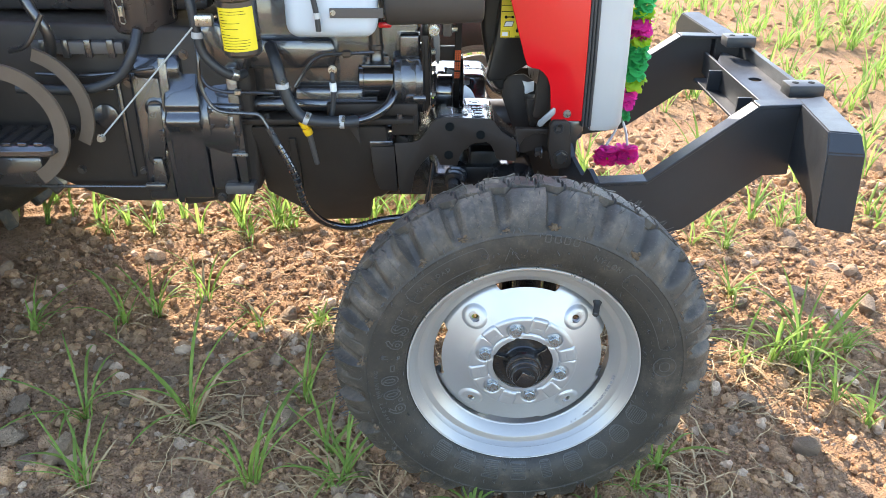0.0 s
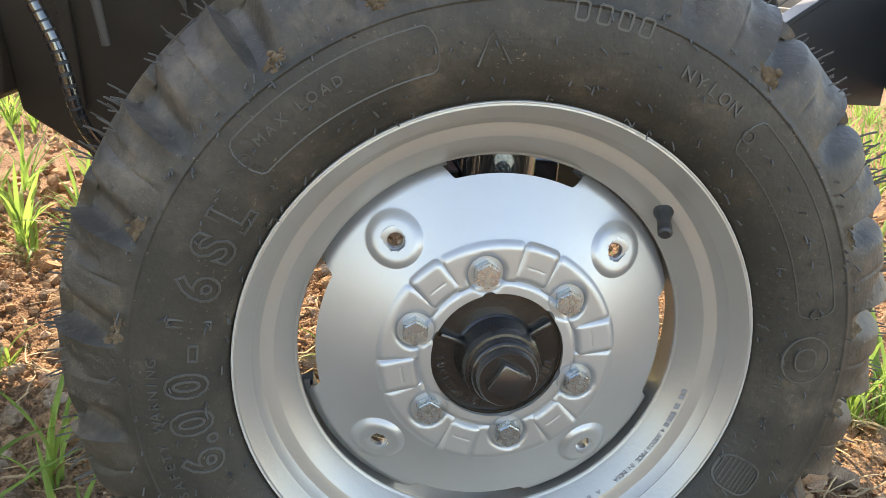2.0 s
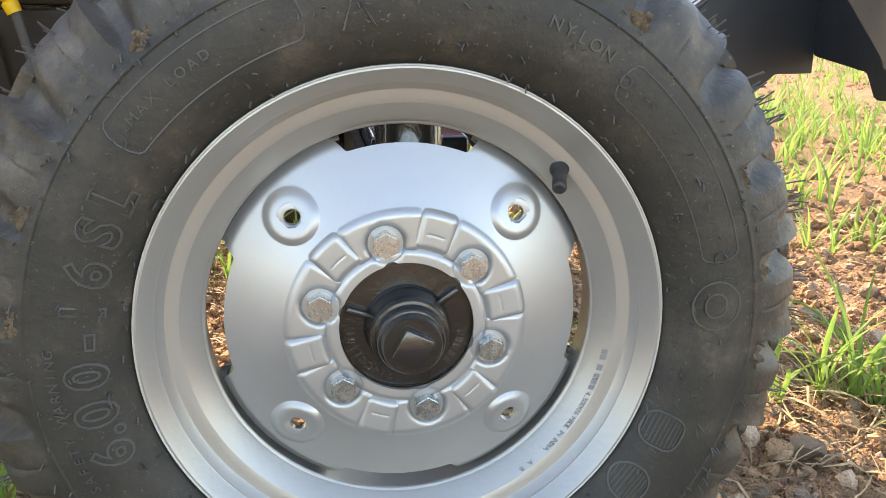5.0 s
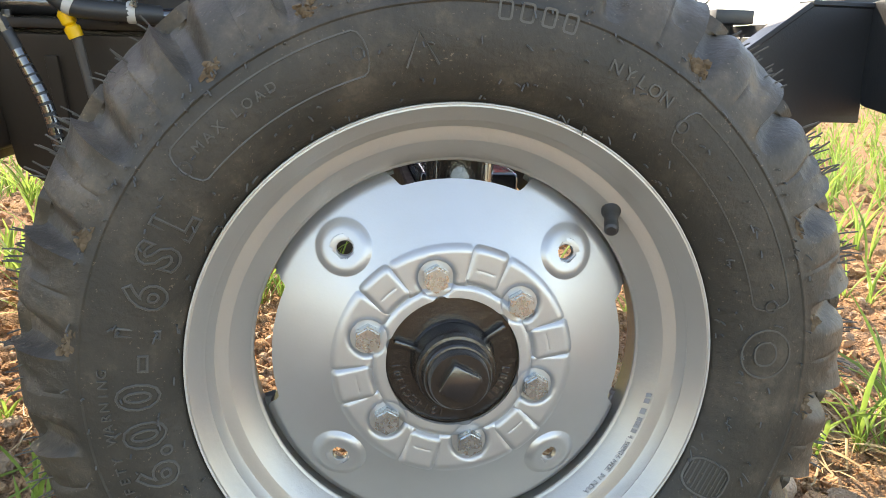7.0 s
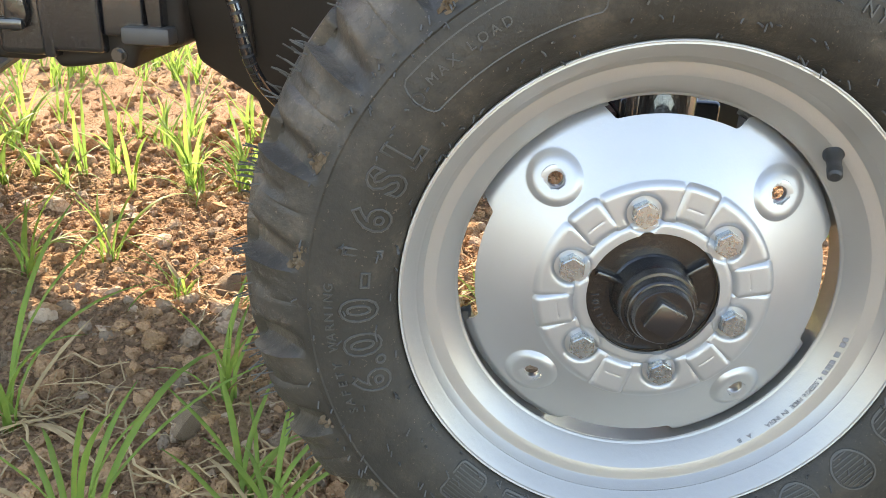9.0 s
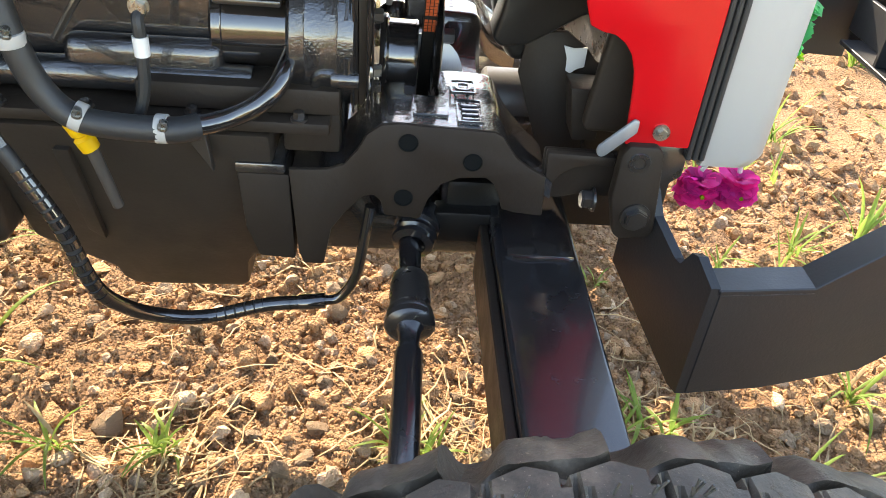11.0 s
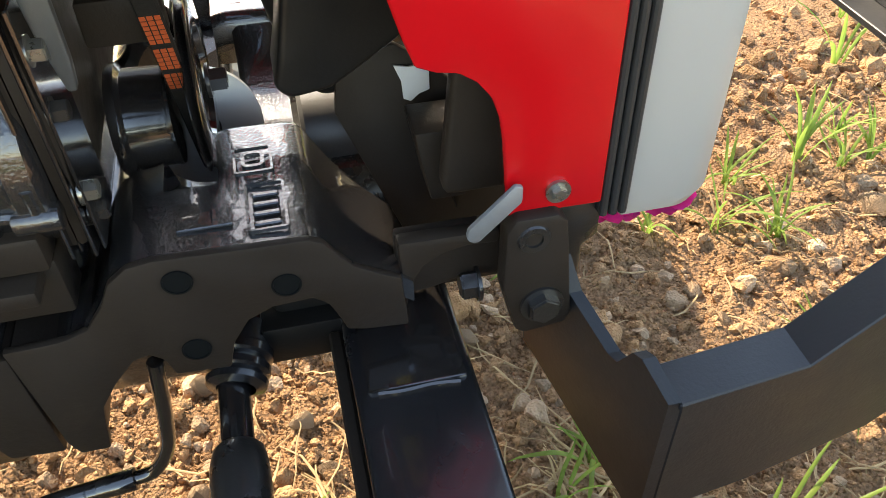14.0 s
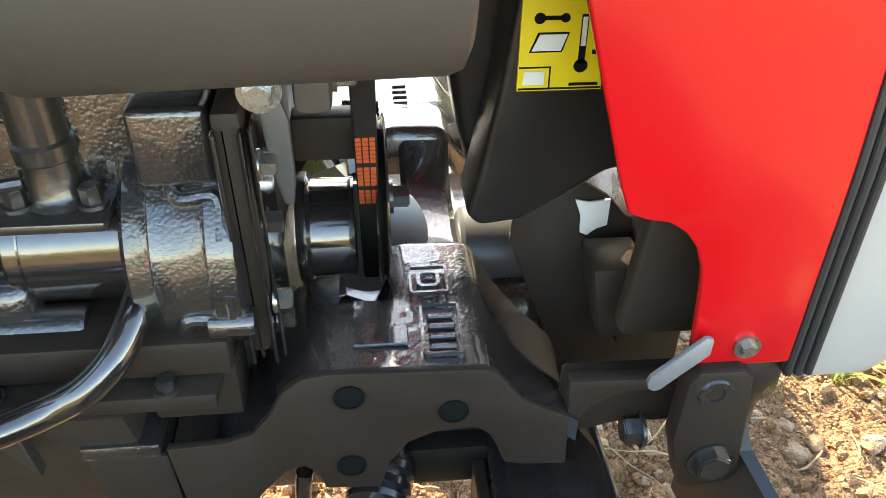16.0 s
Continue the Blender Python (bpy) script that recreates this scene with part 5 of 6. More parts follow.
hl = smooth_line([(-0.529, 0.523, 0.608), (-0.497, 0.520, 0.537), (-0.477, 0.525, 0.452), (-0.452, 0.548, 0.402), (-0.415, 0.572, 0.370), (-0.37, 0.588, 0.358), (-0.30, 0.597, 0.373), (-0.25, 0.599, 0.379)], 6)
for p, q in zip(hl, hl[1:]):
    d = (q - p).normalized() * 0.0050
    c = (p + q) / 2
    rod(c - d, c + d, 0.0096, seg=14, bm=wrap_bm)
tagged(part("spiral_wrap", wrap_bm, "black", ph, "glossy black spiral wrap"), kind="stuff")
part("injector_tube", pipe([(-0.700, 0.56, 0.768), (-0.679, 0.55, 0.736), (-0.643, 0.55, 0.723), (-0.613, 0.55, 0.722), (-0.535, 0.56, 0.716)], 0.004, 8), "satin", tractor)
part("tube_nut", hexbolt((-0.622, 0.55, 0.7225), (1, 0, 0), 0.008, 0.014, 0), "zinc", tractor)
part("injector_tube", pipe([(-0.487, 0.58, 0.726), (-0.451, 0.578, 0.778), (-0.430, 0.578, 0.795), (-0.411, 0.578, 0.801), (-0.366, 0.578, 0.804), (-0.305, 0.60, 0.801)], 0.004, 8), "satin", tractor)
part("tube_nut", hexbolt((-0.375, 0.578, 0.804), (1, 0, 0), 0.009, 0.018, 0), "satin", tractor)
part("bleed_hose", pipe([(-0.398, 0.585, 0.775), (-0.398, 0.562, 0.758), (-0.397, 0.56, 0.732), (-0.400, 0.558, 0.685), (-0.412, 0.556, 0.645)], 0.0062, 10), "rubber_plain", tractor)
part("hose_clip", rod((-0.3975, 0.56, 0.742), (-0.3972, 0.56, 0.722), 0.0078, seg=16), "white", tractor, "white printed hose sleeve")
part("banjo_bolt", hexbolt((-0.398, 0.572, 0.768), (0, -1, 0), 0.008, 0.008, 1.3), "zinc", tractor)
part("lower_hose", pipe([(-0.38, 0.528, 0.659), (-0.345, 0.545, 0.656), (-0.315, 0.556, 0.661), (-0.289, 0.560, 0.674), (-0.270, 0.572, 0.690), (-0.260, 0.595, 0.706), (-0.255, 0.63, 0.715)], 0.0108, 16), "black", tractor, "glossy black moulded hose")
dip = part("dipstick", revolve([(0, 0.0), (0, 0.010), (0.014, 0.011), (0.017, 0.007), (0.020, 0.010), (0.034, 0.011), (0.040, 0.006), (0.040, 0)], 20, axis((-0.457, 0.540, 0.625), (-0.478, 0.535, 0.680))), material("yellow_plastic", (0.75, 0.42, 0.01), 0.4), tractor, "yellow plastic dipstick handle")
part("dipstick_tube", rod((-0.457, 0.541, 0.626), (-0.446, 0.556, 0.545), 0.007, 0.006), "muffler", dip)
part("control_rod", rod((-0.682, 0.50, 0.880), (-0.924, 0.50, 0.630), 0.0019, seg=8), "greypanel", tractor, "thin pale control rod")
part("rod_clevis", hexbolt((-0.922, 0.50, 0.632), (0, -1, 0), 0.008, 0.010, 1.2), "zinc", tractor)
part("rod_clevis", box(-0.685, -0.640, 0.505, 0.525, 0.880, 0.905, 0.003), "zinc", tractor)

# clutch housing and gearbox
GB = [(-1.95, 0.50), (-1.10, 0.50), (-1.011, 0.456), (-0.940, 0.432), (-0.815, 0.430), (-0.795, 0.440), (-0.786, 0.420), (-0.745, 0.425), (-0.698, 0.434), (-0.672, 0.420), (-0.660, 0.455), (-0.592, 0.462), (-0.59, 0.75), (-0.66, 0.86), (-1.95, 0.90)]
part("gearbox", slab(GB, 0.585, 1.09, 0.012, 3), "flat", tractor, "glossy black gearbox housing")
part("bell_housing", revolve([(0, 0.05), (0, 0.125), (0.006, 0.131), (0.045, 0.128), (0.10, 0.118), (0.150, 0.112), (0.158, 0.118), (0.172, 0.118), (0.178, 0.112), (0.178, 0.05)], 56, axis((-0.625, 0.672, 0.635), (-0.9, 0.672, 0.635))), "cast", tractor)
for k in range(7):
    a = radians(110 + 25 * k)
    part("housing_bolt", hexbolt((-0.632, 0.672 + 0.122 * math.cos(a), 0.635 + 0.122 * math.sin(a)), (1, 0, 0), 0.008, 0.010, 1.3), "satin", tractor)
    part("housing_bolt", hexbolt((-0.796, 0.672 + 0.113 * math.cos(a), 0.635 + 0.113 * math.sin(a)), (-1, 0, 0), 0.008, 0.010, 1.3), "satin", tractor)
gov = part("governor", box(-0.690, -0.612, 0.545, 0.60, 0.617, 0.694, 0.008, 3), "cast", tractor)
part("governor_lid", box(-0.684, -0.640, 0.538, 0.546, 0.640, 0.686, 0.003), "cast", gov)
for x, z in ((-0.680, 0.645), (-0.680, 0.681), (-0.645, 0.645), (-0.645, 0.681)):
    part("lid_screw", hexbolt((x, 0.538, z), (0, -1, 0), 0.0035, 0.003, 1.3), "satin", gov)
part("shift_rail", box(-1.06, -0.857, 0.552, 0.572, 0.808, 0.836, 0.004), "muffler", tractor, "brown-black shift rail")
for k in range(4):
    part("rail_clip", box(-1.04 + 0.05 * k, -1.025 + 0.05 * k, 0.546, 0.56, 0.802, 0.842, 0.002), "satin", tractor)
part("steel_tube", pipe([(-1.06, 0.55, 0.766), (-0.95, 0.548, 0.762), (-0.86, 0.55, 0.770), (-0.80, 0.56, 0.776)], 0.004, 8), "satin", tractor)
part("coolant_hose", pipe([(-1.10, 0.53, 0.738), (-0.98, 0.53, 0.734), (-0.915, 0.53, 0.742), (-0.862, 0.53, 0.770), (-0.832, 0.535, 0.815), (-0.82, 0.56, 0.86)], 0.0115, 14), "rubber_plain", tractor, "black rubber coolant hose")
part("gearbox_boss", revolve([(0, 0.03), (0.008, 0.029), (0.010, 0.024), (0.010, 0)], 28, axis((-0.935, 0.586, 0.655), (-0.935, 0.4, 0.655))), "cast", tractor)
part("gearbox_rib", box(-0.99, -0.905, 0.578, 0.59, 0.716, 0.722, 0.002), "cast", tractor)
part("gearbox_rib", box(-0.90, -0.888, 0.576, 0.59, 0.50, 0.76, 0.004), "cast", tractor)
for x, z in ((-0.705, 0.52), (-0.735, 0.80), (-0.66, 0.545), (-0.87, 0.735), (-0.87, 0.515), (-1.02, 0.62), (-1.02, 0.52)):
    part("housing_bolt", hexbolt((x, 0.584, z), (0, -1, 0), 0.008, 0.008, 1.4), "satin", tractor)
part("red_plug", box(-0.292, -0.262, 0.592, 0.61, 0.858, 0.869, 0.003), "red", tractor, "small red plastic plug")


def across(points, x0, x1, bev, seg=3):
    """A shape drawn in y and z and drawn out along the tractor."""
    bm = slab(points, x0, x1, bev, seg)
    for v in bm.verts:
        v.co.x, v.co.y = v.co.y, v.co.x
    bmesh.ops.reverse_faces(bm, faces=bm.faces[:])
    bm.normal_update()
    return bm


bell = across([(0.63, 0.775), (0.590, 0.762), (0.560, 0.722), (0.545, 0.688), (0.552, 0.676), (0.538, 0.662), (0.536, 0.648), (0.556, 0.622), (0.562, 0.45), (0.63, 0.44)], -0.788, -0.704, 0.007)
for v in bell.verts:
    if v.co.z > 0.70:
        v.co.x += 0.10 * (v.co.z - 0.70) * (1 if v.co.x < -0.75 else -1)
part("bell_casting", bell, "cast", tractor, "pitted glossy black bell housing")
part("housing_shoulder", across([(0.64, 0.815), (0.592, 0.806), (0.566, 0.785), (0.560, 0.762), (0.575, 0.742), (0.64, 0.735)], -0.852, -0.742, 0.012, 4), "cast", tractor)
part("pivot_column", box(-0.866, -0.792, 0.570, 0.62, 0.44, 0.765, 0.012, 3), "cast", tractor)
part("bell_step", across([(0.62, 0.628), (0.566, 0.622), (0.560, 0.60), (0.562, 0.475), (0.62, 0.47)], -0.702, -0.640, 0.006), "cast", tractor)
part("bell_flange", slab([(-0.612, 0.47), (-0.632, 0.47), (-0.642, 0.60), (-0.640, 0.78), (-0.615, 0.78)], 0.556, 0.60, 0.005), "cast", tractor)
part("bell_flange", slab([(-0.775, 0.44), (-0.792, 0.44), (-0.800, 0.60), (-0.790, 0.80), (-0.770, 0.80)], 0.560, 0.60, 0.005), "cast", tractor)
part("inspection_cover", box(-0.672, -0.600, 0.548, 0.59, 0.466, 0.492, 0.006), "muffler", tractor, "brown inspection cover")
part("cover_tab", box(-0.645, -0.608, 0.548, 0.556, 0.566, 0.573, 0.001, 1), "zinc", tractor)
part("drain_plug", hexbolt((-0.690, 0.585, 0.445), (0, -1, 0), 0.009, 0.010, 1.3), "satin", tractor)
for x, z in ((-0.812, 0.678), (-0.826, 0.558)):
    part("pivot_boss", revolve([(0, 0.034), (0.012, 0.033), (0.016, 0.026), (0.018, 0.020), (0.022, 0.018), (0.022, 0)], 32, axis((x, 0.586, z), (x, 0.4, z))), "satin", tractor)
part("clutch_lever", slab([(-0.842, 0.56), (-0.838, 0.62), (-0.826, 0.690), (-0.796, 0.690), (-0.798, 0.60), (-0.806, 0.56)], 0.556, 0.568, 0.004), "satin", tractor)
part("clutch_lever", slab([(-0.843, 0.485), (-0.836, 0.56), (-0.812, 0.56), (-0.806, 0.50), (-0.818, 0.478), (-0.835, 0.476)], 0.552, 0.566, 0.006), "satin", tractor)
part("clutch_link", rod((-1.2, 0.553, 0.490), (-0.84, 0.553, 0.487), 0.0042, seg=8), "satin", tractor)
part("link_end", box(-0.862, -0.812, 0.546, 0.562, 0.480, 0.496, 0.004), "satin", tractor)
part("starter_cover", slab([(-0.70, 0.80), (-0.70, 0.86), (-0.66, 0.88), (-0.60, 0.86), (-0.585, 0.80), (-0.60, 0.74)], 0.575, 0.64, 0.012, 3), "cast", tractor)

# air cleaner, intake hose, foot step
AC = (-0.832, 0.645)
air = part("air_cleaner", revolve([(0, 0), (0, 0.066), (0.006, 0.074), (0.030, 0.078), (0.096, 0.081), (0.098, 0.087), (0.101, 0.088), (0.111, 0.087), (0.113, 0.082), (0.36, 0.081), (0.38, 0.07), (0.38, 0)], 56, axis((*AC, 0.846), (*AC, 1.2))), "can", tractor, "brown-black air cleaner canister")
for k in range(3):
    a = radians(-118 + 52 * k)
    part("can_crease", rod((AC[0] + 0.0788 * math.cos(a), AC[1] + 0.0788 * math.sin(a), 0.872), (AC[0] + 0.0806 * math.cos(a), AC[1] + 0.0806 * math.sin(a), 0.934), 0.0022, seg=8), "can", air)
cx, cy = AC[0] - 0.017, AC[1] - 0.0905
part("clip", pipe([(cx - 0.006, cy, 0.958), (cx - 0.008, cy - 0.002, 0.925), (cx - 0.002, cy + 0.003, 0.902), (cx - 0.006, cy + 0.006, 0.878), (cx + 0.006, cy + 0.006, 0.876), (cx + 0.004, cy + 0.002, 0.902), (cx + 0.009, cy - 0.002, 0.922), (cx + 0.006, cy, 0.958)], 0.0016, 6, 3), "zinc", air, "wire spring clip")
part("clip_plate", box(cx - 0.007, cx + 0.007, cy + 0.003, cy + 0.008, 0.890, 0.912, 0.001, 1), "zinc", air, "pressed clip plate")
lab = part("air_label", wrap(0.0825, -119, -89, 0.116, 0.148, Matrix.Translation((*AC, 0.846))), "white", air, "small white label with a printed ring")
ring = revolve([(0, 0.0095), (0, 0.0110), (0.0006, 0.0110), (0.0006, 0.0095)], 28, axis((AC[0] - 0.0205, AC[1] - 0.0805, 0.978), (AC[0] - 0.0505, AC[1] - 0.1985, 0.978)))
part("label_ring", ring, "ink_and_hole_dark", lab)
part("bracket", box(-0.800, -0.765, 0.575, 0.600, 0.955, 1.015, 0.003), "satin", air)
for z in (0.971, 0.992):
    part("bracket_bolt", hexbolt((-0.784, 0.575, z), (0, -1, 0), 0.0075, 0.007, 1.35), "zinc", air)
part("intake_hose", pipe([(-0.84, 0.62, 1.10), (-0.78, 0.57, 1.075), (-0.70, 0.55, 1.035), (-0.60, 0.55, 1.022), (-0.52, 0.56, 1.022), (-0.44, 0.60, 1.015)], 0.033, 20), "rubber_plain", tractor, "thick black intake hose")
part("hose_clamp", rod((-0.548, 0.556, 1.022), (-0.535, 0.558, 1.022), 0.0355, seg=28, bev=0.001), "zinc", tractor)
part("hose_clamp", rod((-0.762, 0.565, 1.068), (-0.748, 0.560, 1.06), 0.0355, seg=28, bev=0.001), "zinc", tractor)


def ring_bar(cx, cz, r, y, w, t, a0, a1, n=40):
    bm = bmesh.new()
    rows = []
    for i in range(n + 1):
        a = radians(a0 + (a1 - a0) * i / n)
        rows.append([bm.verts.new((cx + q * math.cos(a), yy, cz + q * math.sin(a))) for q, yy in ((r, y), (r + t, y), (r + t, y + w), (r, y + w))])
    for p, q in zip(rows, rows[1:]):
        for k in range(4):
            bm.faces.new((p[k], p[(k + 1) % 4], q[(k + 1) % 4], q[k]))
    bm.faces.new(rows[0][::-1])
    bm.faces.new(rows[-1])
    return bm


part("step_guard", ring_bar(-1.115, 0.672, 0.114, 0.445, 0.010, 0.032, -62, 80), "brown", tractor, "brown curved foot step guard")
part("step_guard", ring_bar(-1.085, 0.690, 0.126, 0.50, 0.010, 0.028, -30, 70), "brown", tractor, "brown curved foot step guard")
step = part("foot_step", box(-1.24, -1.00, 0.42, 0.56, 0.610, 0.640, 0.02, 4), "cast", tractor, "ribbed black foot step")
for k in range(6):
    part("tread_rib", box(-1.22 + 0.035 * k, -1.20 + 0.035 * k, 0.43, 0.55, 0.638, 0.646, 0.002, 1), "cast", step)
part("step_bracket", box(-1.20, -1.05, 0.46, 0.60, 0.53, 0.60, 0.01), "satin", tractor)
part("control_lever", pipe([(-1.02, 0.55, 0.80), (-1.00, 0.52, 0.86), (-1.03, 0.52, 0.93), (-1.06, 0.55, 1.0)], 0.012, 12), "satin", tractor)
part("control_lever", pipe([(-1.08, 0.50, 0.83), (-1.03, 0.48, 0.85), (-0.99, 0.49, 0.91)], 0.006, 8), "satin", tractor)
part("red_panel", box(-1.9, -0.955, 0.62, 1.06, 0.985, 1.30, 0.02), "red", tractor, "glossy red painted hood panel")

# ---- front bumper ----
bump = part("bumper_bar", box(0.735, 0.750, 0.555, 2 * TY - 0.555, 0.600, 0.695, 0.002), "bumper", tractor, "matt dark blue-grey steel front bumper")
AY = 0.500


def arm():
    prof = [(0.216, 0.374), (0.310, 0.378), (0.432, 0.402), (0.606, 0.535), (0.668, 0.535), (0.668, 0.700), (0.568, 0.700), (0.328, 0.527), (0.216, 0.527)]
    bm = slab(prof, AY - 0.038, AY - 0.028, 0.0015, 1)
    # top flange that follows the arm
    for (xa, za), (xb, zb) in (((0.214, 0.527), (0.330, 0.527)), ((0.328, 0.526), (0.569, 0.699)), ((0.567, 0.700), (0.70, 0.700))):
        n = Vector((-(zb - za), 0, xb - xa)).normalized() * 0.008
        slab([(xa, za), (xb, zb), (xb + n.x, zb + n.z), (xa + n.x, za + n.z)], AY - 0.040, AY + 0.002, 0.0015, 1, bm)
    for v in bm.verts:
        v.co.y += (v.co.x - 0.216) * 0.10
    # transverse foot at the rear, with a cut-away top
    bm2 = bmesh.new()
    pts = [(0.463, 0.374), (0.478, 0.374), (0.620, 0.452), (0.620, 0.600), (0.592, 0.590), (0.571, 0.556), (0.524, 0.530), (0.514, 0.530), (0.502, 0.554), (0.493, 0.556), (0.463, 0.535)]
    a = [bm2.verts.new((0.205 - (y - 0.463) * 0.38, y, z)) for y, z in pts]
    b = [bm2.verts.new((0.216 - (y - 0.463) * 0.38, y, z)) for y, z in pts]
    bm2.faces.new(a)
    bm2.faces.new(b[::-1])
    for i in range(len(a)):
        bm2.faces.new((a[i], a[(i + 1) % len(a)], b[(i + 1) % len(a)], b[i]))
    join(bm, bm2)
    # wing that sweeps outwards and turns down at its end
    bm3 = bmesh.new()
    rear = [bm3.verts.new(p) for p in [(0.672, 0.540, 0.708), (0.632, 0.295, 0.722), (0.626, 0.268, 0.684), (0.640, 0.272, 0.515), (0.645, 0.330, 0.512), (0.650, 0.360, 0.545), (0.664, 0.500, 0.560), (0.670, 0.545, 0.575)]]
    fore = [bm3.verts.new(p) for p in [(0.742, 0.570, 0.708), (0.692, 0.280, 0.722), (0.700, 0.256, 0.684), (0.716, 0.262, 0.503), (0.720, 0.320, 0.503), (0.722, 0.350, 0.545), (0.735, 0.500, 0.560), (0.740, 0.560, 0.575)]]
    bm3.faces.new(rear)
    bm3.faces.new(fore[::-1])
    for i in range(8):
        bm3.faces.new((rear[i], rear[(i + 1) % 8], fore[(i + 1) % 8], fore[i]))
    bmesh.ops.recalc_face_normals(bm3, faces=bm3.faces[:])
    bmesh.ops.bevel(bm3, geom=bm3.edges[:], offset=0.003, segments=2, affect="EDGES")
    join(bm, bm3)
    return bm


part("arm", arm(), "bumper", bump, angle=25)
part("arm", mirror_y(arm()), "bumper", bump, angle=25)
CB0, CB1 = 0.585, 2 * TY - 0.585
tray = bmesh.new()
o = [(0.640, CB0 - 0.03, 0.664), (0.735, CB0 - 0.03, 0.664), (0.735, CB1 + 0.03, 0.664), (0.640, CB1 + 0.03, 0.664)]
ang = [2 * math.pi * k / 24 for k in range(24)]
hole = [tray.verts.new((0.688 + 0.017 * math.cos(a), 0.846 + 0.017 * math.sin(a), 0.664)) for a in ang]
def edge_point(a):
    c, s = math.cos(a), math.sin(a)
    t = min((0.047 / abs(c)) if abs(c) > 1e-6 else 9, ((CB1 - CB0 + 0.06) / 2 / abs(s)) if abs(s) > 1e-6 else 9)
    return (0.6875 + t * c, 0.84 + t * s, 0.664)
outer = [tray.verts.new(edge_point(a)) for a in ang]
for k in range(24):
    tray.faces.new((hole[k], hole[(k + 1) % 24], outer[(k + 1) % 24], outer[k]))
bmesh.ops.recalc_face_normals(tray, faces=tray.faces[:])
tray.normal_update()
bmesh.ops.solidify(tray, geom=tray.faces[:], thickness=0.006)
part("tray", tray, "bumper", bump, "channel tray with a round hole")
part("front_lip", box(0.637, 0.645, CB0 - 0.03, CB1 + 0.03, 0.600, 0.664, 0.001, 1), "bumper", bump)
part("bottom_plate", box(0.600, 0.690, CB0 + 0.02, CB1 - 0.02, 0.592, 0.600, 0.001, 1), "bumper", bump)
for y in (0.72, 0.96):
    part("rib", box(0.602, 0.640, y - 0.004, y + 0.004, 0.600, 0.655, 0.001, 1), "bumper", bump)
for y in (0.612, 2 * TY - 0.612):
    blk = part("end_block", box(0.668, 0.752, y - 0.027, y + 0.027, 0.697, 0.726, 0.003), "bumper", bump)
    # Holes are not cut; flat near-black discs paint their shade.
    for x in (0.690, 0.728):
        part("hole", revolve([(0, 0), (0, 0.008), (0.0007, 0.008), (0.0007, 0)], 18, pose(x, y, 0.7262)), "ink_and_hole_dark", blk)

# ---- garland hung on the nose ----
garland = base("flower_garland", pose(0.33, 0.75, 0.9), "garland of pink and green artificial flowers on the tractor nose", "garland")
rg = random.Random(11)


def petals(center, r, h, n, mat, name, droop=0.5):
    """A bunch of crinkled cloth petals round a short length of the cord."""
    bm = bmesh.new()
    for i in range(n):
        a = rg.uniform(0, 2 * math.pi)
        z = rg.uniform(-h, h)
        tilt = rg.uniform(-0.5, 0.7) - droop * 0.5
        out = Vector((math.cos(a) * math.cos(tilt), math.sin(a) * math.cos(tilt), math.sin(tilt)))
        side = Vector((-math.sin(a), math.cos(a), rg.uniform(-0.5, 0.5))).normalized()
        up = out.cross(side)
        L = r * rg.uniform(0.75, 1.05)
        w = r * rg.uniform(0.45, 0.7)
        root = Vector(center) + Vector((0, 0, z))
        rows = []
        for k in range(5):
            t = k / 4
            p = root + out * (L * (0.35 + 0.65 * t)) - up * (0.25 * L * t * t)
            ww = w * (0.45 + 1.3 * t - 1.15 * t * t)
            rows.append([bm.verts.new(p + side * ww * u + up * (0.16 * w * abs(u) + rg.uniform(-0.0012, 0.0012))) for u in (-1, -0.5, 0, 0.5, 1)])
        for p, q in zip(rows, rows[1:]):
            for k in range(4):
                bm.faces.new((p[k], p[k + 1], q[k + 1], q[k]))
    return part(name, bm, mat, garland)


z = 1.28
k = 0
GX, GY = 0.348, 0.77
while z > 0.70:
    pink = k % 2 == 1
    h = 0.022 if pink else 0.045
    petals((GX - 0.06 * max(0, 0.8 - z), GY, z - h), 0.032, h, 70 if pink else 110, "pink" if pink else "green", "pink_flower" if pink else "green_flower")
    petals((GX - 0.06 * max(0, 0.8 - z), GY, z - 2 * h - 0.004), 0.033, 0.004, 34, "lime", "leaf_collar", 0.9)
    z -= 2 * h + 0.016
    k += 1
petals((0.328, GY, 0.640), 0.030, 0.016, 60, "pink", "pink_flower")
petals((0.324, GY, 0.600), 0.024, 0.010, 34, "green", "leaf_collar", 0.8)
for x, zz in ((0.291, 0.483), (0.347, 0.484)):
    part("string", pipe([(0.322, GY, 0.590), ((0.322 + x) / 2 + 0.004, GY - 0.005, 0.55), (x, GY - 0.006, 0.51)], 0.0035, 6), "white", garland, "white tinsel string")
    petals((x, GY - 0.006, zz), 0.031, 0.010, 110, "pink", "pink_flower", 0.0)
    part("flower_heart", revolve([(-0.003, 0), (-0.003, 0.003), (0.002, 0.003), (0.002, 0)], 10, axis((x, GY - 0.034, zz), (x, 0.4, zz))), "lime", garland)

# rear wheels
def rear_tyre():
    prof = [(0.13, 0.37), (0.155, 0.40), (0.165, 0.48), (0.160, 0.56), (0.140, 0.60), (0.10, 0.625), (0.0, 0.635), (-0.10, 0.625), (-0.140, 0.60), (-0.160, 0.56), (-0.165, 0.48), (-0.155, 0.40), (-0.13, 0.37)]
    bm = revolve(prof, 80)
    bm.transform(Matrix.Rotation(radians(90), 4, "X"))
    return bm


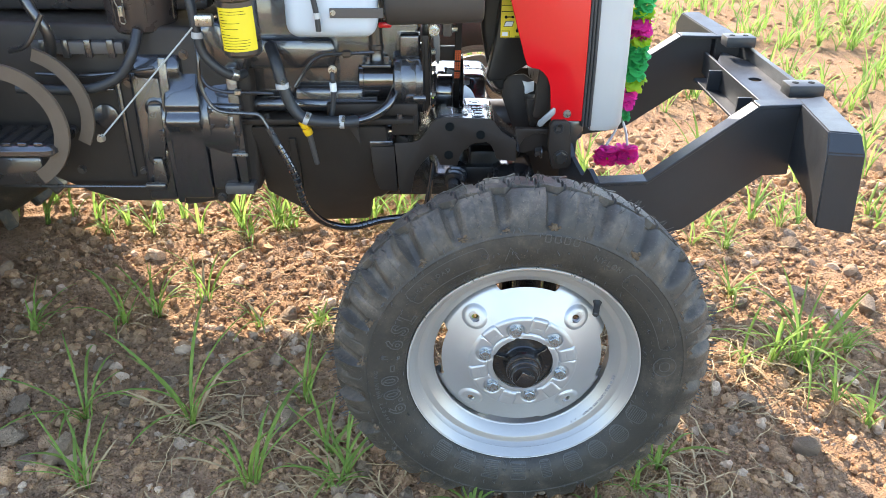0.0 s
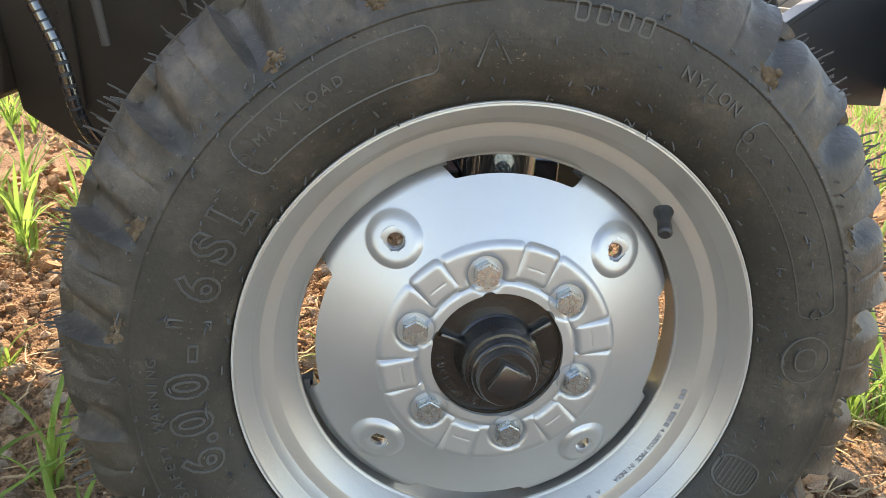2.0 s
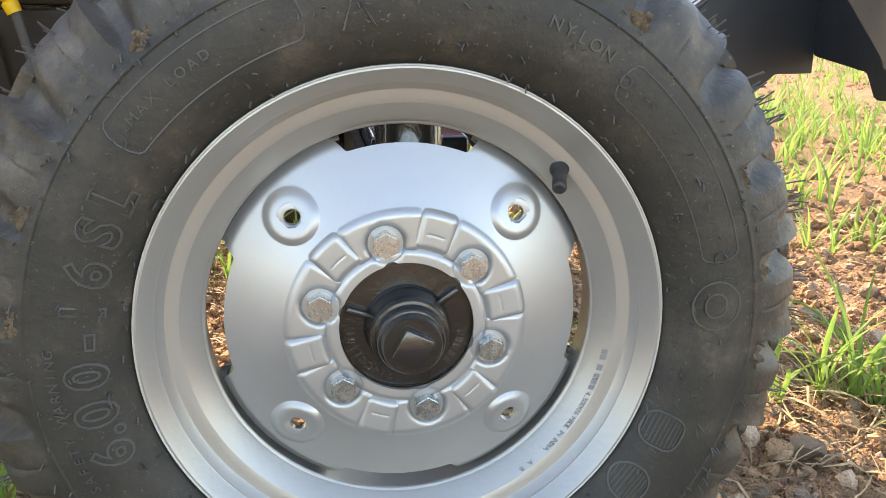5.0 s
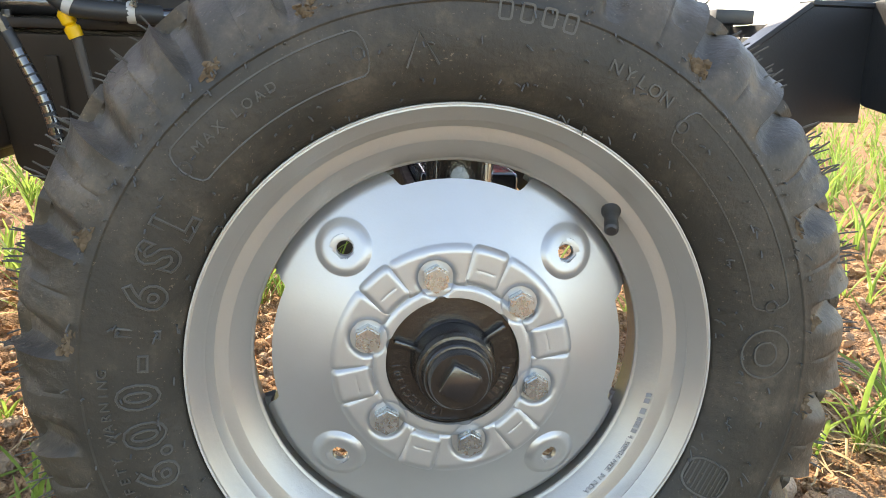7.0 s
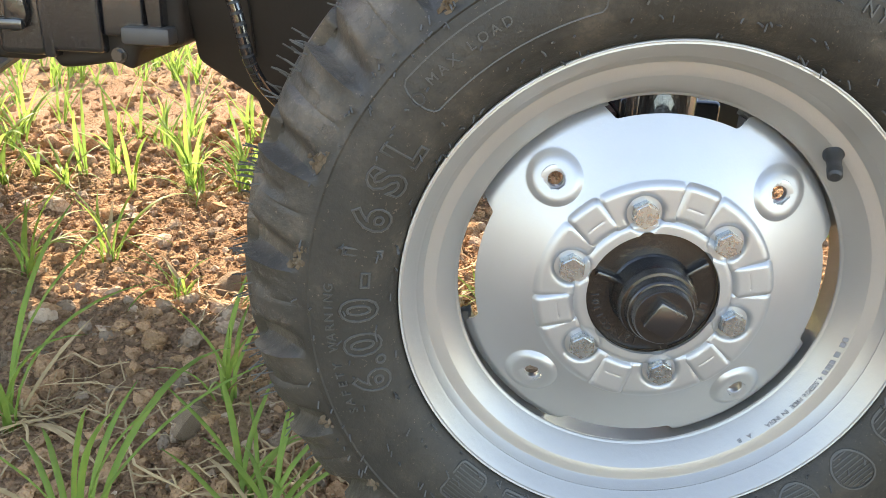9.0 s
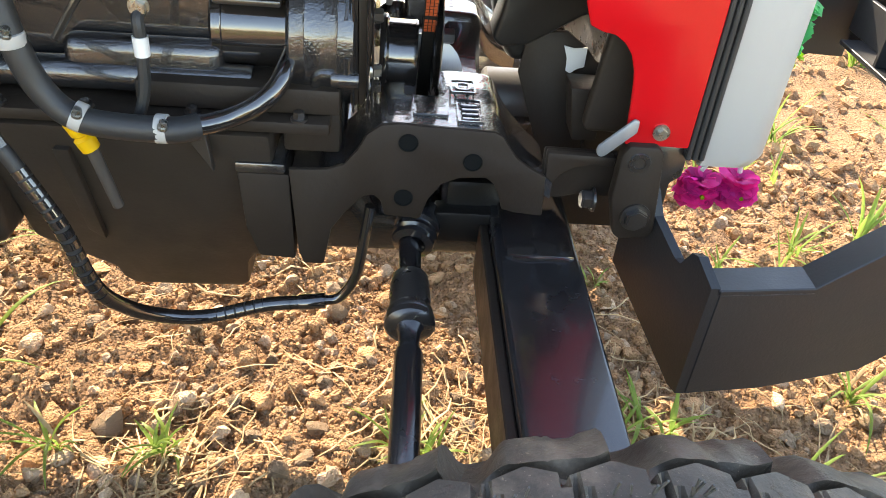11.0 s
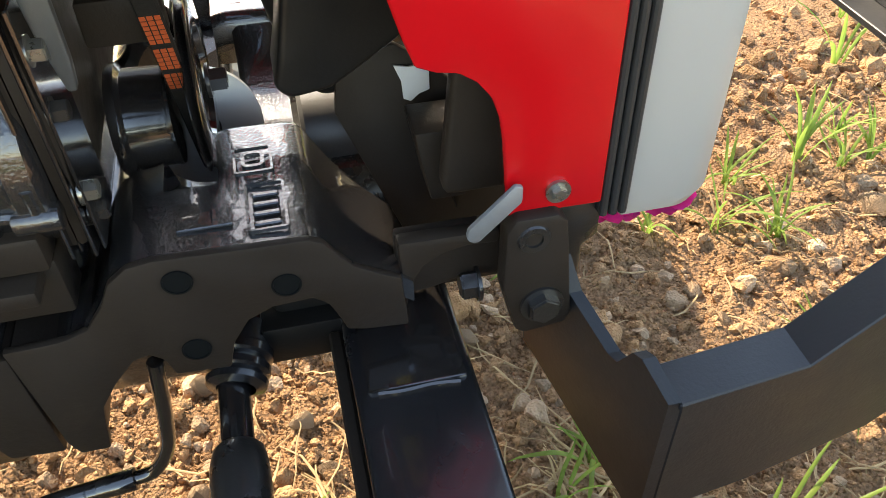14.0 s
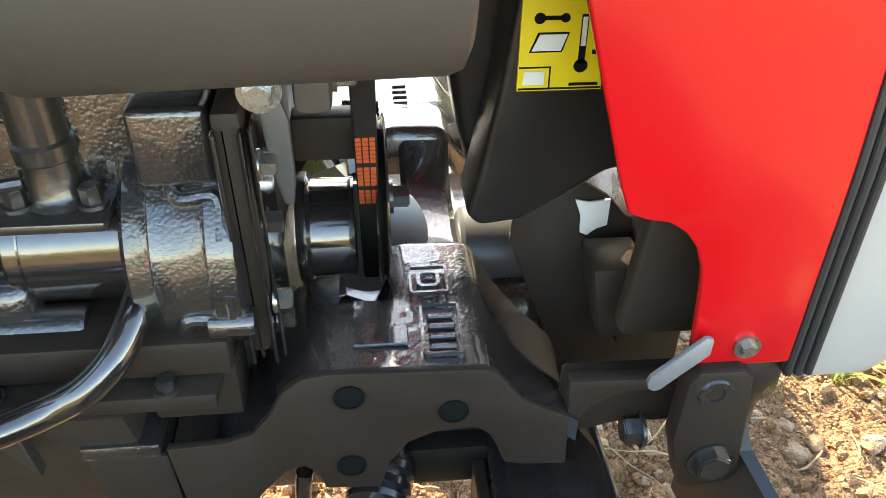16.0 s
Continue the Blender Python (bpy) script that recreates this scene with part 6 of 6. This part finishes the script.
for y in (0.36, 2 * TY - 0.36):
    bm = rear_tyre()
    bm.transform(Matrix.Translation((-1.86, y, 0.655)))
    rw = part("rear_wheel", bm, "rubber", tractor, "large black lugged rear tyre", angle=40)
    for k in range(36):
        bm2 = box(-0.020, 0.020, -0.012, 0.165, 0.59, 0.665, 0.006, 1)
        if k % 2 == 0:
            bm2.transform(Matrix.Rotation(radians(180), 4, "Z"))
        bm2.transform(Matrix.Translation((-1.86, y, 0.655)) @ Matrix.Rotation(2 * math.pi * k / 36, 4, "Y") @ Matrix.Rotation(radians(28 if k % 2 else -28), 4, "Z"))
        part("lug", bm2, "rubber", rw)
    part("rear_rim", revolve([(-0.13, 0.375), (-0.12, 0.35), (-0.02, 0.33), (0.0, 0.10), (0.0, 0.0)], 48, Matrix.Translation((-1.86, y, 0.655)) @ Matrix.Rotation(radians(90 if y < TY else -90), 4, "X")), "silver", rw)
part("rear_housing", box(-2.2, -1.3, 0.55, 2 * TY - 0.55, 0.50, 1.0, 0.04, 3), "cast", tractor)
# Dark filler body, added to keep sky from showing through the engine bay.
part("bay_filler", box(-1.9, -0.68, 0.655, 2 * TY - 0.655, 0.88, 1.29, 0.02), "satin", tractor)


# ---- loose stones, clods, plants ----
def rock_mesh(seed, sub=2, flat=0.7):
    r = random.Random(seed)
    bm = bmesh.new()
    bmesh.ops.create_icosphere(bm, subdivisions=sub, radius=1.0)
    off = Vector((r.uniform(0, 50), r.uniform(0, 50), r.uniform(0, 50)))
    sc = Vector((r.uniform(0.9, 1.4), r.uniform(0.7, 1.1), flat * r.uniform(0.7, 1.1)))
    for v in bm.verts:
        d = 1 + 0.42 * noise.noise(v.co * 1.1 + off) + 0.16 * noise.noise(v.co * 2.7 + off)
        q = v.co * d
        for ax in range(3):
            q[ax] = q[ax] * sc[ax]
        # broken faces
        for k in range(9):
            rr = random.Random(seed * 7 + k)
            nrm = Vector((rr.uniform(-1, 1), rr.uniform(-1, 1), rr.uniform(-0.4, 1))).normalized()
            lim = rr.uniform(0.42, 0.75)
            e = q.dot(nrm) - lim
            if e > 0:
                q -= nrm * e * 0.95
        q *= 1 + 0.05 * noise.noise(q * 6 + off) + 0.03 * noise.noise(q * 13 + off)
        v.co = q
    return bm


def inside_tyre(x, y):
    return -0.10 < y < 0.20 and abs(x) < 0.22


ROCKS = [(-0.83, 0.38, 34), (-0.51, 0.25, 32), (-1.16, 0.29, 40), (-1.12, 0.17, 45), (-0.99, 0.12, 46), (-1.05, 0.08, 34), (-0.39, 0.23, 22), (-0.58, 0.70, 36), (-1.03, 0.47, 36), (-0.91, 0.31, 22),
         (1.03, 1.13, 44), (0.58, 0.29, 20), (1.09, 0.72, 42), (0.68, 0.14, 46), (0.73, 0.75, 26), (1.15, 0.94, 34), (-0.23, 0.01, 24), (-0.51, 0.27, 30), (-0.33, 0.09, 34), (-0.34, 0.00, 26), (0.59, 0.30, 26), (0.47, 0.20, 22),
         (0.30, -0.03, 24), (-0.48, 0.74, 26), (0.01, 0.83, 18), (0.32, 0.84, 22), (-0.30, 0.61, 26), (-0.35, 0.68, 18), (-0.26, 0.64, 20), (-0.23, 0.99, 30), (-0.24, 0.80, 20), (-0.09, 0.88, 22), (-0.06, 0.80, 22),
         (-0.34, 0.86, 22), (-0.49, 0.92, 24), (-0.39, 0.75, 18), (-0.25, 0.70, 20), (-0.01, 0.78, 22), (0.52, 0.60, 24), (0.59, 1.00, 26), (0.60, 0.92, 20), (-0.45, 0.95, 20), (-0.29, 0.74, 20), (0.18, 0.98, 26), (0.86, 0.52, 30), (0.78, 1.02, 26)]
variants = []
for s in range(8):
    bm = rock_mesh(s + 1)
    finish(bm, True, 28)
    me = bpy.data.meshes.new("stone")
    bm.to_mesh(me)
    bm.free()
    me.materials.append(M["stone"])
    variants.append(me)
rs = random.Random(3)
for i, (x, y, mm) in enumerate(ROCKS):
    ob = new("stone", variants[i % 8])
    r = mm / 1000 * 0.95
    ob.matrix_world = Matrix.Translation((x, y, soil_height(x, y) + r * 0.25)) @ Euler((rs.uniform(-0.4, 0.4), rs.uniform(-0.4, 0.4), rs.uniform(0, 6.3))).to_matrix().to_4x4() @ Matrix.Diagonal((r, r, r, 1))
    tagged(ob, "brown field stone lying on loose soil", "stone", "loose field stones")


def scatter(name, label, cat, mat, count, area, size, seed, sub=1, subs=6):
    """Many small lumps as one mesh."""
    r = random.Random(seed)
    shapes = []
    for s in range(subs):
        bm = rock_mesh(100 + s + seed, sub, 0.75)
        bm.verts.ensure_lookup_table()
        shapes.append((np.array([v.co[:] for v in bm.verts]), [[v.index for v in f.verts] for f in bm.faces]))
        bm.free()
    verts, faces = [], []
    n = 0
    for i in range(count):
        x, y = area(r)
        if inside_tyre(x, y) and r.random() < 0.9:
            continue
        v, f = shapes[r.randrange(subs)]
        sz = size(r)
        e = np.array(Euler((r.uniform(-1, 1), r.uniform(-1, 1), r.uniform(0, 6.3))).to_matrix())
        w = (v * sz) @ e.T + np.array((x, y, soil_height(x, y) + sz * 0.08))
        verts.append(w)
        faces += [[k + n for k in q] for q in f]
        n += len(w)
    me = bpy.data.meshes.new(name)
    me.from_pydata(np.concatenate(verts).tolist(), [], faces)
    me.materials.append(M[mat])
    ob = new(name, me)
    return tagged(ob, label, cat, kind="stuff")


def near_area(r):
    return r.uniform(-1.5, 1.7), r.uniform(-0.4, 1.7)


def far_area(r):
    y = 1.5 + 12 * r.random() ** 2
    return r.uniform(-1.5 - 0.5 * y, 2 + 0.9 * y), y


scatter("clods", "crumbled brown soil clods", "soil clods", "clod", 15000, near_area, lambda r: 0.004 + 0.014 * r.random() ** 2.5, 21)
scatter("large_clods", "lumps of dry brown soil", "soil clods", "clod", 1700, near_area, lambda r: 0.008 + 0.024 * r.random() ** 3, 26, 3)
scatter("small_stones", "pale brown stones strewn over the field", "stones", "stone", 650, near_area, lambda r: 0.009 + 0.020 * r.random() ** 2.2, 27, 3)
scatter("gravel", "small stones strewn over the field", "gravel", "stone", 1800, near_area, lambda r: 0.003 + 0.010 * r.random() ** 2.5, 22, 2)
scatter("crumbs", "fine soil crumbs", "soil crumbs", "clod", 22000, near_area, lambda r: 0.0016 + 0.003 * r.random() ** 2, 23, 1, 3)


def close_area(r):
    return r.gauss(-0.15, 0.40), r.uniform(0.15, 1.15)


scatter("soil_grains", "loose grains of dry soil under the tractor", "soil crumbs", "clod", 15000, close_area, lambda r: 0.0015 + 0.0045 * r.random() ** 2, 28, 1, 4)
scatter("pebbles", "pale tan pebbles lying on loose soil under the axle", "stones", "stone", 420, close_area, lambda r: 0.005 + 0.017 * r.random() ** 2.6, 33, 3)


def wheel_area(r):
    return r.gauss(0.0, 0.36), r.uniform(-0.32, 0.22)


scatter("soil_grains", "loose grains of dark soil round the wheel", "soil crumbs", "clod", 16000, wheel_area, lambda r: 0.0015 + 0.0060 * r.random() ** 2.2, 29, 1, 4)
scatter("far_clods", "brown clods across the field", "soil clods", "clod", 11000, far_area, lambda r: 0.010 + 0.032 * r.random() ** 3, 24)


def blade(bm, root, yaw, length, width, lean, curl, rnd_, fold=0.25, n=6):
    """A grass blade: a folded, tapered strip that bends over."""
    out = Vector((math.cos(yaw), math.sin(yaw), 0))
    side = Vector((-math.sin(yaw), math.cos(yaw), 0))
    p = Vector(root)
    ang = lean
    rows = []
    for k in range(n + 1):
        t = k / n
        w = width * (0.55 + 0.9 * t - 0.25 * t * t) * (1 - t ** 3) + 0.0004
        d = out * math.sin(ang) + Vector((0, 0, math.cos(ang)))
        nrm = out * math.cos(ang) - Vector((0, 0, math.sin(ang)))
        rows.append((bm.verts.new(p - side * w / 2 - nrm * w * fold * -1), bm.verts.new(p), bm.verts.new(p + side * w / 2 + nrm * w * fold)))
        p = p + d * length / n
        ang += curl / n
        yaw2 = rnd_.uniform(-0.06, 0.06)
        out = (out + side * yaw2).normalized()
        side = Vector((-out.y, out.x, 0))
    for a, b in zip(rows, rows[1:]):
        bm.faces.new((a[0], a[1], b[1], b[0]))
        bm.faces.new((a[1], a[2], b[2], b[1]))


def plant(bm, x, y, h, r, leaves=None, z=None):
    z = soil_height(x, y) - 0.004 if z is None else z
    for i in range(leaves or r.randint(5, 8)):
        yaw = r.uniform(0, 2 * math.pi)
        L = h * r.uniform(0.55, 1.15)
        root = (x + r.uniform(-1, 1) * 0.010, y + r.uniform(-1, 1) * 0.010, z)
        blade(bm, root, yaw, L, r.uniform(0.007, 0.012) * (0.7 + h * 1.8), r.uniform(0.05, 0.45), r.uniform(0.3, 1.5), r)


PLANTS = [(-0.73, 0.23, 0.30), (-0.56, 0.04, 0.26), (-0.99, 0.25, 0.20), (-1.05, 0.68, 0.24), (-0.91, 0.03, 0.16), (-0.96, 0.72, 0.22), (-0.84, 0.80, 0.22), (-0.65, 0.65, 0.17), (-0.48, 0.32, 0.15), (-0.36, 0.07, 0.18),
          (0.80, 0.43, 0.25), (0.63, 0.45, 0.16), (0.72, 0.81, 0.16), (0.93, 0.50, 0.18), (0.81, 0.29, 0.12), (0.86, 0.23, 0.13), (-0.78, 1.19, 0.14), (-0.69, 1.24, 0.17), (-1.13, 1.24, 0.16), (-1.28, 1.24, 0.16), (0.32, 0.07, 0.14),
          (-1.27, 0.63, 0.16), (-0.35, 1.36, 0.14), (1.04, 1.26, 0.16), (0.79, 1.26, 0.15), (-0.40, 0.13, 0.15), (-0.38, 0.03, 0.12), (-0.09, -0.05, 0.11), (0.16, -0.07, 0.10), (0.25, 0.0, 0.12), (-0.49, 0.64, 0.09),
          (-0.47, 0.65, 0.09), (-0.11, 0.66, 0.11), (-0.06, 0.64, 0.11), (0.30, 0.72, 0.13), (0.34, 0.69, 0.10), (0.36, 0.59, 0.05), (0.71, 1.15, 0.17), (0.58, 1.16, 0.12), (0.48, 0.55, 0.18), (0.29, 1.10, 0.06), (0.24, 0.67, 0.10), (0.80, 1.10, 0.16), (0.78, 0.47, 0.24), (0.72, 0.47, 0.20), (0.84, 0.50, 0.22)]
leaves = []
for s in range(14):
    r = random.Random(40 + s)
    bm = bmesh.new()
    blade(bm, (0, 0, -0.02), 0.0, r.uniform(0.75, 1.15), r.uniform(0.026, 0.046), r.uniform(0.05, 0.65), r.uniform(0.3, 2.5), r, n=9)
    finish(bm, True, 180)
    me = bpy.data.meshes.new("leaf")
    bm.to_mesh(me)
    bm.free()
    me.materials.append(M["leaf"])
    leaves.append(me)
dry = []
for s in range(5):
    r = random.Random(140 + s)
    bm = bmesh.new()
    blade(bm, (0, 0, -0.01), 0.0, r.uniform(0.45, 0.75), r.uniform(0.025, 0.045), r.uniform(0.5, 1.1), r.uniform(0.4, 1.4), r, n=7)
    finish(bm, True, 180)
    me = bpy.data.meshes.new("dry_leaf")
    bm.to_mesh(me)
    bm.free()
    me.materials.append(M["straw"])
    dry.append(me)
rp = random.Random(8)
for i, (x, y, h) in enumerate(PLANTS):
    seed = base("crop_seedling", Matrix.Translation((x, y, soil_height(x, y))), "young green crop seedling growing in dry soil", "plant", group="crop seedlings")
    h *= 1.3 if y < 0.5 else 1.1
    for k in range(rp.randint(8, 13)):
        lf = new("leaf", rp.choice(leaves))
        lf.parent = seed
        q = h * rp.uniform(0.6, 1.1)
        lf.matrix_basis = Matrix.Translation((rp.uniform(-0.012, 0.012), rp.uniform(-0.012, 0.012), 0)) @ Matrix.Rotation(rp.uniform(0, 6.28), 4, "Z") @ Matrix.Diagonal((q, 0.17 + 0.3 * q, q, 1))
    for k in range(rp.randint(2, 4)):
        lf = new("dry_leaf", rp.choice(dry))
        lf.parent = seed
        q = h * rp.uniform(0.5, 0.9)
        lf.matrix_basis = Matrix.Translation((rp.uniform(-0.012, 0.012), rp.uniform(-0.012, 0.012), 0)) @ Matrix.Rotation(rp.uniform(0, 6.28), 4, "Z") @ Matrix.Diagonal((q, 0.17 + 0.3 * q, q, 1))

bm = bmesh.new()
r = random.Random(77)
for i in range(5000):
    y = 1.25 + 22 * r.random() ** 1.7
    x = r.uniform(-1.6 - 0.5 * y, 1.5 + 0.95 * y)
    if noise.noise(Vector((x * 0.7, y * 1.6, 3))) < -0.18 or (0.1 < x < 0.9 and y < 1.5) or (y < 2.2 and r.random() < 0.7):
        continue
    plant(bm, x, y, r.uniform(0.12, 0.27), r, r.randint(4, 7))
for i in range(2600):        # the same crop unseen on the near side, added to cool the wheel's reflections
    y = -2.2 - 12 * r.random() ** 1.5
    x = r.uniform(-7, 7)
    if noise.noise(Vector((x * 0.7, y * 1.6, 3))) < -0.18:
        continue
    plant(bm, x, y, r.uniform(0.14, 0.30), r, r.randint(4, 7))
tagged(part("crop_field", bm, "leaf", angle=180), "rows of young green crop over the field", "crop", kind="stuff")

bm = bmesh.new()
r = random.Random(31)
for i in range(1000):
    near = r.random() < 0.75
    x, y = near_area(r) if near else far_area(r)
    if r.random() < 0.24:
        x, y = r.gauss(0.22, 0.26), r.gauss(0.45, 0.20)
    elif r.random() < 0.45:
        cx, cy = r.choice(((-0.48, 0.66), (-0.05, 0.66), (0.31, 0.70), (0.32, 0.05), (-0.38, 0.08), (0.75, 0.45), (-0.7, 0.25)))
        x, y = r.gauss(cx, 0.07), r.gauss(cy, 0.07)
    if inside_tyre(x, y):
        continue
    L = r.uniform(0.04, 0.20)
    yaw = r.uniform(0, 6.28)
    pts = []
    for k in range(6):
        t = k / 5 - 0.5
        px, py = x + math.cos(yaw) * L * t, y + math.sin(yaw) * L * t
        yaw += r.uniform(-0.22, 0.22)
        pts.append(Vector((px, py, soil_height(px, py) + 0.006 + 0.012 * r.random())))
    w = r.uniform(0.0009, 0.0026)
    rows = []
    for k, p in enumerate(pts):
        s = Vector((-math.sin(yaw), math.cos(yaw), 0.3 * r.uniform(-1, 1))) * w * (1 - abs(k - 2.5) / 5)
        rows.append((bm.verts.new(p - s), bm.verts.new(p + Vector((0, 0, w * 0.5))), bm.verts.new(p + s)))
    for a, b in zip(rows, rows[1:]):
        bm.faces.new((a[0], a[1], b[1], b[0]))
        bm.faces.new((a[1], a[2], b[2], b[1]))
tagged(part("dry_straw", bm, "straw", angle=180), "dry straw scattered over the soil", "straw", kind="stuff")
